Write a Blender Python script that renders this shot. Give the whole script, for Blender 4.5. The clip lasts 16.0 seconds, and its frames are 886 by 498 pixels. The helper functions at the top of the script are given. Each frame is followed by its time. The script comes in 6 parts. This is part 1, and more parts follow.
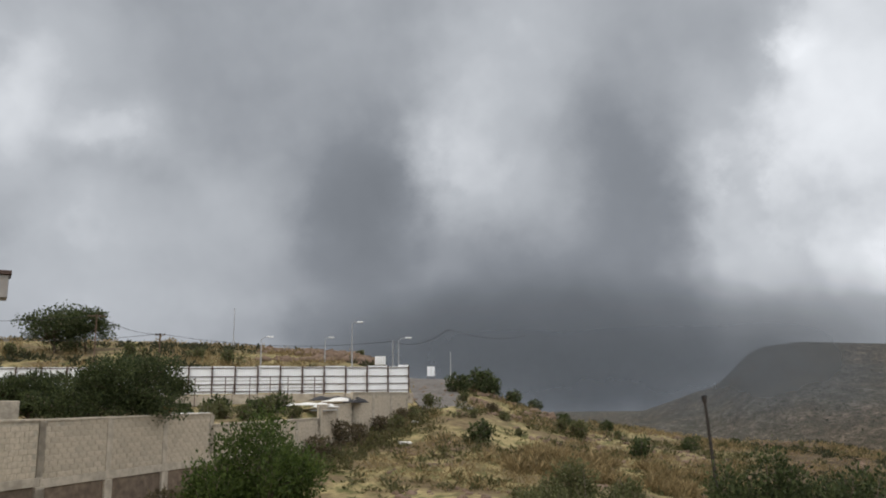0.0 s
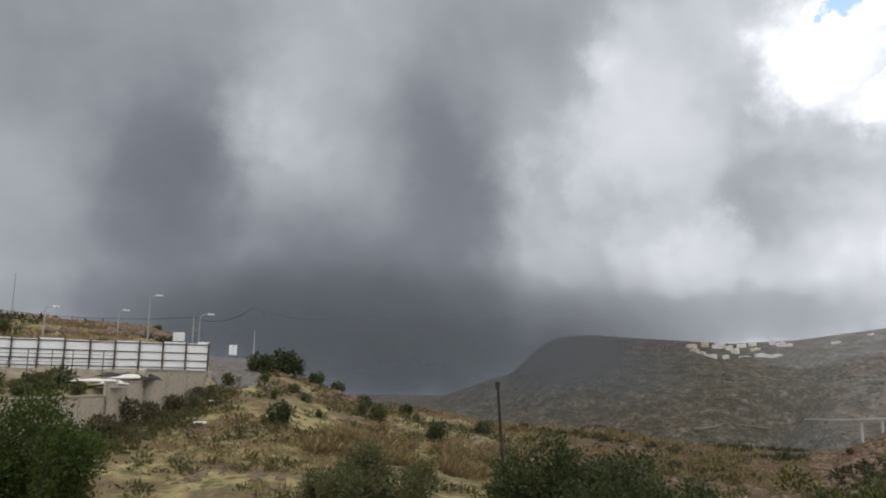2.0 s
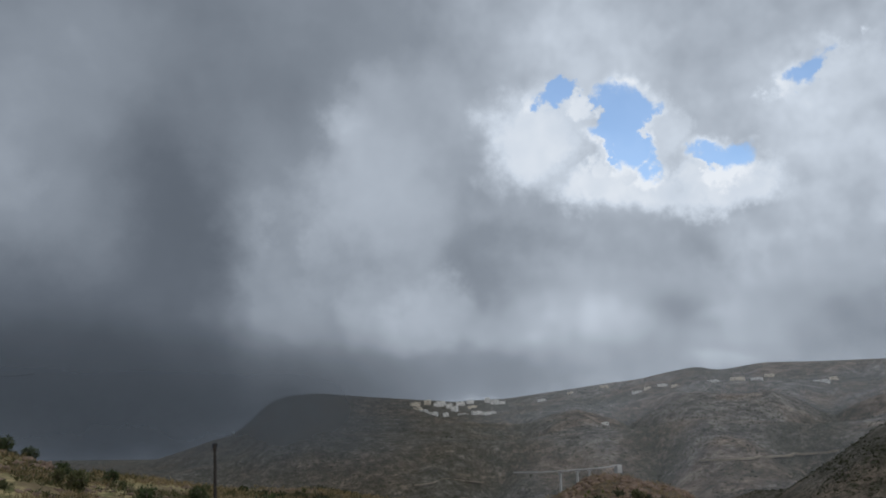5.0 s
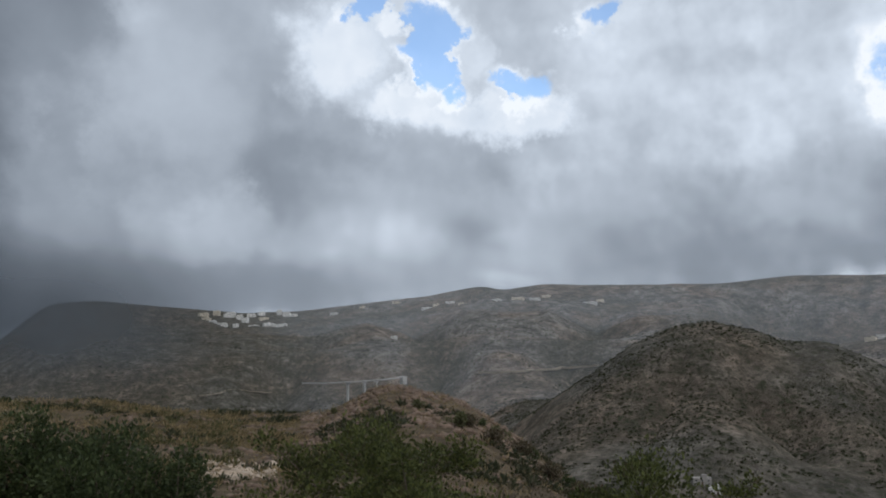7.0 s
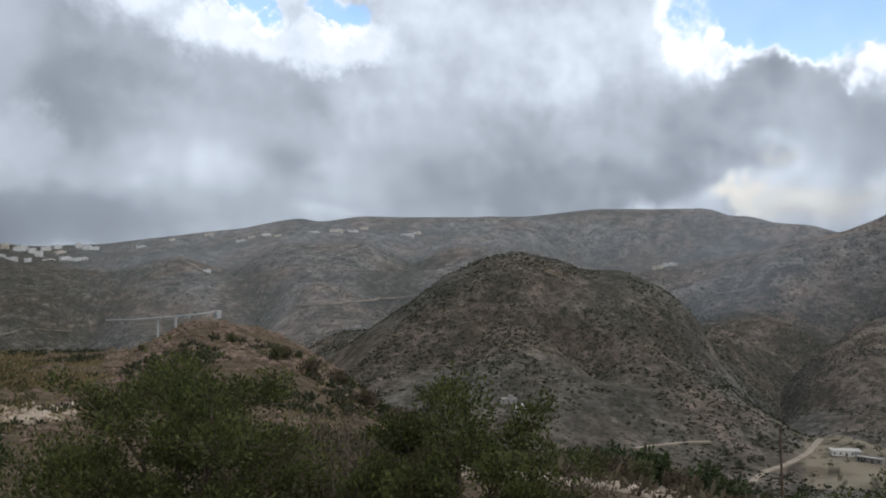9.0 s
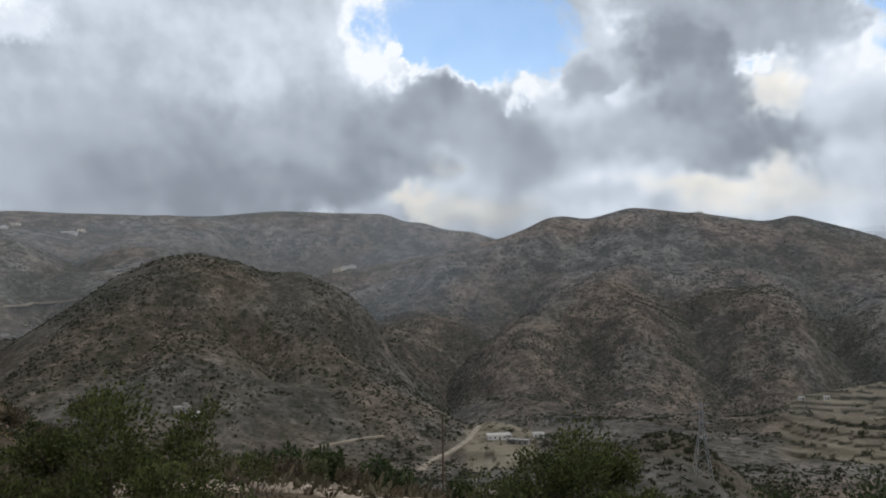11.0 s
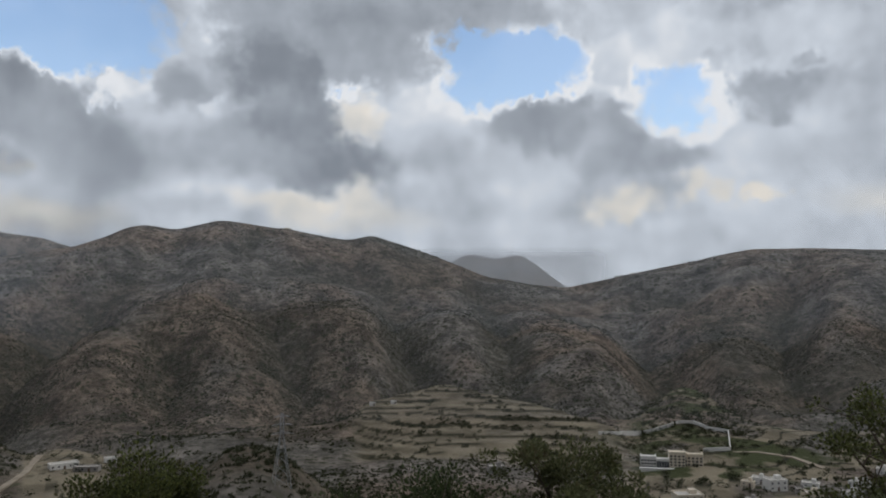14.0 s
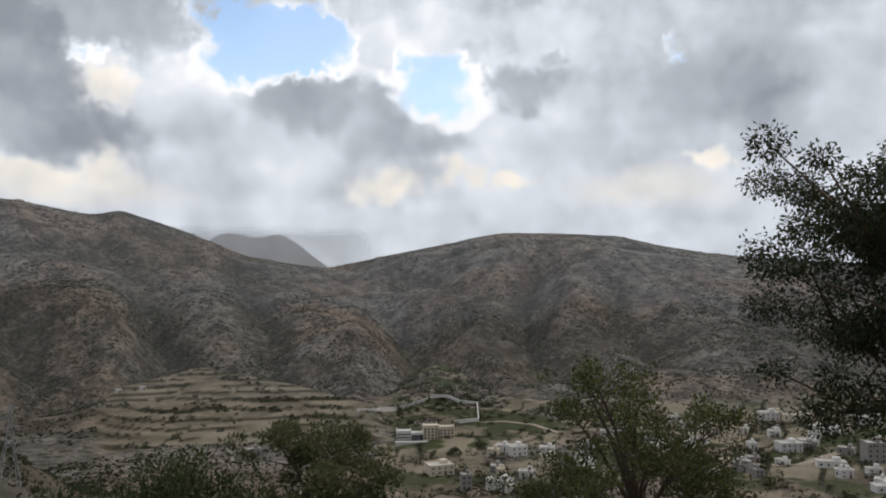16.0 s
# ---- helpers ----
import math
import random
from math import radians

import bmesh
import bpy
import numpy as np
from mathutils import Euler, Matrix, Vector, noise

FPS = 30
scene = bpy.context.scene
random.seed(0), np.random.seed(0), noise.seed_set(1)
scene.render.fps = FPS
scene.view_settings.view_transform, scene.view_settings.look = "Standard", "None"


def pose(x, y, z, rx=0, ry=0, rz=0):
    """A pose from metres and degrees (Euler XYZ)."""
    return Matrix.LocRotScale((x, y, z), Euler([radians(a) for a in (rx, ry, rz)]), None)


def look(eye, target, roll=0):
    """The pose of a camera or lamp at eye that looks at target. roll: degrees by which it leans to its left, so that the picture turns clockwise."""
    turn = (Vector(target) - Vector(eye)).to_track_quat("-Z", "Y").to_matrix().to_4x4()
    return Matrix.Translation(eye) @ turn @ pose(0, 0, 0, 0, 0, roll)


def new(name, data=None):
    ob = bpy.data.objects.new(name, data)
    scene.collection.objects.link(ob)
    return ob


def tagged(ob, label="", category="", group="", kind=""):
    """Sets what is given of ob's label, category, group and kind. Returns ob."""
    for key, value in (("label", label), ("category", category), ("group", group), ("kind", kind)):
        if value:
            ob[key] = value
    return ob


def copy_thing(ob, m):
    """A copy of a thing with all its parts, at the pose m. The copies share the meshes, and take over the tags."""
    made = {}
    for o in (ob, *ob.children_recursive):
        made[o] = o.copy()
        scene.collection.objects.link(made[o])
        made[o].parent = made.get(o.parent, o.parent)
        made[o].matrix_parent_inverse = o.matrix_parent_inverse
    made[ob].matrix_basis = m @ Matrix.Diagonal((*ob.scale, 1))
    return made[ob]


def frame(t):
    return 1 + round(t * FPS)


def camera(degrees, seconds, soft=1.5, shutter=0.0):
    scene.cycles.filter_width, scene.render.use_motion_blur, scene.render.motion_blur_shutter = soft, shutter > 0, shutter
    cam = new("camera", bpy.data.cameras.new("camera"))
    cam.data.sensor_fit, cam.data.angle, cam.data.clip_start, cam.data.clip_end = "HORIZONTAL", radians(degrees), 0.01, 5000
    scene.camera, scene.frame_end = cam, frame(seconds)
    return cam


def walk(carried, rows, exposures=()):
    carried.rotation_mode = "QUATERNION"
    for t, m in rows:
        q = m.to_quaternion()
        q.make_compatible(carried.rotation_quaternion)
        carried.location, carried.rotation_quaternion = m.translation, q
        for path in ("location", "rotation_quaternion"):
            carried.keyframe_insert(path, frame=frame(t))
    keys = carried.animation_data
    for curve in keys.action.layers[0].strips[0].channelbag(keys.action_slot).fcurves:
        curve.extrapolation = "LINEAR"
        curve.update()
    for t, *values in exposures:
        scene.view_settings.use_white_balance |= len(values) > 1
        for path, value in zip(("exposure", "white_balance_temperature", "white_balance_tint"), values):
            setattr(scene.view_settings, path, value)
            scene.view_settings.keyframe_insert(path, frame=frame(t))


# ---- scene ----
# a hand-held turn on the spot: seconds, heading, tilt, lean in degrees
TURN = (
    (0.0, 0.07, 10.60, 0.70),
    (0.5, -4.33, 10.22, -0.03),
    (1.0, -7.97, 9.78, -0.43),
    (1.5, -10.44, 9.19, -0.74),
    (2.0, -13.78, 9.38, -0.85),
    (2.5, -16.46, 10.27, -0.73),
    (3.0, -19.59, 10.84, -0.71),
    (3.5, -22.60, 11.37, -0.44),
    (3.7, -23.47, 11.91, -0.36),
    (5.8, -39.48, 12.66, 0.34),
    (6.0, -40.80, 11.65, 0.07),
    (6.5, -44.20, 9.29, -0.36),
    (7.0, -47.81, 7.52, -0.44),
    (7.5, -51.02, 6.25, -0.10),
    (8.0, -54.18, 5.26, 0.04),
    (8.5, -57.27, 4.09, 0.23),
    (9.0, -60.84, 2.62, 0.43),
    (9.5, -66.87, 1.47, 0.67),
    (9.7, -69.79, 1.29, 0.84),
    (11.8, -91.13, 3.69, 0.23),
    (12.0, -93.33, 3.79, 0.18),
    (12.5, -97.79, 3.93, -0.16),
    (13.0, -102.02, 4.00, 0.01),
    (13.5, -107.81, 3.75, 0.04),
    (14.0, -112.64, 3.40, 0.02),
    (14.5, -117.01, 2.77, 0.12),
    (15.0, -120.91, 2.05, 0.29),
    (15.5, -124.59, 1.94, -0.01),
    (16.0, -129.71, 1.99, -0.20),
)
ARM = 0.5  # the phone is held half a metre before the body that turns


def stand(yaw, tilt, lean):
    a = radians(yaw)
    return pose(-ARM * math.sin(a), ARM * math.cos(a), 0.0, 90 + tilt, lean, yaw)


cam = camera(58.38, 16.0, soft=1.9)
walk(cam, [(t, stand(y, p, r)) for t, y, p, r in TURN],
     exposures=((0.0, 0.72, 6900, 10), (0.5, 0.56, 6900, 10), (1.5, 0.52, 6900, 10), (2.1, 0.52, 6750, 10), (2.6, 0.32, 6400, 9), (3.0, 0.13, 6300, 9), (3.5, 0.04, 6250, 8),
                (6.0, -0.24, 6150, 8), (6.6, -0.08, 6150, 8), (8.0, 0.08, 6100, 8), (9.5, 0.25, 6200, 9), (12.0, -0.10, 6230, 8), (13.0, -0.18, 6230, 8), (13.5, -0.30, 6250, 9), (14.0, -0.26, 6330, 9),
                (14.5, -0.18, 6400, 10), (15.2, 0.0, 6450, 10), (16.0, 0.12, 6550, 10)))


# ---------------------------------------------------------------- node helper
class Nodes:
    def __init__(self, tree):
        self.t = tree
        tree.nodes.clear()

    def add(self, kind, **inputs):
        n = self.t.nodes.new(kind)
        for key, value in inputs.items():
            if key.startswith("i"):
                slot = n.inputs[int(key[1:])]
                if isinstance(value, bpy.types.NodeSocket):
                    self.t.links.new(value, slot)
                else:
                    slot.default_value = value
        return n

    def math(self, op, a, b=0.0, c=0.0, clamp=False):
        n = self.add("ShaderNodeMath", i0=a, i1=b, i2=c)
        n.operation, n.use_clamp = op, clamp
        return n.outputs[0]

    def vec(self, op, a, b=(0, 0, 0), c=(0, 0, 0)):
        n = self.add("ShaderNodeVectorMath", i0=a, i1=b, i2=c)
        n.operation = op
        return n.outputs["Value"] if op in ("LENGTH", "DOT_PRODUCT", "DISTANCE") else n.outputs[0]

    def noise(self, vector, scale, detail=4.0, rough=0.55, color=False, distortion=0.0):
        n = self.add("ShaderNodeTexNoise", i0=vector)
        n.inputs["Scale"].default_value, n.inputs["Detail"].default_value = scale, detail
        n.inputs["Roughness"].default_value, n.inputs["Distortion"].default_value = rough, distortion
        return n.outputs["Color"] if color else n.outputs["Fac"]

    def voronoi(self, vector, scale, feature="F1", output="Distance"):
        n = self.add("ShaderNodeTexVoronoi", i0=vector)
        n.feature = feature
        n.inputs["Scale"].default_value = scale
        return n.outputs[output]

    def span(self, value, lo, hi, a=0.0, b=1.0, smooth=True):
        n = self.add("ShaderNodeMapRange")
        n.interpolation_type = "SMOOTHSTEP" if smooth else "LINEAR"
        for k, v in enumerate((value, lo, hi, a, b)):
            if isinstance(v, bpy.types.NodeSocket):
                self.t.links.new(v, n.inputs[k])
            else:
                n.inputs[k].default_value = v
        return n.outputs[0]

    def mix(self, fac, a, b, blend="MIX"):
        n = self.t.nodes.new("ShaderNodeMix")
        n.data_type, n.blend_type = "RGBA", blend
        for key, v in ((0, fac), (6, a), (7, b)):
            if isinstance(v, bpy.types.NodeSocket):
                self.t.links.new(v, n.inputs[key])
            elif key:
                n.inputs[key].default_value = (*v, 1) if len(v) == 3 else v
            else:
                n.inputs[key].default_value = v
        return n.outputs[2]


def srgb(r, g=None, b=None):
    """Linear colour from 0..255 display values."""
    c = (r, r if g is None else g, r if b is None else b)
    return tuple((v / 255 / 12.92) if v <= 10 else ((v / 255 + 0.055) / 1.055) ** 2.4 for v in c)


# ---------------------------------------------------------------- sky, cloud and sun
# soft cloud masses: bearing, height, half width, half height (degrees), grey (minus: lit warm), strength, edge (0 soft .. 1 crisp)
STORM = (
    (-27.4, 23.5, 6.6, 4.1, 155, 0.8, 0), (-29.7, 18.9, 2.8, 4.5, 179, 0.7, 0), (-23.8, 18.4, 3.8, 2.0, 179, 0.7, 0.1),
    (-11.9, 23.5, 11.4, 5.3, 124, 0.68, 0), (-3.8, 18.0, 4.5, 5.3, 113, 0.8, 0.1), (-24.8, 11.8, 6.1, 3.7, 163, 0.75, 0),
    (-15.6, 14.0, 4.9, 3.3, 142, 0.6, 0), (-25.4, 6.6, 7.3, 2.4, 159, 0.7, 0), (2.1, 19.5, 4.1, 5.7, 165, 0.68, 0.15),
    (6.2, 26.0, 6.1, 2.9, 155, 0.7, 0), (8.8, 15.7, 4.0, 4.9, 142, 0.6, 0), (14.4, 14.5, 3.7, 10.6, 120, 0.68, 0),
    (17.7, 22.7, 4.9, 3.7, 134, 0.7, 0),
)
FRONT = (
    (27.8, 22.2, 3.6, 4.1, 185, 0.85, 0.1), (29.4, 15.1, 2.5, 4.5, 163, 0.7, 0), (22.0, 14.2, 1.8, 4.5, 145, 0.6, 0.3),
    (24.4, 8.3, 2.6, 2.2, 156, 0.8, 0.35), (-5.9, 9.0, 10.5, 2.4, 122, 0.7, 0), (6.0, 8.9, 8.1, 2.9, 111, 0.7, 0),
    (1.5, 4.7, 13.5, 2.4, 85, 0.85, 0), (10.9, 0.4, 8.6, 3.3, 67, 0.9, 0), (18.0, 5.3, 4.8, 2.4, 107, 0.6, 0),
    (27.0, 4.1, 4.9, 2.0, 125, 0.6, 0),
)
BREAK = (
    (-5.3, 23.3, 5.9, 4.9, 130, 0.6, 0), (-5.6, 13.2, 3.9, 6.5, 92, 0.7, 0), (2.7, 16.4, 3.5, 4.1, 177, 0.585, 0.1),
    (4.2, 21.5, 4.5, 2.4, 151, 0.6, 0), (13.6, 13.6, 4.6, 10.2, 100, 0.663, 0), (18.7, 24.2, 6.5, 4.1, 130, 0.7, 0),
    (27.4, 19.1, 4.5, 4.9, 185, 0.663, 0), (26.1, 22.7, 1.8, 1.2, 205, 0.6, 0.2), (31.8, 24.0, 4.0, 2.9, 179, 0.7, 0),
)
LOBES = (
    (9.1, 5.9, 9.3, 2.9, 85, 0.8, 0), (2.0, 2.2, 10.0, 2.4, 77, 0.85, 0), (17.2, 2.8, 6.5, 2.0, 87, 0.7, 0),
    (24.0, 4.9, 6.5, 2.0, 121, 0.7, 0), (42.0, 17.9, 4.4, 4.1, 158, 0.7, 0), (37.5, 12.7, 4.2, 2.4, 130, 0.75, 0.1),
    (26.5, 12.2, 2.8, 2.9, 136, 0.6, 0), (21.1, 11.4, 2.4, 2.7, 158, 0.7, 0.3), (29.6, 10.2, 4.4, 2.9, 168, 0.8, 0.35),
    (48.8, 12.3, 4.6, 2.9, 158, 0.7, 0), (44.0, 7.8, 2.5, 1.4, 198, 0.7, 0.2), (49.6, 8.9, 2.3, 1.6, 140, 0.6, 0),
)
UNDER = (
    (32.1, 4.5, 5.6, 1.6, 124, 0.6, 0), (37.5, 4.9, 4.2, 1.6, 140, 0.6, 0), (50.0, 6.0, 2.9, 1.4, 174, 0.6, 0),
)
PUFFS = (
    (39.9, 21.3, 4.4, 3.7, 239, 0.9, 0.45), (45.0, 17.6, 3.7, 1.6, 241, 0.9, 0.4), (50.5, 16.7, 4.5, 1.6, 247, 0.9, 0.45),
    (55.5, 17.0, 2.8, 1.6, 241, 0.85, 0.45), (46.6, 22.1, 2.5, 2.9, "blue", 1, 0.7), (41.9, 24.3, 1.7, 1.1, "blue", 1, 0.7),
    (48.3, 19.2, 1.2, 1.6, "blue", 0.7, 0.6), (53.6, 19.2, 2.8, 1.8, "blue", 0.8, 0.6), (43.6, 22.9, 1.0, 1.1, 247, 1, 0.6),
    (44.6, 19.2, 1.1, 1.1, 243, 0.95, 0.6), (49.8, 20.8, 1.5, 2.3, 227, 0.85, 0.5), (54.3, 22.6, 3.8, 2.4, 199, 0.9, 0.4),
    (51.9, 18.0, 0.8, 1.0, 247, 0.8, 0.5),
)
MORE = (
    (59.9, 24.0, 2.1, 2.0, "blue", 1, 0.7), (63.3, 22.1, 3.0, 2.4, 225, 0.8, 0.4), (56.8, 25.1, 4.4, 1.2, 191, 0.7, 0.2),
    (21.3, 21.4, 3.3, 2.4, 150, 0.5, 0), (28.8, 17.0, 4.8, 4.5, 191, 0.75, 0), (22.1, 8.8, 2.0, 2.4, 161, 0.7, 0.3),
    (32.2, 9.1, 3.2, 2.7, 191, 0.75, 0.3), (38.5, 12.6, 3.6, 2.4, 158, 0.7, 0.1), (26.8, 5.8, 5.0, 2.0, 156, 0.6, 0),
    (35.5, 4.9, 4.7, 1.4, 146, 0.6, 0),
)
BANK = (
    (66.6, 16.9, 8.5, 6.1, 207, 0.85, 0), (72.3, 19.9, 3.4, 3.7, 221, 0.8, 0.1), (46.7, 12.0, 6.9, 2.4, 179, 0.7, 0),
    (59.9, 11.9, 5.9, 2.9, 191, 0.6, 0), (69.3, 8.7, 7.1, 2.4, 165, 0.75, 0), (56.6, 8.3, 5.2, 1.6, 185, 0.6, 0),
    (65.5, 6.2, 6.7, 1.4, 150, 0.7, 0), (43.9, 8.3, 2.6, 1.6, 217, 0.4, 0.15), (52.5, 5.7, 2.8, 0.6, 227, 0.4, 0.1),
    (74.0, 7.0, 3.6, 1.6, 150, 0.6, 0),
)
TOWER = (
    (85.6, 16.8, 6.8, 2.5, "blue", 1, 0.75), (67.8, 16.5, 6.8, 3.7, 194, 0.7, 0), (75.0, 17.2, 3.3, 3.5, 213, 0.85, 0.4),
    (64.1, 18.9, 4.9, 1.6, 213, 0.6, 0), (69.7, 11.0, 8.0, 2.4, 173, 0.75, 0), (64.8, 7.9, 6.9, 2.0, 152, 0.75, 0),
    (72.9, 6.9, 5.9, 1.8, 139, 0.8, 0), (79.1, 10.7, 4.1, 3.1, 162, 0.85, 0.3), (84.5, 11.9, 3.8, 2.7, 165, 0.85, 0.35),
    (80.8, 15.6, 1.5, 0.8, 237, 1, 0.5), (89.2, 13.2, 1.1, 1.2, 233, 1, 0.5), (87.5, 11.8, 2.0, 1.6, 175, 0.7, 0.3),
    (88.7, 8.3, 2.9, 2.4, 171, 0.8, 0.2),
)
GLOW = (
    (82.3, 8.0, 2.1, 1.2, 152, 0.6, 0.2), (81.1, 5.8, 1.3, 1.0, -231, 0.9, 0.35), (83.9, 7.9, 1.0, 0.6, -218, 0.7, 0.3),
    (85.7, 4.8, 4.4, 1.1, -213, 0.85, 0.1),
)
FAIR = (
    (86.1, 18.0, 8.2, 3.9, "blue", 1, 0.6), (114.5, 16.6, 4.1, 3.1, "blue", 0.9, 0.5), (105.0, 14.8, 2.0, 1.1, "blue", 0.8, 0.5),
    (72.4, 15.6, 5.5, 5.7, 211, 0.85, 0.4), (74.6, 11.1, 5.5, 2.9, 172, 0.8, 0.1), (79.0, 8.7, 4.8, 2.2, 149, 0.8, 0),
    (71.3, 6.8, 4.9, 1.6, 145, 0.7, 0), (84.2, 12.3, 5.0, 2.4, 161, 0.9, 0.35), (88.2, 10.7, 4.0, 2.0, 172, 0.85, 0.2),
    (93.5, 13.8, 2.4, 1.8, 172, 0.85, 0.35), (80.4, 15.7, 1.2, 1.0, 252, 1, 0.55), (89.2, 13.5, 1.1, 1.0, 248, 0.95, 0.5),
    (95.9, 12.8, 1.5, 0.8, 238, 0.9, 0.4),
)
FAIRER = (
    (101.3, 19.9, 4.9, 2.5, 172, 0.9, 0.35), (108.7, 18.8, 4.3, 3.3, 172, 0.9, 0.35), (100.1, 16.0, 4.3, 2.4, 145, 0.9, 0.3),
    (106.4, 13.0, 2.5, 1.5, 252, 1, 0.5), (111.4, 11.4, 3.5, 1.6, 232, 0.85, 0.3), (101.1, 12.1, 3.9, 2.0, 151, 0.9, 0.3),
    (105.0, 9.2, 4.6, 2.0, 159, 0.9, 0.35), (97.2, 9.7, 3.7, 1.6, 180, 0.8, 0.1), (91.0, 8.4, 5.2, 1.8, 172, 0.8, 0.1),
    (119.3, 12.3, 4.3, 2.1, 172, 0.9, 0.35), (118.4, 19.8, 4.3, 1.2, 193, 0.8, 0.3),
)
SHELF = (
    (125.2, 16.5, 1.7, 2.2, 246, 0.95, 0.45), (124.2, 13.8, 1.3, 0.9, 240, 0.8, 0.4), (125.7, 11.3, 2.2, 1.6, 172, 0.85, 0.3),
    (113.7, 9.7, 4.2, 2.0, 223, 0.8, 0.1), (121.7, 8.9, 4.1, 2.0, 205, 0.8, 0.1), (116.2, 6.5, 6.6, 1.4, 211, 0.8, 0),
    (81.1, 5.7, 1.1, 1.1, -252, 0.9, 0.35), (84.0, 5.0, 2.7, 0.7, -240, 0.8, 0.1), (101.9, 6.7, 4.9, 0.8, -248, 0.85, 0.25),
    (94.3, 5.8, 4.5, 0.8, 189, 0.7, 0.1), (125.0, 6.5, 2.4, 1.0, -252, 0.8, 0.3), (106.6, 5.2, 5.2, 0.8, -223, 0.7, 0),
    (118.7, 3.4, 8.9, 1.6, 209, 0.8, 0),
)
EVENING = (
    (116.9, 16.2, 5.8, 2.9, "blue", 1, 0.55), (129.1, 13.7, 4.1, 2.7, "blue", 0.75, 0.5), (102.2, 12.8, 2.9, 2.9, 157, 0.8, 0.35),
    (104.6, 9.3, 5.0, 2.0, 154, 0.9, 0.35), (108.6, 16.7, 4.3, 2.4, 181, 0.8, 0.3), (106.6, 12.7, 2.6, 1.5, -241, 0.9, 0.45),
    (111.7, 9.8, 3.7, 2.2, 208, 0.85, 0.2), (119.7, 12.3, 4.2, 2.2, 171, 0.9, 0.35), (126.2, 9.5, 4.9, 1.3, 183, 0.85, 0.3),
    (125.0, 16.0, 1.8, 2.5, 224, 0.9, 0.45), (130.3, 18.3, 2.2, 1.4, 231, 0.9, 0.4),
)
WEST = (
    (137.7, 17.0, 8.0, 2.7, 227, 0.9, 0.35), (145.6, 15.5, 0.8, 1.5, "blue", 0.7, 0.5), (135.6, 13.7, 3.1, 1.5, 169, 0.9, 0.4),
    (137.7, 15.7, 1.6, 0.7, 184, 0.8, 0.4), (131.8, 16.3, 1.6, 0.9, 198, 0.7, 0.4), (149.3, 13.7, 4.7, 3.5, 167, 0.9, 0.35),
    (148.2, 17.5, 4.4, 1.6, 183, 0.7, 0.2), (156.2, 13.5, 3.6, 3.7, 200, 0.8, 0.2), (155.2, 9.3, 4.7, 1.6, 192, 0.7, 0.1),
    (137.7, 10.3, 6.4, 1.6, 218, 0.85, 0.3), (122.2, 6.4, 5.6, 1.2, 196, 0.7, 0.1), (114.3, 6.2, 4.6, 1.2, 208, 0.7, 0.1),
)
AMBER = (
    (134.4, 3.3, 22.7, 2.4, 216, 0.85, 0), (107.0, 6.7, 1.9, 1.5, -235, 0.85, 0.3), (102.0, 6.0, 2.2, 1.2, -228, 0.8, 0.2),
    (125.8, 6.4, 2.7, 1.0, -244, 0.95, 0.45), (130.8, 7.5, 1.5, 1.1, -241, 0.9, 0.45), (134.4, 6.7, 1.7, 0.7, -244, 0.95, 0.45),
    (148.1, 8.0, 1.7, 0.7, -244, 0.9, 0.4), (144.4, 6.2, 5.4, 1.2, -224, 0.7, 0.1),
)
CLOUDS = STORM + FRONT + BREAK + LOBES + UNDER + PUFFS + MORE + BANK + TOWER + GLOW + FAIR + FAIRER + SHELF + EVENING + WEST + AMBER


def thickness(tone):
    """Cloud thickness that shows as this display grey; blue is a gap."""
    if tone == "blue":
        return -0.32
    tone = abs(tone)
    return float(np.interp(255 - tone, (3, 31, 65, 105, 145, 190), (0.24, 0.42, 0.66, 1.0, 1.6, 2.4)))


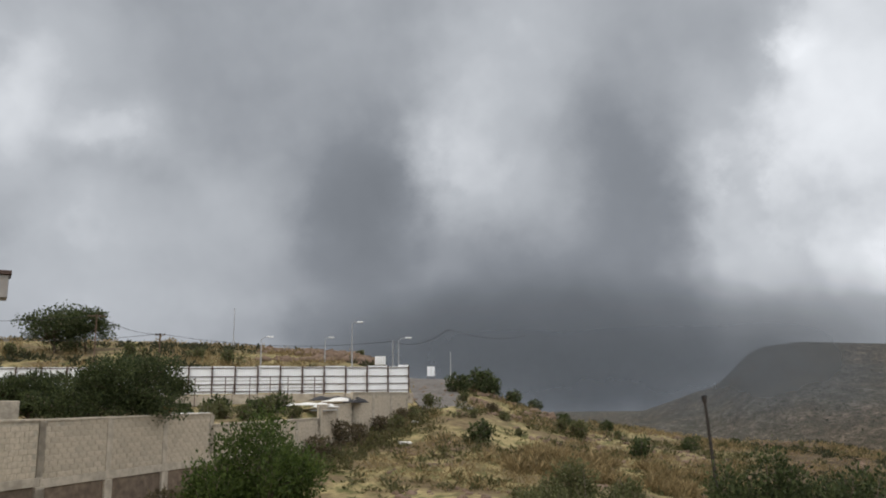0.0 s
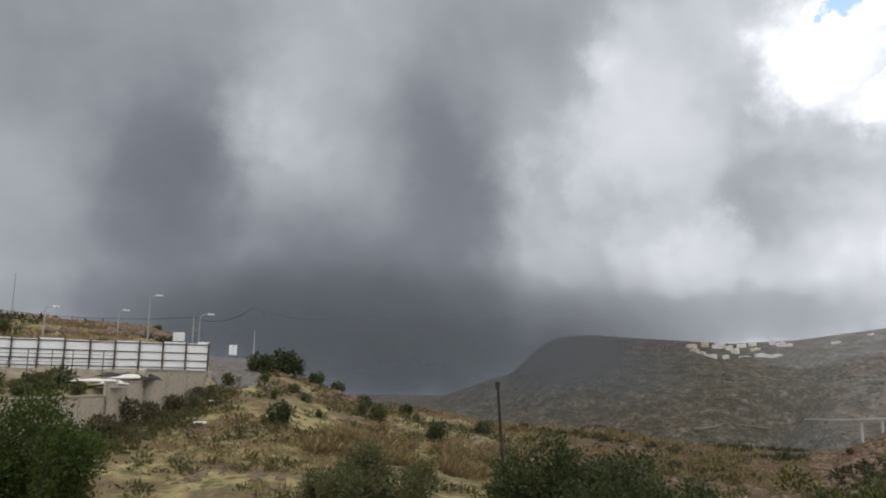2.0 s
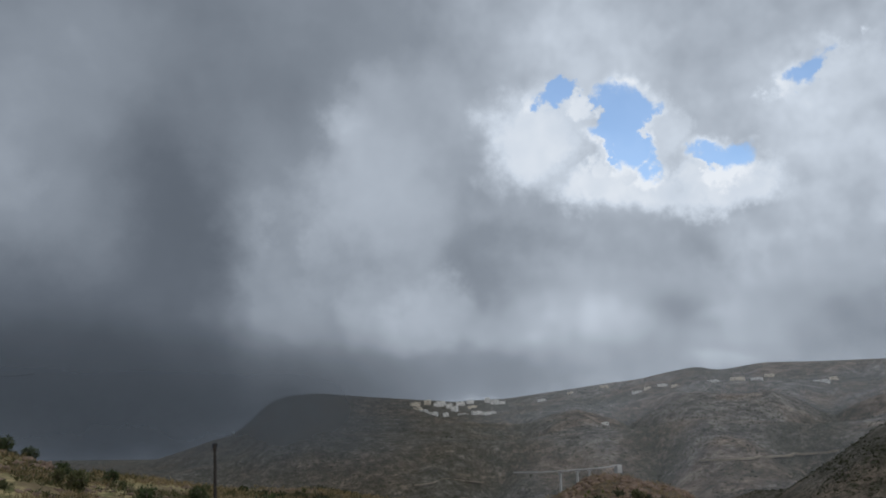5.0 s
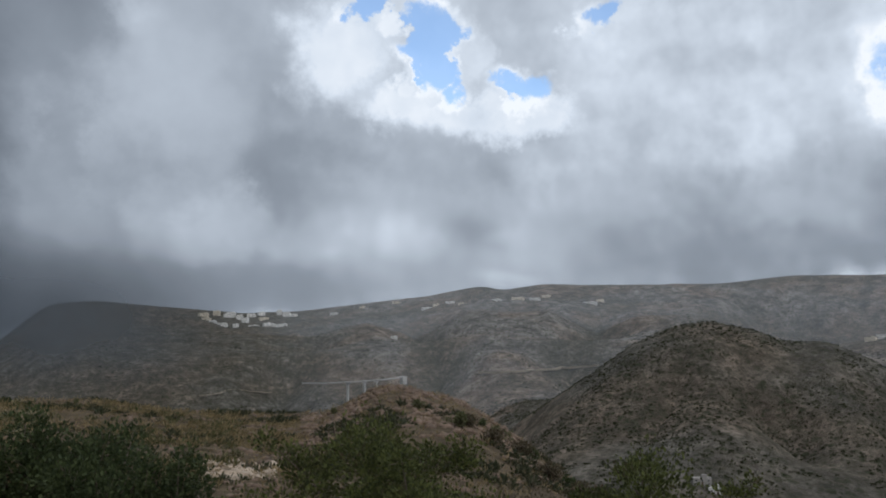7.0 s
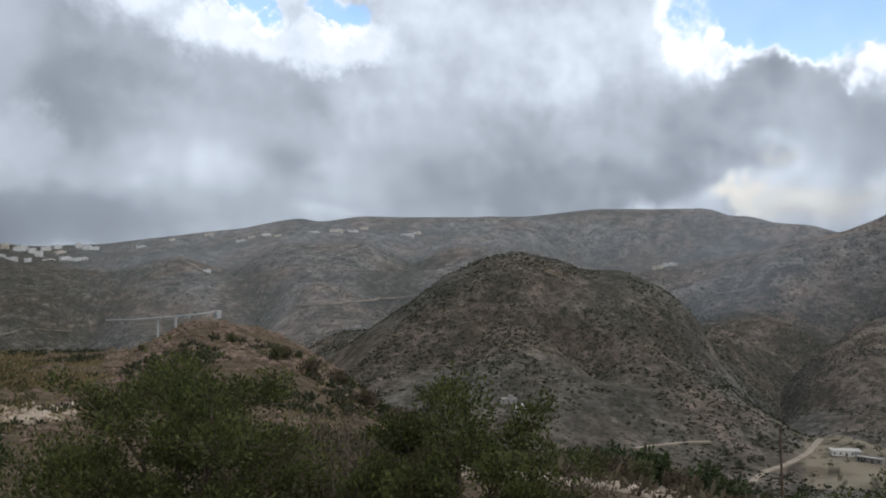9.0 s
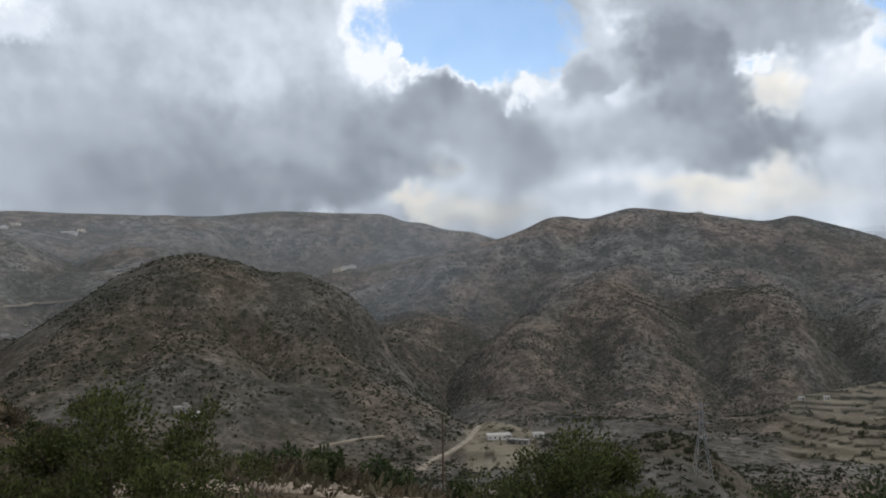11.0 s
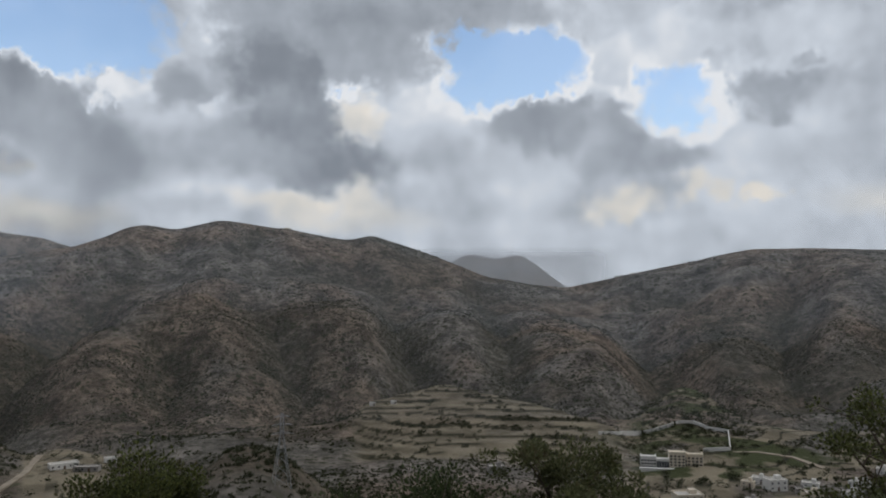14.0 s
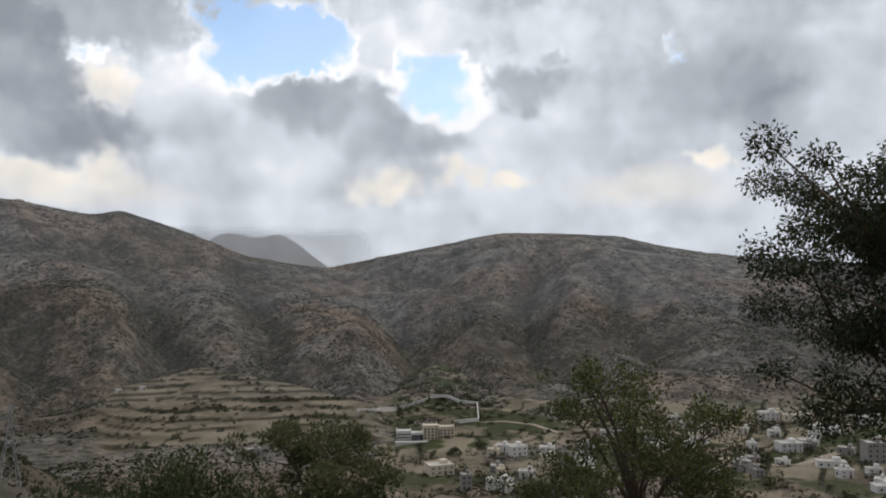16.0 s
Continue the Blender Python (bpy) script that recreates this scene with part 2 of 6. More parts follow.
def build_sky():
    world = bpy.data.worlds.new("cloudy_sky")
    scene.world = world
    world.use_nodes = True
    n = Nodes(world.node_tree)
    tc = n.add("ShaderNodeTexCoord").outputs["Generated"]
    sep = n.add("ShaderNodeSeparateXYZ", i0=tc)
    sx, sy, sz = sep.outputs
    az = n.math("MULTIPLY", n.math("ARCTAN2", sx, sy), 180 / math.pi)
    el = n.math("MULTIPLY", n.math("ARCSINE", sz), 180 / math.pi)
    comb = n.add("ShaderNodeCombineXYZ", i0=az, i1=el, i2=0.0)
    flat = comb.outputs[0]
    big = n.vec("SUBTRACT", n.noise(tc, 4.0, 3, color=True), (0.5, 0.5, 0.5))
    fine = n.vec("SUBTRACT", n.noise(tc, 16.0, 6, 0.6, color=True), (0.5, 0.5, 0.5))
    soft = n.vec("MULTIPLY_ADD", big, (5, 4, 0), flat)
    soft = n.vec("MULTIPLY_ADD", fine, (4, 3, 0), soft)
    crisp = n.vec("MULTIPLY_ADD", fine, (6.0, 4.5, 0), n.vec("MULTIPLY_ADD", big, (3, 2, 0), flat))
    tiny = n.vec("SUBTRACT", n.noise(tc, 45.0, 4, 0.6, color=True), (0.5, 0.5, 0.5))
    crisp = n.vec("MULTIPLY_ADD", tiny, (2.4, 2.0, 0), crisp)
    sky = n.add("ShaderNodeTexSky")
    sky.sky_type, sky.sun_disc = "NISHITA", False
    sky.sun_elevation, sky.sun_rotation = radians(SUN_EL), radians(SUN_AZ)
    blue = n.mix(1.0, sky.outputs[0], (SKY_GAIN, SKY_GAIN, SKY_GAIN), "MULTIPLY")
    # cloud thickness: thin edges stay white, thick cores turn grey, below nothing the blue shows
    body = n.noise(tc, 3.2, 5, 0.55)
    thick = n.math("ADD", n.span(body, 0.35, 0.68, 0.75, 0.36), n.span(az, -10.0, 60.0, 0.75, 0.0))
    gap, warm = 0.0, 0.0
    for a, e, w, h, tone, strength, edge in CLOUDS:
        p = n.vec("SUBTRACT", crisp if edge > 0.25 else soft, (a, e, 0))
        p = n.vec("MULTIPLY", p, (1 / w, 1 / h, 0))
        d = n.vec("LENGTH", p)
        if tone == "blue":
            gap = n.math("MAXIMUM", gap, n.span(d, 1.7, 0.2, 0.0, strength))
            continue
        edge = min(edge, 0.35) if abs(tone) < 200 else edge
        m = n.span(d, 1.0 + 0.6 * (1 - edge), 0.15 + 0.6 * edge, 0.0, strength)
        gap = n.math("MULTIPLY", gap, n.math("SUBTRACT", 1.0, m))
        if a > 74:
            warm = n.add("ShaderNodeMix", i0=m, i2=warm, i3=1.0 if tone < 0 else 0.0).outputs[0]
        thick = n.add("ShaderNodeMix", i0=m, i2=thick, i3=thickness(tone)).outputs[0]
    billow = n.math("SUBTRACT", n.noise(tc, 9.0, 5, 0.48), 0.5)
    thick = n.math("MULTIPLY_ADD", billow, n.span(az, 15.0, 100.0, 0.22, 0.60), thick)
    # towers of cloud catch the light on the side that faces the sun
    lean = n.vec("ADD", tc, (0.010, -0.008, 0.014))
    swell = n.math("SUBTRACT", n.noise(lean, 8.0, 4, 0.5), n.noise(tc, 8.0, 4, 0.5))
    thick = n.math("MULTIPLY_ADD", swell, n.span(az, 24.0, 80.0, 0.3, 1.0), thick)
    thick = n.math("SUBTRACT", thick, n.math("MULTIPLY", n.span(gap, 0.05, 0.5), n.span(n.noise(tc, 7.0, 4), 0.4, 0.6, 0.0, 0.5)))
    thick = n.math("MAXIMUM", thick, 0.2)
    ramp = n.add("ShaderNodeValToRGB", i0=n.math("MULTIPLY_ADD", thick, 0.33, 0.17))
    stops = ramp.color_ramp.elements
    stops[0].position, stops[0].color = 0.17 + 0.33 * 0.20, (*srgb(248, 249, 252), 1)
    stops[1].position, stops[1].color = 0.17 + 0.33 * 2.4, (*srgb(60, 65, 72), 1)
    for t, tone in ((0.42, 224), (0.66, 190), (1.0, 150), (1.6, 110)):
        stop = stops.new(0.17 + 0.33 * t)
        stop.color = (*srgb(tone - 6, tone, tone + 9), 1)
    # low in the west the light through the cloud is warm
    cloud = n.mix(warm, ramp.outputs[0], n.mix(1.0, ramp.outputs[0], (1.08, 0.985, 0.85), "MULTIPLY"))
    shreds = n.math("SUBTRACT", n.noise(n.vec("MULTIPLY_ADD", fine, (0.12, 0.12, 0.06), tc), 11.0, 8, 0.62), 0.5)
    wisp = n.math("MULTIPLY_ADD", shreds, 1.15, gap)
    colour = n.mix(n.span(wisp, 0.36, 0.70, 0.0, 0.90), cloud, blue)
    # overhead, out of the picture, the cover is thin and bright
    top = n.span(el, 34.0, 62.0)
    colour = n.mix(top, colour, (ZENITH, ZENITH, ZENITH * 1.04))
    bg = n.add("ShaderNodeBackground", i0=colour, i1=1.0)
    out = n.add("ShaderNodeOutputWorld", i0=bg.outputs[0])


SUN_EL, SUN_AZ, SKY_GAIN, ZENITH = 44.0, 205.0, 0.22, 0.74
build_sky()
sun = new("sun", bpy.data.lights.new("sun", "SUN"))
sun.data.energy, sun.data.angle, sun.data.color = 0.8, radians(11), (1.0, 0.95, 0.88)
sun.matrix_world = look((0, 0, 100), Vector((0, 0, 100)) - Vector((math.sin(radians(SUN_AZ)) * math.cos(radians(SUN_EL)), math.cos(radians(SUN_AZ)) * math.cos(radians(SUN_EL)), math.sin(radians(SUN_EL)))))


# ---------------------------------------------------------------- materials
def material(name):
    m = bpy.data.materials.new(name)
    m.use_nodes = True
    return m, Nodes(m.node_tree)


def finish(n, colour, rough=0.9, bump=None, bump_strength=0.4, bump_distance=0.05, metallic=0.0, spec=0.3):
    b = n.add("ShaderNodeBsdfPrincipled")
    for key, v in (("Base Color", colour), ("Roughness", rough), ("Metallic", metallic), ("Specular IOR Level", spec)):
        if isinstance(v, bpy.types.NodeSocket):
            n.t.links.new(v, b.inputs[key])
        else:
            b.inputs[key].default_value = (*v, 1) if key == "Base Color" and len(v) == 3 else v
    if bump is not None:
        k = n.add("ShaderNodeBump")
        k.inputs["Strength"].default_value, k.inputs["Distance"].default_value = bump_strength, bump_distance
        n.t.links.new(bump, k.inputs["Height"])
        n.t.links.new(k.outputs[0], b.inputs["Normal"])
    out = n.add("ShaderNodeOutputMaterial", i0=b.outputs[0])
    return b


at_knoll = (390 * math.sin(radians(99.5)), 390 * math.cos(radians(99.5)))


def land_material():
    m, n = material("dry_land")
    p = n.add("ShaderNodeTexCoord").outputs["Object"]
    flat = n.vec("MULTIPLY", p, (1, 1, 0))
    dist = n.vec("LENGTH", flat)
    sep = n.add("ShaderNodeSeparateXYZ", i0=p)
    az = n.math("MULTIPLY", n.math("ARCTAN2", sep.outputs[0], sep.outputs[1]), 180 / math.pi)
    geo = n.add("ShaderNodeNewGeometry")
    nz = n.add("ShaderNodeSeparateXYZ", i0=geo.outputs["Normal"]).outputs[2]
    broad = n.noise(p, 0.02, 5, 0.6)
    mid = n.noise(p, 0.25, 5, 0.6)
    fine = n.noise(p, 2.2, 5, 0.65)
    # near field: straw grass, olive tufts, bare soil
    straw = n.mix(n.span(fine, 0.3, 0.7), (0.25, 0.205, 0.105), (0.43, 0.36, 0.19))
    tuft = n.mix(n.span(n.noise(p, 1.1, 4, 0.7), 0.47, 0.58), straw, (0.125, 0.125, 0.054))
    soil = n.mix(n.span(fine, 0.3, 0.7), (0.115, 0.088, 0.052), (0.205, 0.158, 0.095))
    field = n.mix(n.span(mid, 0.42, 0.6), tuft, soil)
    red = n.mix(n.span(n.noise(p, 0.6, 6, 0.7), 0.35, 0.65), (0.062, 0.046, 0.029), (0.145, 0.110, 0.070))
    reddish = n.span(n.math("ADD", az, n.math("MULTIPLY", mid, 8.0)), 20.0, 28.0)
    near = n.mix(reddish, field, red)
    # mountains: grey-brown rock and soil under dark scrub
    rock = n.mix(n.span(n.noise(p, 0.03, 9, 0.7), 0.34, 0.66), (0.090, 0.084, 0.078), (0.300, 0.276, 0.250))
    strata = n.noise(n.vec("MULTIPLY", p, (1, 1, 2.6)), 0.085, 7, 0.72)
    rock = n.mix(n.span(strata, 0.36, 0.64), n.mix(1.0, rock, (0.76, 0.75, 0.735), "MULTIPLY"), n.mix(1.0, rock, (1.22, 1.20, 1.18), "MULTIPLY"))
    warmth = n.span(n.noise(p, 0.006, 3, 0.5), 0.4, 0.62)
    rock = n.mix(warmth, rock, n.mix(1.0, rock, (1.13, 0.965, 0.85), "MULTIPLY"))
    loose = n.vec("MULTIPLY_ADD", n.noise(p, 0.22, 3, color=True), (5, 5, 5), p)
    spots = n.span(n.voronoi(loose, 0.21), 0.20, 0.40)
    spots2 = n.span(n.voronoi(loose, 0.088), 0.18, 0.36)
    scrub = n.mix(n.span(broad, 0.3, 0.7), (0.034, 0.040, 0.023), (0.070, 0.078, 0.042))
    dense = n.span(n.noise(p, 0.018, 4, 0.6), 0.36, 0.62, 0.55, 1.0)
    cover = n.math("MULTIPLY", n.math("SUBTRACT", 1.0, n.math("MULTIPLY", spots, spots2)), dense)
    hill = n.mix(cover, rock, scrub)
    # mask holds dense scrub, but also gully shade and cloud shadow as dark colour
    scrub_shade = n.add("ShaderNodeAttribute")
    scrub_shade.attribute_name = "scrub"
    hill = n.mix(n.math("MULTIPLY", scrub_shade.outputs["Fac"], n.span(n.noise(p, 0.09, 6, 0.7), 0.36, 0.6, 0.35, 0.95)), hill, n.mix(n.span(mid, 0.35, 0.65), (0.042, 0.044, 0.030), (0.100, 0.092, 0.068)))
    farm = n.add("ShaderNodeAttribute")
    farm.attribute_name = "farm"
    plots = n.mix(n.span(n.noise(p, 0.03, 3), 0.35, 0.65), (0.19, 0.162, 0.115), (0.33, 0.285, 0.205))
    bank = n.add("ShaderNodeAttribute")
    bank.attribute_name = "bank"
    hedge = n.mix(n.span(n.noise(p, 0.25, 4), 0.4, 0.6), (0.03, 0.033, 0.02), (0.075, 0.068, 0.045))
    green = n.math("MULTIPLY", n.span(n.noise(p, 0.022, 3), 0.50, 0.56), n.span(az, 122.0, 127.0))
    plots = n.mix(green, plots, n.mix(n.span(fine, 0.3, 0.7), (0.055, 0.066, 0.030), (0.105, 0.115, 0.055)))
    hill = n.mix(farm.outputs["Fac"], hill, plots)
    hill = n.mix(bank.outputs["Fac"], hill, hedge)
    knoll = n.vec("DISTANCE", n.vec("MULTIPLY_ADD", n.noise(p, 0.03, 4, color=True), (50, 50, 0), flat), (at_knoll[0] + 25, at_knoll[1] + 25, 0))
    hill = n.mix(n.span(knoll, 85.0, 45.0, 0.0, 0.6), hill, n.mix(cover, red, scrub))
    colour = n.mix(n.span(dist, 110.0, 330.0), near, hill)
    bump = n.math("ADD", n.math("MULTIPLY", fine, 0.4), n.math("MULTIPLY", n.noise(p, 0.12, 9, 0.72), n.span(dist, 100, 900, 1.0, 26.0)))
    finish(n, colour, 0.95, bump, 0.7, 0.5, spec=0.1)
    return m


LAND = land_material()


# ---------------------------------------------------------------- shared tools
def at(az, r, z=0.0):
    """A place from its bearing (degrees clockwise from the first heading), distance and height."""
    a = radians(az)
    return Vector((r * math.sin(a), r * math.cos(a), z))


def mesh_object(name, bm, material=None, smooth=False):
    me = bpy.data.meshes.new(name)
    bm.to_mesh(me)
    bm.free()
    if smooth:
        for p in me.polygons:
            p.use_smooth = True
    if material:
        me.materials.append(material)
    return new(name, me)


def part(name, bm, material, parent, label=""):
    ob = mesh_object(name, bm, material)
    ob.parent = parent
    return tagged(ob, label=label)


def curve_through(az, points, column):
    """Smooth profile over the bearing from a few landmarks."""
    p = np.array(points)
    return sum(k * np.interp(az + d, p[:, 0], p[:, column]) for d, k in ((-0.45, 0.2), (-0.2, 0.2), (0, 0.2), (0.2, 0.2), (0.45, 0.2)))


# ---------------------------------------------------------------- value noise on arrays
def hash2(ix, iy, seed):
    n = (ix.astype(np.int64) * 374761393 + iy.astype(np.int64) * 668265263 + seed * 1274126177) & 0x7FFFFFFF
    n = ((n ^ (n >> 13)) * 1274126177) & 0x7FFFFFFF
    return ((n ^ (n >> 16)) & 0xFFFF) / 65535.0


def vnoise(x, y, seed):
    ix, iy = np.floor(x), np.floor(y)
    fx, fy = x - ix, y - iy
    fx, fy = fx * fx * (3 - 2 * fx), fy * fy * (3 - 2 * fy)
    a, b = hash2(ix, iy, seed), hash2(ix + 1, iy, seed)
    c, d = hash2(ix, iy + 1, seed), hash2(ix + 1, iy + 1, seed)
    return (a + (b - a) * fx) * (1 - fy) + (c + (d - c) * fx) * fy - 0.5


def fbm(x, y, seed, octaves=4):
    total, amp = 0.0, 1.0
    for o in range(octaves):
        total = total + amp * vnoise(x * 2 ** o, y * 2 ** o, seed + o)
        amp *= 0.5
    return total


def ridged(x, y, seed, octaves=3):
    total, amp = 0.0, 1.0
    for o in range(octaves):
        total = total + amp * (1 - 4 * np.abs(vnoise(x * 2 ** o, y * 2 ** o, seed + o)))
        amp *= 0.5
    return total


def smooth01(x):
    x = np.clip(x, 0, 1)
    return x * x * (3 - 2 * x)


# ---------------------------------------------------------------- the lie of the land
# bearing, distance, angle above the eye, of each line of crests and hollows
NEAR_EDGE = (
    (-63.6, 22, -5.0), (-29.6, 28, -5.6), (-19.1, 30, -5.9), (-8.5, 33, -5.6), (0.0, 36, -5.1), (8.6, 34, -5.6), (18.2, 34, -6.6),
    (32.1, 32, -6.8), (48.2, 28, -6.8), (64.2, 26, -6.6), (80.3, 24, -6.6), (169.60000000000002, 20, -6.5),
)
BROW = (
    (-63.6, 130, 3.6), (-28.6, 130, 3.77), (-19.2, 130, 3.91), (-10.7, 125, 3.35), (-6.6, 118, 3.2), (-4.7, 110, 2.35),
    (-2.8, 95, 1.39), (0.6, 88, 1.29), (3.0, 84, 0.5), (4.6, 82, -0.31), (6.5, 80, -0.93), (8.5, 80, -1.72), (12.3, 82, -2.19),
    (16.1, 85, -2.72), (22.3, 88, -3.14), (28.3, 90, -3.58), (35.3, 92, -4.17), (39.2, 92, -4.05), (41.2, 90, -3.35),
    (43.6, 88, -2.37), (45.5, 87, -2.54), (48.4, 85, -3.16), (50.7, 82, -4.36), (53.2, 78, -5.99), (55.6, 74, -7.71),
    (58.8, 66, -10.19), (64.2, 52, -12.28), (70.6, 42, -12.85), (77.0, 40, -14.47), (85.7, 40, -16.07), (169.6, 40, -15.5),
)
VALLEY = (
    (-63.6, 400, -3.0), (0.0, 420, -5.0), (10.7, 440, -6.6), (42.8, 440, -9.37), (58.8, 420, -12.74), (70.6, 440, -13.6),
    (83.6, 500, -12.57), (90.0, 500, -12.28), (98.6, 470, -13.25), (117.9, 450, -14.32), (128.7, 430, -14.93),
    (169.6, 430, -13.4),
)
FOOT = (
    (-63.6, 1100, -2.5), (0.0, 1200, -3.4), (21.4, 1200, -4.68), (42.8, 1100, -5.56), (51.4, 900, -5.65), (54.1, 800, -4.39),
    (55.7, 800, -3.02), (58.9, 800, -0.85), (61.1, 800, 0.79), (63.6, 800, 1.95), (66.2, 800, 2.38), (68.8, 800, 1.86),
    (71.1, 800, 0.99), (73.4, 800, 1.03), (75.9, 800, -0.11), (78.0, 800, -1.57), (80.7, 800, -3.19), (83.4, 800, -5.55),
    (85.2, 730, -7.69), (90.0, 720, -8.99), (96.4, 740, -8.63), (103.9, 760, -8.16), (107.8, 800, -7.3), (111.5, 860, -6.4),
    (115.2, 800, -7.83), (120.1, 730, -8.79), (123.5, 700, -9.21), (126.5, 880, -7.06), (129.2, 1000, -5.0), (131.9, 900, -6.19),
    (137.2, 800, -7.87), (150.0, 760, -8.27), (169.6, 760, -6.6),
)
SPUR = (
    (-63.6, 1600, -1.0), (64.3, 1600, -2.13), (70.7, 1500, 0.29), (76.8, 1500, 1.28), (80.7, 1500, 1.79), (84.2, 1500, 2.62),
    (87.5, 1500, 3.23), (89.5, 1500, 3.95), (90.9, 1500, 4.66), (92.0, 1500, 4.86), (94.0, 1500, 4.56), (95.5, 1500, 4.99),
    (96.9, 1500, 5.33), (101.7, 1500, 4.81), (104.5, 1500, 4.27), (105.9, 1500, 4.1), (107.5, 1500, 4.49), (111.1, 1500, 3.33),
    (113.1, 1500, 2.54), (115.9, 1500, 1.42), (118.7, 1500, 1.0), (121.3, 1500, 0.8), (123.8, 1500, 1.22), (127.5, 1500, 1.93),
    (130.1, 1500, 2.42), (132.1, 1500, 2.88), (134.0, 1500, 3.22), (137.9, 1500, 3.15), (142.3, 1500, 2.95), (145.2, 1500, 2.22),
    (148.1, 1500, 1.72), (153.1, 1500, 1.25), (169.6, 1500, 0.5),
)
FAR = (
    (-63.6, 2600, 0.5), (0.0, 2900, -1.7), (8.4, 2900, -1.49), (13.8, 2700, -1.07), (17.5, 2300, 0.21), (18.6, 2250, 0.48),
    (19.8, 2200, 1.6), (21.0, 2200, 2.77), (22.2, 2200, 3.12), (24.2, 2200, 3.31), (31.4, 2400, 2.85), (33.8, 2400, 2.69),
    (37.5, 2400, 2.9), (39.9, 2400, 3.23), (43.5, 2400, 3.72), (46.7, 2400, 4.12), (49.1, 2400, 4.64), (50.6, 2400, 4.89),
    (52.1, 2400, 4.57), (54.6, 2400, 4.99), (63.0, 2400, 4.9), (67.0, 2400, 4.94), (71.6, 2400, 5.34), (79.4, 2400, 5.14),
    (80.9, 2400, 4.58), (82.2, 2400, 4.53), (83.5, 2400, 4.03), (85.7, 2400, 3.79), (87.7, 2400, 3.15), (92.2, 2400, 1.48),
    (112.5, 2400, -0.25), (169.6, 2400, 0.2),
)
RIM = (
    (-63.6, 4300, -1.0), (107.2, 4300, -1.21), (112.0, 4300, 1.36), (113.5, 4300, 2.65), (114.6, 4300, 3.06), (116.5, 4300, 2.6),
    (118.0, 4300, 3.02), (119.1, 4300, 2.44), (121.0, 4300, 0.95), (123.3, 4300, -0.44), (169.6, 4300, -0.8),
)


RAVINES = (
    (((112.6, 790), (112.3, 870), (110.6, 980), (109.2, 1150), (106.8, 1350)), 34, 75),
    (((102.3, 760), (103.1, 885), (100.4, 1040), (97.8, 1220)), 34, 80),
    (((84.6, 640), (83.2, 800), (83.6, 950), (86.6, 1100), (91.0, 1230), (93.4, 1380)), 46, 110),
    (((93.5, 760), (94.6, 900), (92.6, 1080)), 24, 70),
    (((119.8, 780), (118.0, 950), (116.0, 1150), (114.4, 1320)), 20, 60),
    (((131.6, 730), (130.2, 900), (127.6, 1100), (124.4, 1300)), 22, 70),
    (((138.6, 850), (136.4, 1000), (135.6, 1200), (136.2, 1380)), 26, 65),
    (((147.0, 850), (143.6, 1020), (141.8, 1250)), 24, 70),
    (((72.4, 560), (70.6, 640), (67.6, 720)), 30, 60),
    (((60.2, 540), (62.4, 630), (64.6, 730)), 30, 60),
    (((47.0, 1250), (47.8, 1500), (46.2, 1800), (44.8, 2100)), 40, 110),
    (((57.4, 1250), (57.0, 1500), (58.6, 1800), (58.0, 2100)), 46, 120),
    (((42.3, 1160), (42.6, 1340), (42.2, 1520)), 20, 80),
    (((36.6, 1300), (37.4, 1600), (38.8, 1900)), 40, 110),
)


def line_of(points, az):
    r = curve_through(az, points, 1)
    return r, r * np.tan(np.radians(curve_through(az, points, 2)))


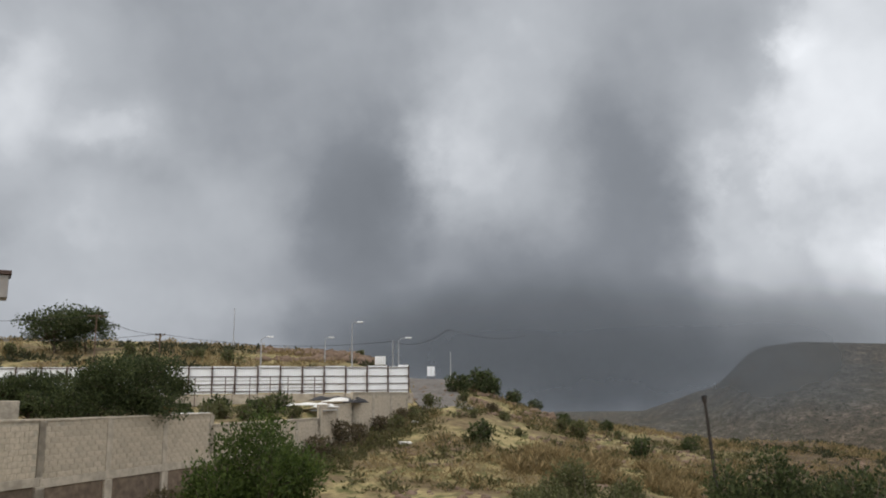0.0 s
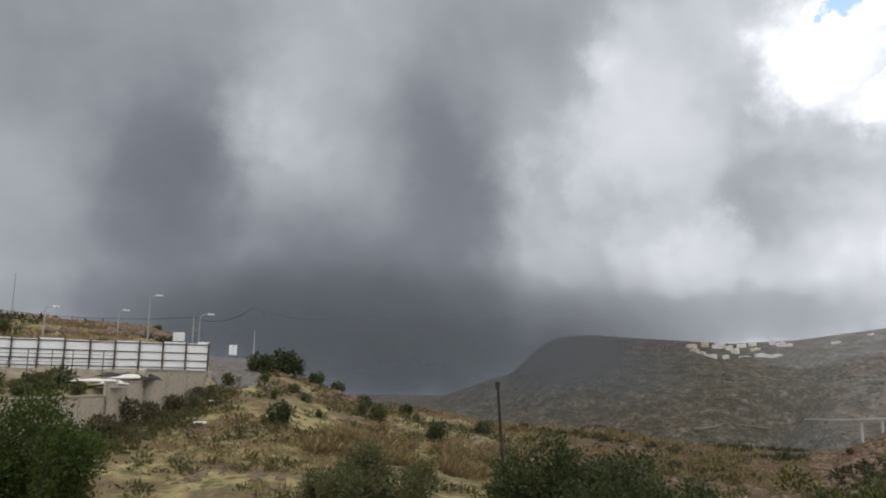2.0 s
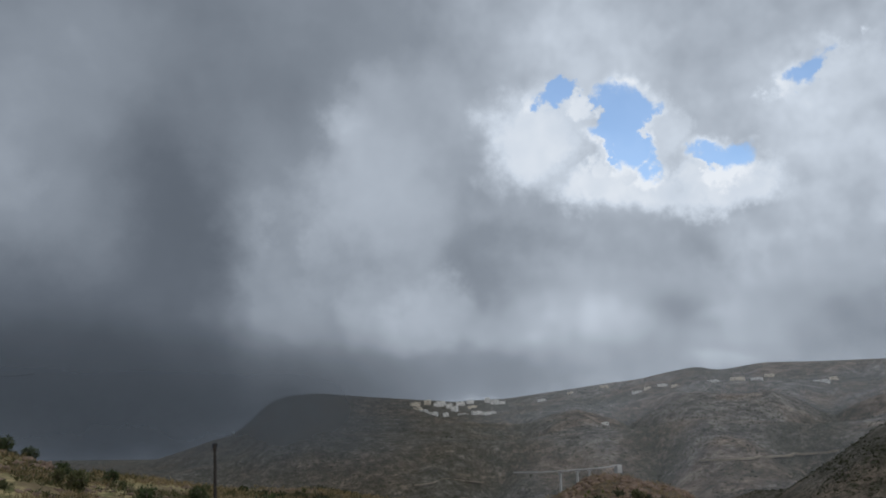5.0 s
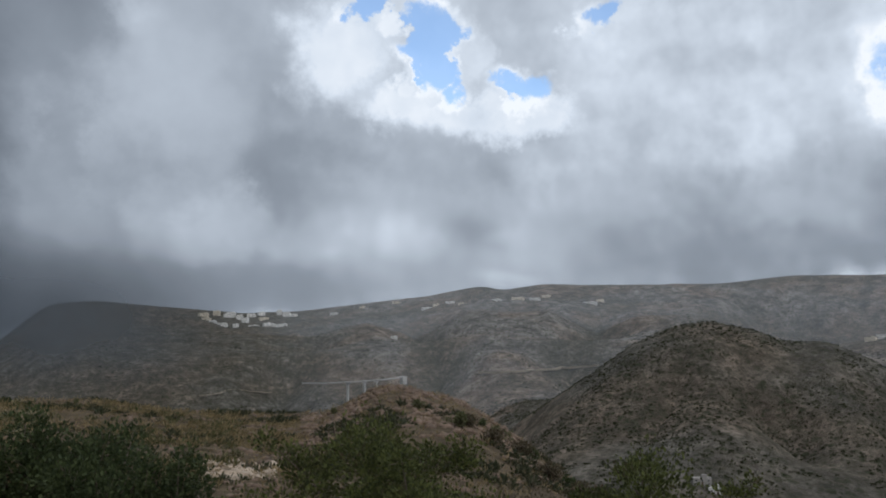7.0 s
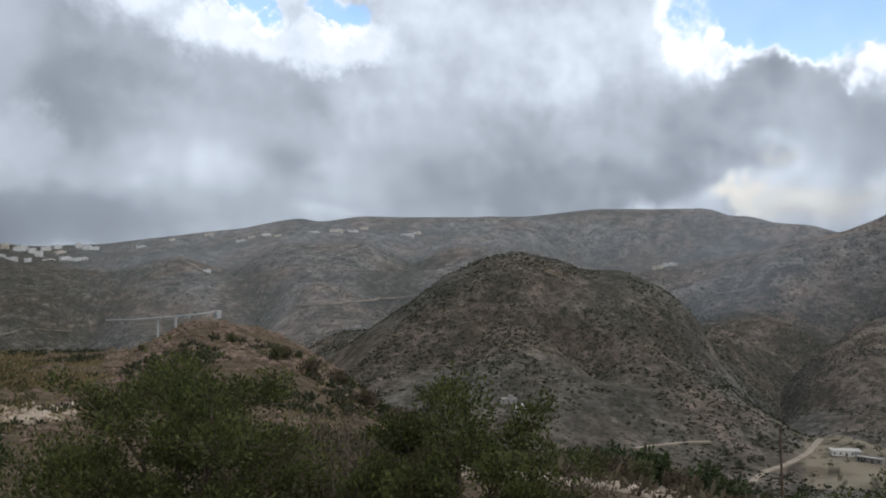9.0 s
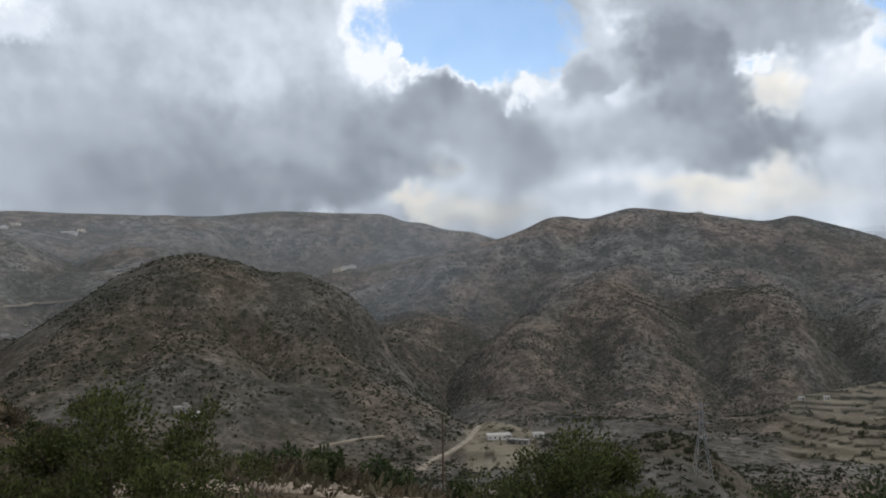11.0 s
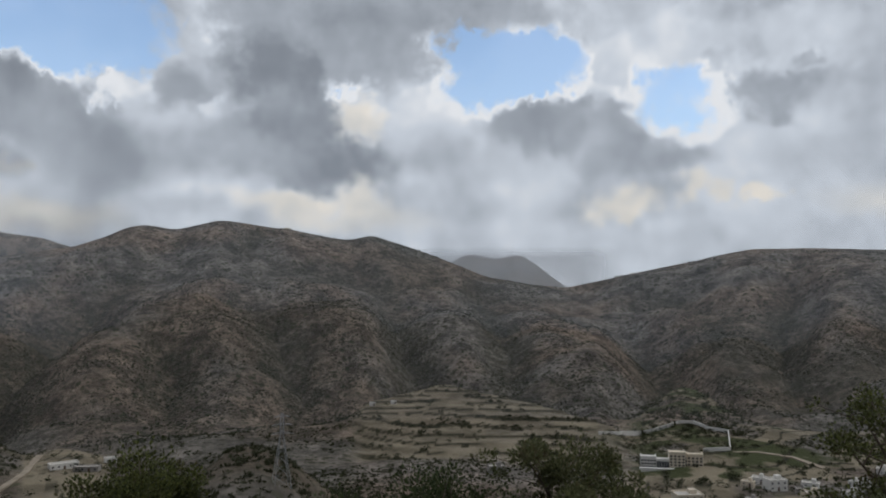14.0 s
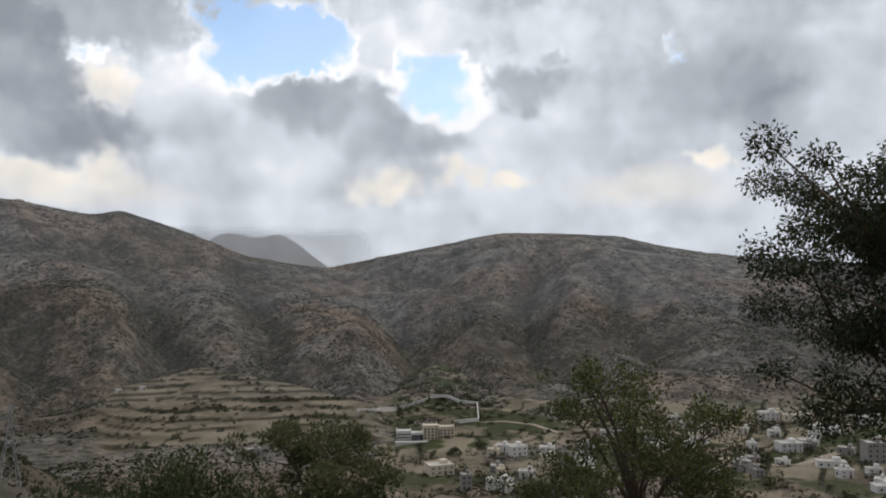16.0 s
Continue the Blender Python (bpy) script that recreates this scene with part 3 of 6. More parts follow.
def height_grid(az, rr):
    """Heights of the land for bearings az (n) and distances rr (m)."""
    n = len(az)
    r0, z0 = np.full(n, 1.0), np.full(n, -5.2)
    r1 = curve_through(az, NEAR_EDGE, 1)
    z1 = curve_through(az, NEAR_EDGE, 2)
    rb, zb = line_of(BROW, az)
    rv, zv = line_of(VALLEY, az)
    rf, zf = line_of(FOOT, az)
    rs, zs = line_of(SPUR, az)
    ra, za = line_of(FAR, az)
    rm, zm = line_of(RIM, az)
    # behind the brow the ground falls away before it reaches the valley
    rq = rb + 0.35 * (rv - rb)
    zq = zb + 0.62 * (zv - zb)
    # hollow between foot and spur: a real dip behind the round hill, open slope elsewhere
    hill = smooth01((az - 50) / 5) * (1 - smooth01((az - 76) / 10))
    rd = rf + 0.42 * (rs - rf)
    zd = (1 - hill) * (zf + 0.40 * (zs - zf)) + hill * (-62.0)
    spur = smooth01((az - 66) / 6)
    zs = spur * zs + (1 - spur) * (zd + 0.42 * (za - zd) + hill * -20)
    rh = rs + 0.4 * (ra - rs)
    open_slope = 1 - smooth01((az - 66) / 6)
    zh = open_slope * (zs + 0.42 * (za - zs)) + (1 - open_slope) * (np.minimum(zs, za) - 60)
    rg, zg = ra * 1.25, za - 150
    ri, zi = np.full(n, 4850.0), np.full(n, -130.0)
    R = np.stack([r0, r1, rb, rq, rv, rf, rd, rs, rh, ra, rg, rm, ri], 1)
    Z = np.stack([z0, z1, zb, zq, zv, zf, zd, zs, zh, za, zg, zm, zi], 1)
    H = np.empty((n, len(rr)))
    S = np.empty((n, len(rr)))
    K = np.empty((n, len(rr)), int)
    for i in range(n):
        k = np.clip(np.searchsorted(R[i], rr, side="right") - 1, 0, R.shape[1] - 2)
        s = np.clip((rr - R[i, k]) / (R[i, k + 1] - R[i, k]), 0, 1)
        e = 0.45 * s + 0.55 * s * s * (3 - 2 * s)
        H[i] = Z[i, k] + (Z[i, k + 1] - Z[i, k]) * e
        S[i], K[i] = s, k
    A, Q = np.meshgrid(np.radians(az), rr, indexing="ij")
    plain = H.copy()
    X, Y = Q * np.sin(A), Q * np.cos(A)
    # relief: gullies that run down the slopes, lumps and rocks
    crest = np.where(K == 4, S, 0) * hill[:, None] + np.where((K == 6) | (K == 8), S, 0) + np.where((K == 7) | (K == 9), 1 - S, 0) + np.where(K == 5, (1 - S) * hill[:, None], 0) + np.where(K == 10, S, 0) + np.where(K == 11, 1 - S, 0)
    calm = 1 - 0.93 * smooth01((np.clip(crest, 0, 1) - 0.6) / 0.36)
    slope = np.where((K >= 5) & (K <= 9), 1.0, 0.0) + np.where(K == 4, smooth01((S - 0.2) / 0.6), 0)
    deg = np.degrees(A)
    path = np.interp(Q, (700, 900, 1100, 1300, 1500), (130.8, 130.2, 127.6, 124.2, 121.4))
    wx, wy = 90 * fbm(X / 260, Y / 260, 5, 3), 90 * fbm(X / 260, Y / 260, 8, 3)
    # crooked spurs and gullies at two sizes
    gully = 0.25 - 0.75 * ridged((X + wx) / 330, (Y + wy) / 330, 11, 3) - 0.34 * ridged((X - wy) / 105, (Y + wx) / 105, 17, 3)
    gully = gully * (0.1 + 0.9 * smooth01(np.abs(deg - path) / 4))
    valley_floor = np.maximum(smooth01((Q - 620) / 240), hill[:, None] * smooth01((Q - 440) / 130))
    quiet = 1 - 0.6 * (1 - smooth01((deg - 60) / 8)) * smooth01((Q - 1150) / 120)
    H += slope * calm * valley_floor * quiet * gully * (7 + Q * 0.0105)
    # the larger ravines: bearing and distance on the way up, depth, half width
    carved = np.zeros(X.shape)
    for line, depth, half in RAVINES:
        p = np.array([(r * math.sin(radians(a)), r * math.cos(radians(a))) for a, r in line])
        best, along = np.full(X.shape, 1e9), np.zeros(X.shape)
        for k in range(len(p) - 1):
            e = p[k + 1] - p[k]
            u = np.clip(((X + 0.35 * wx - p[k, 0]) * e[0] + (Y + 0.35 * wy - p[k, 1]) * e[1]) / (e @ e), 0, 1)
            d = np.hypot(X + 0.35 * wx - p[k, 0] - u * e[0], Y + 0.35 * wy - p[k, 1] - u * e[1])
            along = np.where(d < best, (k + u) / (len(p) - 1), along)
            best = np.minimum(best, d)
        cut = np.clip(1 - best / half, 0, 1) * np.sin(np.pi * np.clip(0.12 + 0.84 * along, 0, 1))
        carved = np.maximum(carved, cut)
        H -= slope * calm * 1.5 * depth * np.clip(1 - best / half, 0, 1) ** 1.3 * np.sin(np.pi * np.clip(0.12 + 0.84 * along, 0, 1))
    # the side valley between the two mountains climbs to the saddle
    reach = np.interp(Q, (700, 1000, 1300, 1500), (3.0, 5.0, 5.5, 4.0))
    ravine = np.clip(1 - np.abs(deg - path) / reach, 0, 1) ** 1.15
    H -= ravine * np.interp(Q, (760, 900, 1050, 1250, 1400, 1490, 1500), (0, 8, 26, 36, 24, 4, 0))
    H += smooth01((Q - 250) / 500) * calm * (fbm(X / 70, Y / 70, 21, 5) * (3.0 + Q * 0.0045))
    # slopes are capped below the camera's sight line to the crest behind
    for k, crest_z, crest_r, on in ((8, za, ra, 1 + 0 * az), (6, zs, rs, spur), (7, np.maximum(zs / rs, za / ra) * ra, ra, 1 + 0 * az), (4, zf, rf, hill)):
        cap = Q * (crest_z / crest_r)[:, None] - (2.0 + 0.004 * Q) * (1 - S) - 0.3
        H = np.where((K == k) & (on[:, None] > 0.5), np.minimum(H, cap), H)
    # gullies and ravines: scrub, and shade painted as a darker ground colour
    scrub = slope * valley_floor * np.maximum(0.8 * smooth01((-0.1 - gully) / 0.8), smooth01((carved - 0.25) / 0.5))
    # storm cloud's shadow on the left slopes, painted with the scrub tint
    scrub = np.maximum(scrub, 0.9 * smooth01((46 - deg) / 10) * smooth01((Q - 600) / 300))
    # plain scrub cover: the valley side, then the round hill
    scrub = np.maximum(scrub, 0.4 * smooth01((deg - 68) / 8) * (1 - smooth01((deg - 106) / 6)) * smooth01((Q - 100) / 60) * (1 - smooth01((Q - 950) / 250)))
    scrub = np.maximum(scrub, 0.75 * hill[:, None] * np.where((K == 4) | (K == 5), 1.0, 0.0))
    H += smooth01((Q - 12) / 40) * (1 - smooth01((Q - 300) / 300)) * fbm(X / 9, Y / 9, 31, 4) * 0.55
    H += fbm(X / 2.2, Y / 2.2, 41, 3) * 0.10 * (1 - smooth01((Q - 120) / 100))
    # a scrubby knoll stands out of the valley side
    knoll = np.exp(-((deg - 99.4) / 5.2) ** 2 - ((Q - 390) / np.where(Q < 390, 95, 45)) ** 2)
    H += knoll * (30 + 9 * fbm(X / 40, Y / 40, 47, 4))
    # the walled yard is filled level behind its retaining wall
    along = (X + 14.9) * 0.319 + (Y - 30.6) * 0.948
    behind = (X + 14.9) * -0.948 + (Y - 30.6) * 0.319
    level = np.interp(along, (-12, 0, 22, 30, 40), (-1.3, -1.2, -1.1, -0.3, 0.1))
    inside = smooth01((behind - 0.2) / 2.0) * (1 - smooth01((along - 36.5) / 1.5)) * smooth01((along + 25) / 3)
    H = H + inside * (np.maximum(H, level) - H)
    # farmed steps on the valley side, plots on the valley floor
    farm = smooth01((deg - 105.5) / 2) * (1 - smooth01((deg - 124.5) / 2)) * smooth01((Q - 540) / 30) * (1 - smooth01((Q - 838 + np.abs(deg - 112.8) * 15) / 25))
    step = 2.1
    fields = np.interp(Q, (530, 700, 890), (-114.5, -104.0, -88.0)) + 0.06 * (deg - 112) + 4.5 * fbm(X / 120, Y / 120, 61, 3)
    hs = fields / step
    fl = np.floor(hs)
    rise = smooth01((hs - fl - 0.80) / 0.20)
    bank = farm * np.where(hs - fl > 0.80, 1.0, 0.0) * smooth01((fbm(X / 25, Y / 25, 63, 3) + 0.5) / 0.3)
    H = H * (1 - farm) + (fl + rise) * step * farm
    # some fields lie fallow
    farm = farm * (0.6 + 0.4 * hash2(fl + 400, np.floor(deg / 3.1 + 0.5 * np.sin(fl)), 65))
    floor_plots = smooth01((deg - 124) / 3) * smooth01((Q - 400) / 60) * (1 - smooth01((Q - 720 - 190 * np.exp(-((deg - 129.5) / 2.5) ** 2)) / 60))
    wadi = np.exp(-((deg - 87.6) / 3.4) ** 2 * 1.6) * smooth01((Q - 440) / 40) * (1 - smooth01((Q - 640) / 50))
    low = np.clip(floor_plots + wadi, 0, 1)
    H = H * (1 - 0.8 * low) + (plain + 1.0 * fbm(X / 60, Y / 60, 71, 2)) * 0.8 * low
    hs2 = (plain + 3 * fbm(X / 90, Y / 90, 81, 2)) / 1.3
    bank = np.maximum(bank, low * np.where(hs2 - np.floor(hs2) > 0.86, 1.0, 0.0))
    farm = np.maximum(farm, low * smooth01((fbm(X / 45, Y / 45, 91, 3) + 0.25) / 0.2))
    farm = np.maximum(farm, smooth01((wadi - 0.3) / 0.2) * smooth01((fbm(X / 30, Y / 30, 93, 3) + 0.4) / 0.2))
    return X, Y, H, farm, bank, scrub


FINE = np.arange(-36, 164, 0.135)
AZ = np.concatenate([FINE, np.arange(165, 323, 3.0)])
RR = np.concatenate([np.geomspace(2.0, 20, 24), np.geomspace(20.6, 130, 76), np.geomspace(133, 536, 46), np.arange(540, 880, 4.5), np.geomspace(886, 1500, 60), np.geomspace(1512, 2400, 52), np.geomspace(2460, 4300, 18), np.geomspace(4450, 4850, 4)])
RR[np.argmin(np.abs(RR - 800))] = 800.0
GX, GY, GH, FARM, BANKS, SCRUB_SHADE = height_grid(np.where(AZ > 164, np.where(AZ > 243, -63, 169), AZ), RR)
ang = np.radians(AZ)[:, None]
GX, GY = RR[None, :] * np.sin(ang), RR[None, :] * np.cos(ang)


def ground_z(x, y):
    """Height of the land at a place, for setting things on it."""
    az = math.degrees(math.atan2(x, y))
    if az < -36:
        az += 360
    r = min(max(math.hypot(x, y), 2.0), 4800)
    i = int(np.clip(np.searchsorted(AZ, az) - 1, 0, len(AZ) - 2))
    j = int(np.clip(np.searchsorted(RR, r) - 1, 0, len(RR) - 2))
    s, t = (az - AZ[i]) / (AZ[i + 1] - AZ[i]), (r - RR[j]) / (RR[j + 1] - RR[j])
    return float((GH[i, j] * (1 - s) + GH[i + 1, j] * s) * (1 - t) + (GH[i, j + 1] * (1 - s) + GH[i + 1, j + 1] * s) * t)


def build_ground():
    n, m = GH.shape
    co = np.stack([GX, GY, GH], -1).reshape(-1, 3)
    co = np.vstack([co, [[0, 0, -5.2]]])
    ii, jj = np.meshgrid(np.arange(n), np.arange(m - 1), indexing="ij")
    i2 = (ii + 1) % n
    quads = np.stack([ii * m + jj, ii * m + jj + 1, i2 * m + jj + 1, i2 * m + jj], -1).reshape(-1, 4)
    tris = np.stack([np.full(n, n * m), np.arange(n) * m, ((np.arange(n) + 1) % n) * m], -1)
    me = bpy.data.meshes.new("ground")
    me.vertices.add(len(co))
    me.vertices.foreach_set("co", co.astype(np.float32).ravel())
    me.loops.add(quads.size + tris.size)
    me.loops.foreach_set("vertex_index", np.concatenate([quads.ravel(), tris.ravel()]).astype(np.int32))
    me.polygons.add(len(quads) + len(tris))
    starts = np.concatenate([np.arange(len(quads)) * 4, quads.size + np.arange(len(tris)) * 3])
    me.polygons.foreach_set("loop_start", starts.astype(np.int32))
    me.polygons.foreach_set("use_smooth", np.ones(len(starts), bool))
    me.update(calc_edges=True)
    farm = me.attributes.new("farm", "FLOAT", "POINT")
    farm.data.foreach_set("value", np.append(FARM.ravel(), 0).astype(np.float32))
    banks = me.attributes.new("bank", "FLOAT", "POINT")
    banks.data.foreach_set("value", np.append(BANKS.ravel(), 0).astype(np.float32))
    # scrub cover together with the painted shade
    scrub_shade = me.attributes.new("scrub", "FLOAT", "POINT")
    scrub_shade.data.foreach_set("value", np.append(SCRUB_SHADE.ravel(), 0).astype(np.float32))
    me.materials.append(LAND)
    return tagged(new("ground", me), "dry scrub hillsides, stony slopes and a farmed valley", "ground", kind="structure")


build_ground()


# ---------------------------------------------------------------- more materials
def plain(name, base, vary=0.25, scale=3.0, rough=0.85, bump=0.15, grime=0.35, spec=0.3, metallic=0.0, per_object=0.0):
    """A painted, cast or woven surface: base colour, blotches, grime and a fine relief."""
    m, n = material(name)
    p = n.add("ShaderNodeTexCoord").outputs["Object"]
    a = n.noise(p, scale, 6, 0.6)
    b = n.noise(p, scale * 0.18, 4, 0.6)
    dark = tuple(c * (1 - vary) for c in base)
    light = tuple(min(1, c * (1 + vary)) for c in base)
    col = n.mix(n.span(a, 0.3, 0.7), dark, light)
    col = n.mix(n.span(b, 0.5, 0.75, 0.0, grime), col, tuple(c * 0.45 for c in base))
    if per_object:
        r = n.add("ShaderNodeObjectInfo").outputs["Random"]
        col = n.mix(n.span(r, 0, 1, 0, per_object, smooth=False), col, tuple(c * 0.5 for c in base))
    finish(n, col, rough, n.noise(p, scale * 6, 4, 0.6), bump, 0.02, metallic, spec)
    return m


def leaf_material(name, dark, light, dry=(0.12, 0.085, 0.05), dryness=0.15):
    m, n = material(name)
    r = n.add("ShaderNodeNewGeometry").outputs["Random Per Island"]
    p = n.add("ShaderNodeTexCoord").outputs["Object"]
    patch = n.noise(p, 1.3, 3, 0.6)
    col = n.mix(r, dark, light)
    col = n.mix(n.span(patch, 0.4, 0.7, 0.0, 0.6), col, dark)
    col = n.mix(n.span(n.noise(p, 2.7, 3), 0.62 - dryness * 0.5, 0.72, 0.0, 0.8 if dryness > 0.05 else 0.0), col, dry)
    b = finish(n, col, 0.6, spec=0.25)
    glow = n.add("ShaderNodeBsdfTranslucent", i0=col)
    both = n.add("ShaderNodeMixShader", i0=0.4, i1=b.outputs[0], i2=glow.outputs[0])
    for node in n.t.nodes:
        if node.type == "OUTPUT_MATERIAL":
            n.t.links.new(both.outputs[0], node.inputs[0])
    return m


BLOCK = plain("pale_concrete_block", (0.54, 0.46, 0.355), 0.16, 6.0, 0.95, 0.4, 0.30, per_object=0.35)
MORTAR = plain("grey_mortar", (0.44, 0.385, 0.305), 0.2, 5.0, 0.95, 0.4, 0.3)
CONCRETE = plain("stained_concrete", (0.44, 0.39, 0.32), 0.2, 2.2, 0.92, 0.35, 0.45)
RUBBLE = plain("rubble_stone", (0.20, 0.15, 0.11), 0.35, 3.0, 0.95, 0.5, 0.4, per_object=0.4)
SHEET = plain("white_sheet_steel", (0.84, 0.87, 0.90), 0.04, 0.8, 0.55, 0.05, 0.16, 0.4)
RUST = plain("brown_painted_steel", (0.085, 0.055, 0.045), 0.3, 6.0, 0.7, 0.2, 0.3, 0.4)
STEEL = plain("galvanised_steel", (0.42, 0.43, 0.44), 0.12, 5.0, 0.5, 0.1, 0.2, 0.5, 0.5)
TARP_W = plain("white_tarpaulin", (0.74, 0.74, 0.72), 0.08, 2.0, 0.6, 0.2, 0.2)
TARP_B = plain("black_tarpaulin", (0.025, 0.025, 0.028), 0.3, 2.0, 0.5, 0.2, 0.2)
WOOD = plain("weathered_wood", (0.13, 0.09, 0.065), 0.3, 7.0, 0.9, 0.4, 0.35)
BARK = plain("grey_brown_bark", (0.11, 0.085, 0.065), 0.35, 9.0, 0.95, 0.6, 0.3)
TWIG = plain("dry_grey_twigs", (0.17, 0.135, 0.105), 0.3, 9.0, 0.95, 0.4, 0.2)
TAN_CAST = plain("tan_cast_concrete", (0.46, 0.40, 0.32), 0.2, 2.5, 0.95, 0.3, 0.30)
TAR_WOOD = plain("tarred_wood", (0.045, 0.038, 0.033), 0.25, 5.0, 0.85, 0.2, 0.25)
WHITE_WALL = plain("whitewashed_render", (0.82, 0.80, 0.76), 0.08, 0.7, 0.9, 0.1, 0.25, per_object=0.25)
CREAM_WALL = plain("cream_render", (0.78, 0.69, 0.55), 0.10, 0.7, 0.9, 0.1, 0.25, per_object=0.25)
GREY_WALL = plain("bare_grey_render", (0.36, 0.34, 0.32), 0.15, 0.7, 0.9, 0.1, 0.3, per_object=0.3)
ROOF = plain("dusty_flat_roof", (0.56, 0.53, 0.48), 0.15, 0.6, 0.95, 0.1, 0.3)
GLASSY = plain("dark_window_glass", (0.035, 0.04, 0.05), 0.2, 2.0, 0.15, 0.0, 0.1, 0.6)
ASPHALT = plain("worn_grey_asphalt", (0.145, 0.135, 0.125), 0.25, 1.6, 0.95, 0.3, 0.35)
TRACK = plain("pale_dirt_track", (0.33, 0.28, 0.215), 0.2, 0.15, 0.95, 0.3, 0.3)
PALE_ROCK = plain("pale_broken_rock", (0.42, 0.34, 0.26), 0.3, 1.1, 0.95, 0.6, 0.4, per_object=0.3)
BROWN_ROCK = plain("brown_field_stone", (0.19, 0.135, 0.10), 0.35, 1.3, 0.95, 0.6, 0.4, per_object=0.4)
CONCRETE_PALE = plain("pale_bridge_concrete", (0.50, 0.49, 0.47), 0.1, 0.3, 0.9, 0.1, 0.2)
WIRE = plain("black_cable", (0.03, 0.03, 0.033), 0.1, 4.0, 0.6, 0.0, 0.1)
LEAF_GREEN = leaf_material("fresh_green_leaves", (0.034, 0.056, 0.014), (0.110, 0.155, 0.038), dryness=0.0)
LEAF_DARK = leaf_material("dark_olive_leaves", (0.030, 0.044, 0.018), (0.112, 0.138, 0.055), dryness=0.03)
# darker copy of LEAF_DARK: the tall juniper's shade is put into its colour
LEAF_SHADED = leaf_material("shaded_juniper_sprays", (0.020, 0.028, 0.013), (0.066, 0.082, 0.034), dryness=0.02)
LEAF_JUNIPER = leaf_material("juniper_sprigs", (0.036, 0.044, 0.016), (0.172, 0.190, 0.058), (0.11, 0.082, 0.05), 0.14)
LEAF_OLIVE = leaf_material("grey_olive_leaves", (0.070, 0.080, 0.034), (0.20, 0.205, 0.095), (0.17, 0.13, 0.08), 0.15)
LEAF_DRY = leaf_material("dry_brown_leaves", (0.062, 0.052, 0.030), (0.155, 0.130, 0.078), (0.2, 0.15, 0.1), 0.3)
STRAW = leaf_material("straw_grass_blades", (0.16, 0.12, 0.055), (0.42, 0.32, 0.17), (0.12, 0.11, 0.05), 0.2)
TUFT = leaf_material("olive_grass_blades", (0.06, 0.065, 0.028), (0.16, 0.15, 0.065), (0.2, 0.15, 0.08), 0.25)
SCRUB = leaf_material("far_scrub_leaves", (0.036, 0.042, 0.022), (0.088, 0.094, 0.050), (0.07, 0.055, 0.04), 0.12)


# ---------------------------------------------------------------- mesh tools
def box(bm, lo, hi, m=None):
    vs = [bm.verts.new((x, y, z)) for z in (lo[2], hi[2]) for y in (lo[1], hi[1]) for x in (lo[0], hi[0])]
    if m is not None:
        for v in vs:
            v.co = m @ v.co
    for f in ((0, 2, 3, 1), (4, 5, 7, 6), (0, 1, 5, 4), (2, 6, 7, 3), (0, 4, 6, 2), (1, 3, 7, 5)):
        bm.faces.new([vs[k] for k in f])
    return vs


def bevel(bm, width):
    bmesh.ops.bevel(bm, geom=bm.edges[:], offset=width, segments=1, affect="EDGES", clamp_overlap=True)


def boxes(*spans, width=0.0):
    bm = bmesh.new()
    for lo, hi in spans:
        box(bm, lo, hi)
    if width:
        bevel(bm, width)
    return bm


def tube(bm, points, radii, sides=7, cap=True):
    rings = []
    for k, (p, r) in enumerate(zip(points, radii)):
        p = Vector(p)
        d = (Vector(points[min(k + 1, len(points) - 1)]) - Vector(points[max(k - 1, 0)])).normalized()
        u = d.orthogonal().normalized() if abs(d.z) < 0.95 else Vector((1, 0, 0))
        u = (u - d * u.dot(d)).normalized()
        v = d.cross(u)
        rings.append([bm.verts.new(p + (u * math.cos(t) + v * math.sin(t)) * r) for t in (2 * math.pi * i / sides for i in range(sides))])
    for a, b in zip(rings, rings[1:]):
        for i in range(sides):
            bm.faces.new((a[i], a[(i + 1) % sides], b[(i + 1) % sides], b[i]))
    if cap:
        bm.faces.new(list(reversed(rings[0])))
        bm.faces.new(rings[-1])


def quads_mesh(name, verts, faces, mat):
    me = bpy.data.meshes.new(name)
    verts = np.asarray(verts, np.float32).reshape(-1, 3)
    faces = np.asarray(faces, np.int32)
    k = faces.shape[1]
    me.vertices.add(len(verts))
    me.vertices.foreach_set("co", verts.ravel())
    me.loops.add(faces.size)
    me.loops.foreach_set("vertex_index", faces.ravel())
    me.polygons.add(len(faces))
    me.polygons.foreach_set("loop_start", (np.arange(len(faces)) * k).astype(np.int32))
    me.update(calc_edges=True)
    me.materials.append(mat)
    return me


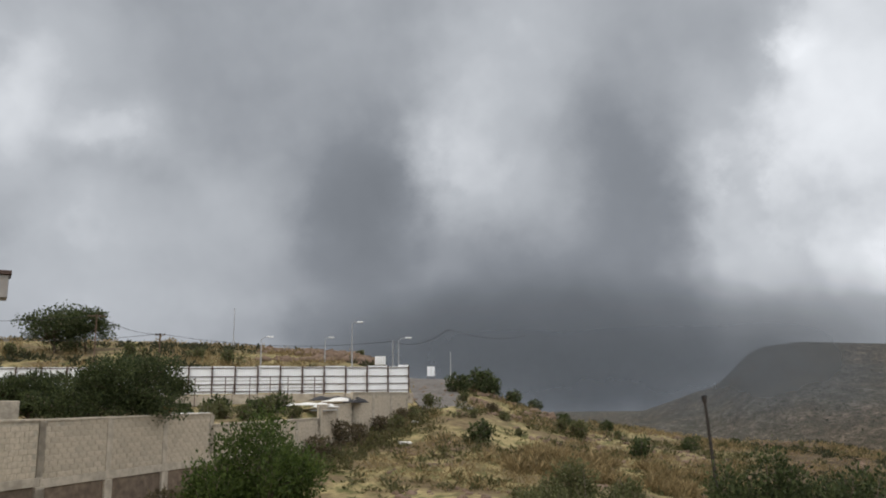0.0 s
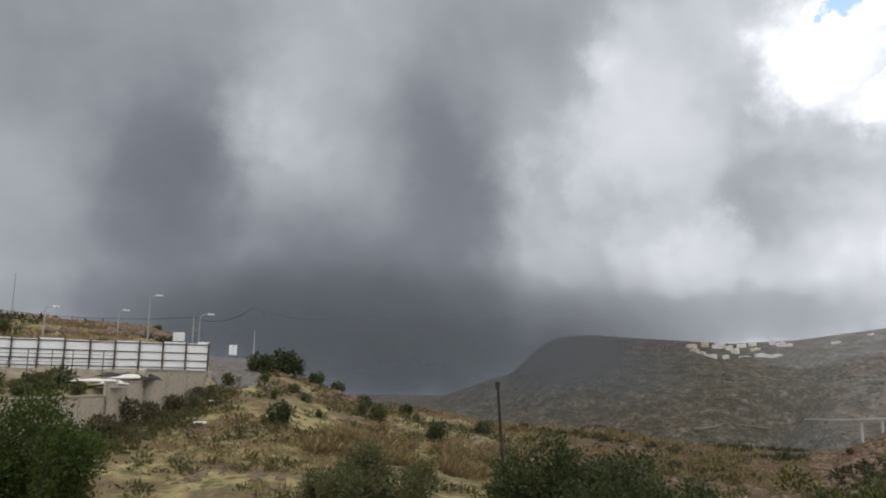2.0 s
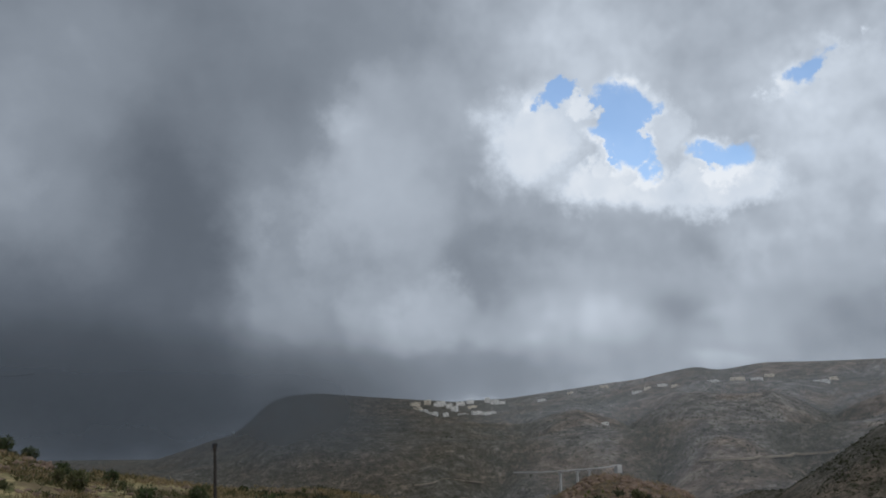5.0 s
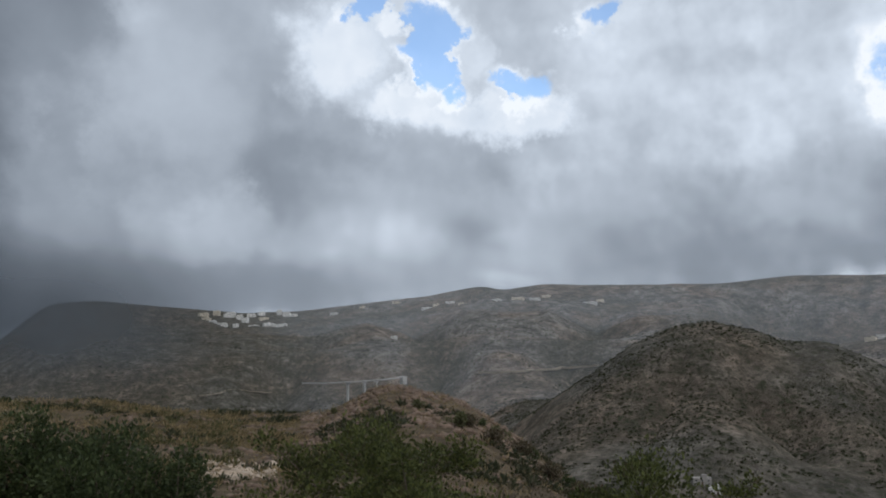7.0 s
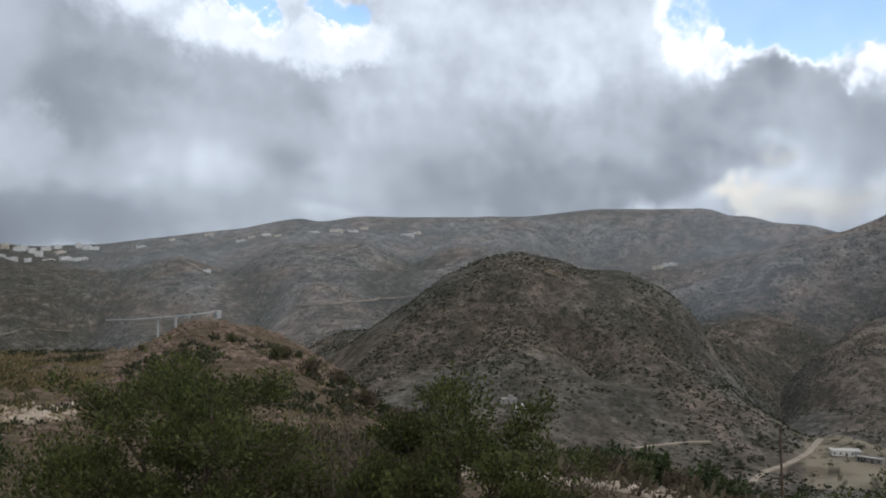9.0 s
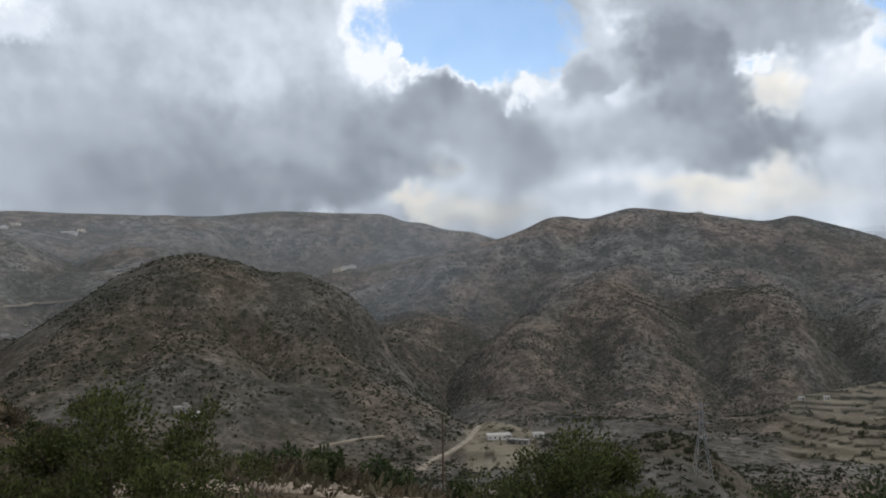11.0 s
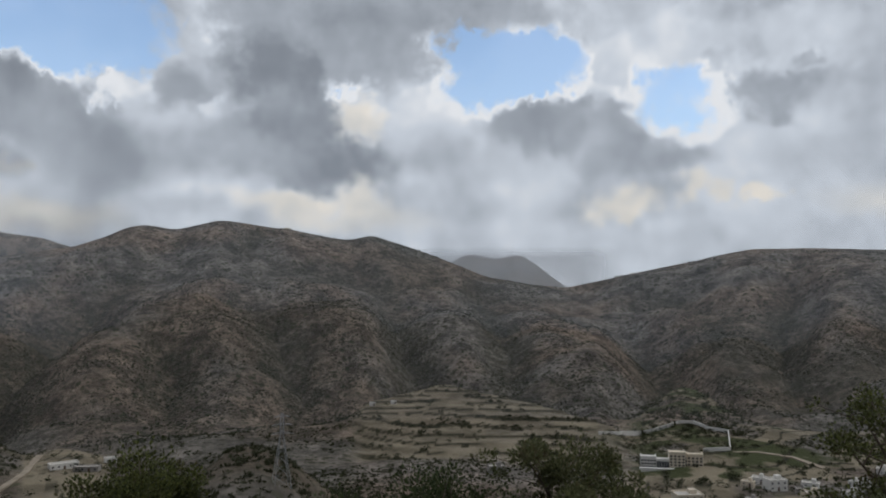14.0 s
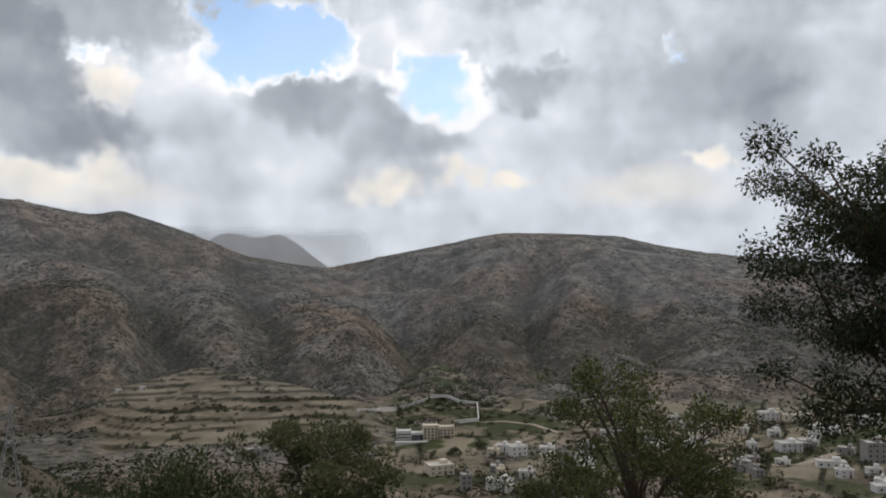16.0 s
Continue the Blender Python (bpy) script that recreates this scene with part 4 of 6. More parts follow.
def leaves(name, clumps, count, length, width, mat, rng, outward=0.6, up=0.25, shell=0.4):
    """Many small pointed leaves round the given clumps (x, y, z, rx, ry, rz)."""
    c = np.array(clumps)
    weight = (c[:, 3] * c[:, 4] * c[:, 5]) ** 0.67
    pick = rng.choice(len(c), count, p=weight / weight.sum())
    d = rng.normal(size=(count, 3))
    d /= np.linalg.norm(d, axis=1)[:, None]
    rad = rng.random(count) ** shell * (1 + 0.16 * rng.normal(size=count))
    pos = c[pick, :3] + d * c[pick, 3:] * rad[:, None]
    way = outward * d + (1 - outward) * rng.normal(size=(count, 3)) * 0.8
    way[:, 2] += up
    way /= np.linalg.norm(way, axis=1)[:, None] + 1e-6
    side = np.cross(way, rng.normal(size=(count, 3)))
    side /= np.linalg.norm(side, axis=1)[:, None] + 1e-6
    size = (0.6 + 0.8 * rng.random(count))[:, None]
    L, Wd = length * size, width * size
    verts = np.stack([pos, pos + way * L * 0.5 + side * Wd, pos + way * L, pos + way * L * 0.5 - side * Wd], 1)
    return quads_mesh(name, verts, np.arange(count * 4).reshape(-1, 4), mat)


def twigs(clumps, thing, rng, leaf_length):
    """Bare grey twigs that poke out between the leaf clumps."""
    c = np.array(clumps)
    n = 7 * len(c)
    k = rng.integers(0, len(c), n)
    way = rng.normal(size=(n, 3)) * 0.8
    way[:, 2] += 0.5
    way /= np.linalg.norm(way, axis=1)[:, None]
    start = c[k, :3] + way * c[k, 3:] * 0.3
    end = c[k, :3] + way * c[k, 3:] * rng.uniform(0.9, 1.35, (n, 1))
    side = np.cross(way, rng.normal(size=(n, 3)))
    side *= (0.045 * leaf_length + 0.001) / (np.linalg.norm(side, axis=1)[:, None] + 1e-6)
    bend = (start + end) / 2 + rng.normal(size=(n, 3)) * leaf_length * 0.3
    verts = np.stack([start - side, start + side, bend + side * 0.7, end, bend - side * 0.7], 1)
    ob = new("twig_spray", quads_mesh("twig_spray", verts, np.arange(n * 5).reshape(-1, 5), TWIG))
    ob.parent = thing
    return tagged(ob, "bare grey twigs", kind="stuff")


def tree(name, label, category, height, spread, mat, seed, count=5000, leaf=(0.16, 0.035), trunk_share=0.25, clump=0.30, n_limbs=9,
         outward=0.6, up=0.25, lean=(0, 0), bark=None, flat=1.0, group="", bare=0.0):
    """A tapered trunk that forks into limbs, with leaf clumps at their ends and gaps between."""
    rng = np.random.default_rng(seed)
    thing = new(name)
    bark = bark or BARK
    top = Vector((lean[0], lean[1], height * 0.72))
    r0 = 0.022 * height + 0.02
    bm = bmesh.new()
    tube(bm, [(0, 0, -0.35), (0.02, 0.01, height * 0.12), top * 0.35, top * 0.7, top], [r0 * 1.25, r0, r0 * 0.85, r0 * 0.55, r0 * 0.2], 8)
    part("trunk", bm, bark, thing)
    clumps = [(top.x, top.y, height * (0.80 if flat > 0.8 else 0.74), spread * clump, spread * clump, height * 0.18 * flat)]
    for k in range(n_limbs):
        a = 2 * math.pi * (k + rng.uniform(-0.35, 0.35)) / n_limbs * (1.0 if n_limbs < 7 else 2.4)
        s = trunk_share + (1 - trunk_share) * 0.72 * (k + 0.5) / n_limbs
        reach = spread * 0.5 * rng.uniform(0.55, 1.0) * (1.1 - 0.55 * max(0, s - 0.45))
        start = top * min(1.0, s * (0.8 if trunk_share < 0.4 else 1.25))
        end = Vector((start.x + math.cos(a) * reach, start.y + math.sin(a) * reach, height * min(0.9, s + rng.uniform(0.02, 0.22) * flat)))
        mid = (start + end) / 2 + Vector((0, 0, rng.uniform(-0.03, 0.06) * height))
        bm = bmesh.new()
        tube(bm, [start, mid, end], [r0 * 0.42, r0 * 0.25, r0 * 0.08], 5)
        for j in range(5):
            q = mid.lerp(end, rng.uniform(0, 0.9))
            e = q + Vector((rng.normal() * 0.16 * spread, rng.normal() * 0.16 * spread, rng.uniform(0.02, 0.14) * height))
            tube(bm, [q, e], [r0 * 0.14, r0 * 0.04], 4)
            if rng.random() > bare:
                w = spread * clump * rng.uniform(0.24, 0.52)
                clumps.append((e.x, e.y, e.z, w, w, w * rng.uniform(0.55, 0.95)))
        part("limb", bm, bark, thing)
        w = spread * clump * rng.uniform(0.45, 0.85)
        clumps.append((end.x, end.y, end.z, w, w, w * rng.uniform(0.55, 0.9)))
    twigs(clumps, thing, rng, leaf[0])
    me = leaves("crown", clumps, count, leaf[0], leaf[1], mat, rng, outward, up)
    crown = new("crown", me)
    crown.parent = thing
    return tagged(thing, label, category, group)


def bush(name, label, height, spread, mat, seed, count=1500, leaf=(0.14, 0.035), group="", stems=9, bark=None, outward=0.6, up=0.35, n_clumps=11):
    """Stems fan out of the ground and carry uneven leaf clumps down to the ground."""
    rng = np.random.default_rng(seed)
    thing = new(name)
    clumps = []
    for k in range(max(stems, n_clumps)):
        a = rng.uniform(0, 2 * math.pi)
        reach = spread * 0.5 * math.sqrt(rng.random()) * 0.85
        h = height * (0.95 - 0.45 * (reach / (spread * 0.5)) ** 2) * rng.uniform(0.62, 1.0)
        tip = Vector((math.cos(a) * reach, math.sin(a) * reach, h))
        if k < stems:
            bm = bmesh.new()
            tube(bm, [(0.1 * tip.x, 0.1 * tip.y, -0.25), tip * 0.5 + Vector((0, 0, 0.06 * height)), tip], [0.012 * height + 0.01, 0.009 * height + 0.006, 0.004], 4)
            part("stem", bm, bark or TWIG, thing)
        if k < n_clumps:
            w = spread * rng.uniform(0.09, 0.20)
            clumps.append((tip.x, tip.y, tip.z * 0.88, w, w, height * rng.uniform(0.10, 0.20)))
            clumps.append((tip.x * 0.8, tip.y * 0.8, tip.z * 0.42, w, w, height * rng.uniform(0.16, 0.26)))
    twigs(clumps, thing, rng, leaf[0])
    crown = new("crown", leaves("crown", clumps, count, leaf[0], leaf[1], mat, rng, outward, up))
    crown.parent = thing
    return tagged(thing, label, "bush", group)


def set_down(ob, az, r, turn=0.0, size=1.0, sink=0.0, z=None):
    p = at(az, r)
    g = ground_z(p.x, p.y) if z is None else z
    ob.matrix_basis = Matrix.LocRotScale((p.x, p.y, g - sink), Euler((0, 0, radians(turn))), (size, size, size))
    return ob


def again(ob, az, r, turn=0.0, size=1.0, sink=0.0, z=None, label=""):
    p = at(az, r)
    g = ground_z(p.x, p.y) if z is None else z
    c = copy_thing(ob, Matrix.LocRotScale((p.x, p.y, g - sink), Euler((0, 0, radians(turn))), (size / ob.scale.x,) * 3))
    return tagged(c, label)


# ---------------------------------------------------------------- road up to the crest, tracks in the distance
def strip(name, label, path, width, mat, lift=0.07, step=2.0, category="road"):
    """A road laid on the land along bearings and distances."""
    pts = [at(a, r) for a, r in path]
    fine = []
    for p, q in zip(pts, pts[1:]):
        k = max(1, int((q - p).length / step))
        fine += [p.lerp(q, i / k) for i in range(k)]
    fine.append(pts[-1])
    level = np.array([ground_z(p.x, p.y) for p in fine])
    reach = 4 if step > 3 else 1
    level = [max(level[i] - 1.0, level[max(0, i - reach):i + reach + 1].mean()) for i in range(len(fine))]
    bm = bmesh.new()
    rows = []
    for i, p in enumerate(fine):
        d = (fine[min(i + 1, len(fine) - 1)] - fine[max(i - 1, 0)]).normalized()
        s = Vector((-d.y, d.x, 0))
        row = []
        for t in (-0.5, -0.2, 0.2, 0.5):
            q = p + s * width * t
            row.append(bm.verts.new((q.x, q.y, (ground_z(q.x, q.y) if step < 3 else level[i]) + lift)))
        rows.append(row)
    for a, b in zip(rows, rows[1:]):
        for k in range(3):
            bm.faces.new((a[k], b[k], b[k + 1], a[k + 1]))
    geo = bmesh.ops.extrude_face_region(bm, geom=bm.faces[:])
    for v in geo["geom"]:
        if isinstance(v, bmesh.types.BMVert):
            v.co.z -= lift + max(0.3, width * 0.12)
    bmesh.ops.recalc_face_normals(bm, faces=bm.faces[:])
    ob = mesh_object(name, bm, mat)
    return tagged(ob, label, category, kind="structure")


strip("road", "worn grey road climbing to the crest beside the fence", ((0.6, 66), (-0.3, 72), (-0.9, 80), (-1.1, 90), (-1.6, 100)), 4.2, ASPHALT, 0.09, 1.2)
def slope_at(az, angle, start=1150):
    """Distance at which the far slope reaches this angle above the eye."""
    r = start
    while r < 2300:
        p = at(az, r)
        if ground_z(p.x, p.y) / r >= math.tan(radians(angle)):
            break
        r += 8
    return (az, r)


strip("road", "pale dirt road cut into a far mountainside", [slope_at(a, e) for a, e in ((50.4, -1.62), (51.4, -1.5), (52.4, -1.42), (53.6, -1.3), (54.8, -1.15), (56.2, -1.0), (57.6, -0.88), (58.8, -0.8))], 7.0, TRACK, 2.5, 12)
strip("road", "pale dirt road across a grey far slope", ((31.0, 1372), (32.0, 1376), (34.0, 1440), (35.8, 1462)), 3.2, TRACK, 0.5, 12)
strip("road", "pale dirt road on the lower slope of the round hill", ((74.2, 496), (75.5, 508), (77.5, 524), (79.2, 532)), 3.2, TRACK, 0.8, 6)
strip("road", "pale dry stream bed and track in the valley", ((81.8, 470), (82.6, 500), (83.8, 520), (85.2, 556), (86.0, 610)), 4.2, TRACK, 0.6, 6)
strip("road", "pale lane through the valley town", ((146.0, 505), (149.0, 500), (152.0, 496), (154.0, 505), (155.5, 530), (157.0, 560)), 5.5, TRACK, 0.5, 6)
strip("road", "pale lane between plots beyond the white boundary wall", ((132.4, 598), (134.0, 606), (136.2, 600), (138.0, 575)), 4.5, TRACK, 0.5, 6)


# ---------------------------------------------------------------- the retaining wall of concrete blocks
WALL_A, WALL_B = Vector((-14.9, 30.6, 0)), Vector((-3.0, 65.9, 0))
WALL_DIR = (WALL_B - WALL_A).normalized()
WALL_FACE = Vector((WALL_DIR.y, -WALL_DIR.x, 0))
WALL_M = Matrix(((WALL_DIR.x, WALL_FACE.x, 0, WALL_A.x), (WALL_DIR.y, WALL_FACE.y, 0, WALL_A.y), (0, 0, 1, 0), (0, 0, 0, 1)))
# from, to along the wall, foot and top of the block work
SECTIONS = ((-9.0, 0.0, -2.70, -0.66), (0.0, 10.6, -2.78, -0.68), (10.6, 22.0, -2.6, -1.22), (22.0, 27.0, -2.5, -0.42), (27.0, 37.2, -2.1, 0.38))
BLOCK_L, BLOCK_H = 0.42, 0.21


def build_wall():
    wall = new("retaining_wall")
    wall.matrix_basis = WALL_M
    tagged(wall, "long weathered wall of pale concrete blocks with cast piers", "wall", kind="structure")
    bm = bmesh.new()
    for a, b, lo, hi in SECTIONS:
        box(bm, (a, -0.16, lo), (b, 0.0, hi - 0.02))
    part("mortar_core", bm, MORTAR, wall)
    for a, b, lo, hi in SECTIONS:
        part("coping", boxes(((a + 0.004, -0.19, hi - 0.02), (b - 0.004, 0.055, hi + 0.07)), width=0.012), TAN_CAST, wall)
        part("ground_beam", boxes(((a + 0.003, -0.2, lo - 0.32), (b - 0.003, 0.07, lo)), width=0.012), TAN_CAST, wall)
        # rough stone below the beam, down into the ground
        part("foundation", boxes(((a + 0.002, -0.3, lo - 3.4), (b - 0.002, 0.0, lo - 0.32)), width=0.02), RUBBLE, wall)
    rng = random.Random(4)
    for a, b, lo, hi in SECTIONS:
        k = max(2, int((b - a) / 2.7))
        for i in range(k + 1):
            x = a + (b - a) * i / k
            part("pier", boxes(((x - 0.16, -0.05, lo + 0.002), (x + 0.16, 0.045, hi - 0.03)), width=0.01), TAN_CAST, wall)
            part("buttress", boxes(((x - 0.22, -0.05, lo - 3.0), (x + 0.22, 0.11, lo - 0.33)), width=0.02), TAN_CAST, wall)
    bm = boxes(((-BLOCK_L / 2 + 0.007, -0.05, 0.007), (BLOCK_L / 2 - 0.007, 0.014, BLOCK_H - 0.007)))
    bmesh.ops.bevel(bm, geom=[e for e in bm.edges if all(v.co.y > 0 for v in e.verts)], offset=0.008, segments=1, affect="EDGES")
    me = bpy.data.meshes.new("brick")
    bm.to_mesh(me)
    bm.free()
    me.materials.append(BLOCK)
    made, rest = 0, []
    for s in (1, 0, 2, 3, 4):
        a, b, lo, hi = SECTIONS[s]
        row, z = 0, lo
        while z + BLOCK_H < hi + 0.02:
            x = a + BLOCK_L / 2 + (0.5 * BLOCK_L if row % 2 else 0)
            while x < b - BLOCK_L / 2:
                off = rng.uniform(-0.006, 0.010)
                if rng.random() > 0.012:
                    if made < 300 and s in (1, 2) and x < 14.5:
                        o = new("brick", me)
                        o.parent = wall
                        o.location = (x + rng.uniform(-0.006, 0.006), off, z)
                        made += 1
                    else:
                        rest.append((x, off, z))
                x += BLOCK_L
            z += BLOCK_H
            row += 1
    base = np.array([v.co[:] for v in me.vertices])
    polys = [p.vertices[:] for p in me.polygons]
    verts, faces = [], []
    for x, y, z in rest:
        k = len(verts)
        verts += [tuple(v) for v in base + (x, y, z)]
        faces += [tuple(i + k for i in p) for p in polys]
    far = bpy.data.meshes.new("block_work")
    far.from_pydata(verts, [], faces)
    far.materials.append(BLOCK)
    ob = new("block_work", far)
    ob.parent = wall
    tagged(ob, kind="stuff")
    # the end of the wall turns back to the fence
    part("return_wall", boxes(((37.2, -6.0, -2.6), (37.4, 0.0, 0.36)), width=0.012), CONCRETE, wall)


build_wall()


# ---------------------------------------------------------------- the sheet fence on its steel frame
def build_fence():
    a, b = at(-2.5, 66.4, 0.46), at(-30.5, 67.5, 0.42)
    d = (b - a)
    length = d.length
    d.normalize()
    fence = new("sheet_fence")
    fence.matrix_basis = Matrix(((d.x, d.y, 0, a.x), (d.y, -d.x, 0, a.y), (0, 0, 1, a.z), (0, 0, 0, 1)))
    tagged(fence, "tall white sheet-steel site fence on a dark brown frame", "fence", kind="structure")
    # y grows away from the yard that is seen, so the frame stands at negative y
    toward = -1.0 if (fence.matrix_basis @ Vector((0, 1, 0)) - fence.matrix_basis.translation).dot(-a) < 0 else 1.0
    rng = random.Random(8)
    spacing, h = 1.72, 2.1
    n = int(length / spacing)
    post = boxes(((-0.055, -0.055, -0.45), (0.055, 0.055, h + 0.03)), width=0.008)
    post_me = bpy.data.meshes.new("post")
    post.to_mesh(post_me)
    post.free()
    post_me.materials.append(RUST)
    # ribbed sheet
    bm = bmesh.new()
    ribs = 24
    rows = []
    for z in (0.0, h):
        rows.append([bm.verts.new((spacing * i / ribs, 0.018 * (i % 2), z)) for i in range(ribs + 1)])
    for i in range(ribs):
        bm.faces.new((rows[0][i], rows[0][i + 1], rows[1][i + 1], rows[1][i]))
    geo = bmesh.ops.extrude_face_region(bm, geom=bm.faces[:])
    for v in geo["geom"]:
        if isinstance(v, bmesh.types.BMVert):
            v.co.y -= 0.004
    bmesh.ops.recalc_face_normals(bm, faces=bm.faces[:])
    sheet = bpy.data.meshes.new("panel")
    bm.to_mesh(sheet)
    bm.free()
    sheet.materials.append(SHEET)
    for i in range(n + 1):
        o = new("post", post_me)
        o.parent, o.location = fence, (i * spacing, 0.085 * toward, 0)
        if i < n:
            o = new("panel", sheet)
            o.parent, o.location = fence, (i * spacing, -0.01 * toward, rng.uniform(-0.05, 0.05))
            if i % 2 == 0 or i < 4:
                bm = bmesh.new()
                tube(bm, [(i * spacing, 0.12 * toward, h * 0.62), (i * spacing + 0.2, 1.25 * toward, -0.5)], [0.022, 0.022], 5)
                part("brace", bm, RUST, fence, "slanting steel brace")
    for z in (0.18, 0.72, 1.32, 1.98):
        part("rail", boxes(((0, 0.03 * toward - 0.02, z - 0.03), (n * spacing, 0.03 * toward + 0.02, z + 0.03))), RUST, fence)
    # a lower row of props stands before the frame, tied by two thin rails
    prop = boxes(((-0.03, -0.03, -0.9), (0.03, 0.03, 1.25)), width=0.006)
    prop_me = bpy.data.meshes.new("prop")
    prop.to_mesh(prop_me)
    prop.free()
    prop_me.materials.append(RUST)
    for i in range(4, n):
        o = new("prop", prop_me)
        o.parent, o.location = fence, ((i + rng.uniform(0.3, 0.7)) * spacing, 0.62 * toward, 0)
    for z in (0.42, 0.98):
        part("prop_rail", boxes(((4 * spacing, 0.66 * toward - 0.015, z - 0.018), (n * spacing, 0.66 * toward + 0.015, z + 0.018))), RUST, fence)
    part("kerb", boxes(((-0.3, -0.35, -0.9), (n * spacing + 0.3, 0.30, -0.06)), width=0.02), CONCRETE, fence)


build_fence()


# ---------------------------------------------------------------- poles, lamps, cables, boards on the crest
def street_lamp(name, label, az, r, height, arm, turn, base=None):
    lamp = new(name)
    bm = bmesh.new()
    tube(bm, [(0, 0, -0.5), (0, 0, height * 0.6), (0, 0, height)], [0.085, 0.065, 0.045], 8)
    part("pole", bm, STEEL, lamp)
    if arm:
        bm = bmesh.new()
        tube(bm, [(0, 0, height - 0.05), (arm * 0.5, 0, height + 0.18), (arm, 0, height + 0.22)], [0.035, 0.03, 0.03], 6)
        arm_ob = part("arm", bm, STEEL, lamp)
        part("lamp_head", boxes(((arm - 0.08, -0.13, height + 0.17), (arm + 0.62, 0.13, height + 0.30)), width=0.03), SHEET, arm_ob)
    tagged(lamp, label, "street lamp", "lamps along the crest road")
    return set_down(lamp, az, r, turn, z=base)


street_lamp("street_lamp", "slim grey street lamp with a flat head above the fence", -12.8, 92, 2.9, 0.7, 12, 3.8)
street_lamp("street_lamp", "tall slim grey lamp post fading into the cloud", -14.7, 118, 6.4, 0, 0, 6.6)
street_lamp("street_lamp", "short grey lamp with a tilted white head on the hill", -8.4, 98, 2.5, 0.5, 20, 4.6)
street_lamp("street_lamp", "tall slim grey street lamp by the fence", -6.5, 90, 5.2, 0.6, 10, 3.0)
street_lamp("street_lamp", "grey street lamp with a flat head by the road", -3.2, 86, 4.4, 0.8, 5, 1.7)
street_lamp("lamp_post", "bare grey lamp post standing close to a street lamp", -3.6, 85, 4.3, 0, 0, 1.7)
street_lamp("lamp_post", "thin grey post where the road tops the crest", 0.5, 90, 3.2, 0, 0, 1.8)


def utility_pole(label, az, r, height, base, lean_x, cross, mat, wide=0.10):
    pole = new("utility_pole")
    bm = bmesh.new()
    tube(bm, [(0, 0, -0.6), (lean_x * 0.5, 0, height * 0.5), (lean_x, 0, height)], [wide, wide * 0.85, wide * 0.7], 9)
    part("pole", bm, mat, pole)
    if cross:
        beam = part("crossarm", boxes(((lean_x - cross, -0.05, height - 0.22), (lean_x + cross, 0.05, height - 0.12)), width=0.01), mat, pole)
        for k in (-1, 0, 1):
            bm = bmesh.new()
            tube(bm, [(lean_x + k * cross * 0.85, 0, height - 0.12), (lean_x + k * cross * 0.85, 0, height - 0.02), (lean_x + k * cross * 0.85, 0, height + 0.06)], [0.035, 0.05, 0.03], 7)
            part("insulator", bm, TARP_B, beam)
    tagged(pole, label, "utility pole")
    return set_down(pole, az, r, -az, z=base)


utility_pole("leaning dark wooden utility pole with three insulators in the field", 18.3, 35, 6.5, -6.6, -0.42, 0.08, TAR_WOOD, 0.085)
utility_pole("weathered utility pole with a crossarm on the hill", -19.5, 96, 3.4, 4.1, 0.0, 0.55, WOOD, 0.10)
utility_pole("wooden utility pole before the hilltop tree", -23.5, 92, 4.9, 4.2, 0.0, 0.9, WOOD, 0.09)
utility_pole("thin utility pole where the ground falls to the valley", 83.4, 48, 6.2, -14.0, 0.0, 0.0, WOOD, 0.075)


def cable(label, ends, sag):
    bm = bmesh.new()
    for p, q in zip(ends, ends[1:]):
        p, q = Vector(p), Vector(q)
        pts = [p.lerp(q, t / 14) - Vector((0, 0, sag * 4 * (t / 14) * (1 - t / 14))) for t in range(15)]
        tube(bm, pts, [0.028] * 15, 4)
    return tagged(mesh_object("overhead_cable", bm, WIRE), label, "cable")


cable("thin black overhead cable strung above the fence", (at(-34, 97, 7.3), at(-19.5, 96, 7.5), at(-3.6, 85, 5.9), at(0.3, 92, 7.7), at(6, 160, 12)), 0.9)
cable("thin black overhead cable between hilltop poles", (at(-34, 95, 8.5), at(-23.5, 92, 9.0), at(-19.5, 96, 7.4)), 0.5)


def board(name, label, az, r, z, w, h, lines, turn=0.0):
    ob = new(name)
    part("face", boxes(((-w / 2, -0.04, 0.0), (w / 2, 0.04, h)), width=0.012), SHEET, ob)
    for s in (-1, 1):
        bm = bmesh.new()
        tube(bm, [(s * w * 0.42, 0.07, -1.1), (s * w * 0.42, 0.07, h * 0.9)], [0.035, 0.035], 6)
        part("leg", bm, RUST, ob)
    for k in range(lines):
        x = -w / 2 + w * (k + 1) / (lines + 1)
        part("batten", boxes(((x - 0.02, -0.062, 0.04), (x + 0.02, -0.042, h - 0.04))), STEEL, ob)
    tagged(ob, label, "board")
    p = at(az, r, z)
    ob.matrix_basis = pose(p.x, p.y, p.z, 0, 0, -az + turn)
    return ob


board("sign_board", "small white board standing at the top of the road", -0.9, 88, 2.28, 0.85, 1.05, 1, 18)
board("site_board", "white sheet board behind the end of the fence", -2.85, 72, 1.95, 0.95, 0.95, 0)
board("slatted_board", "white slatted panel on the crest above the fence", -4.5, 92, 3.75, 1.2, 0.95, 4)


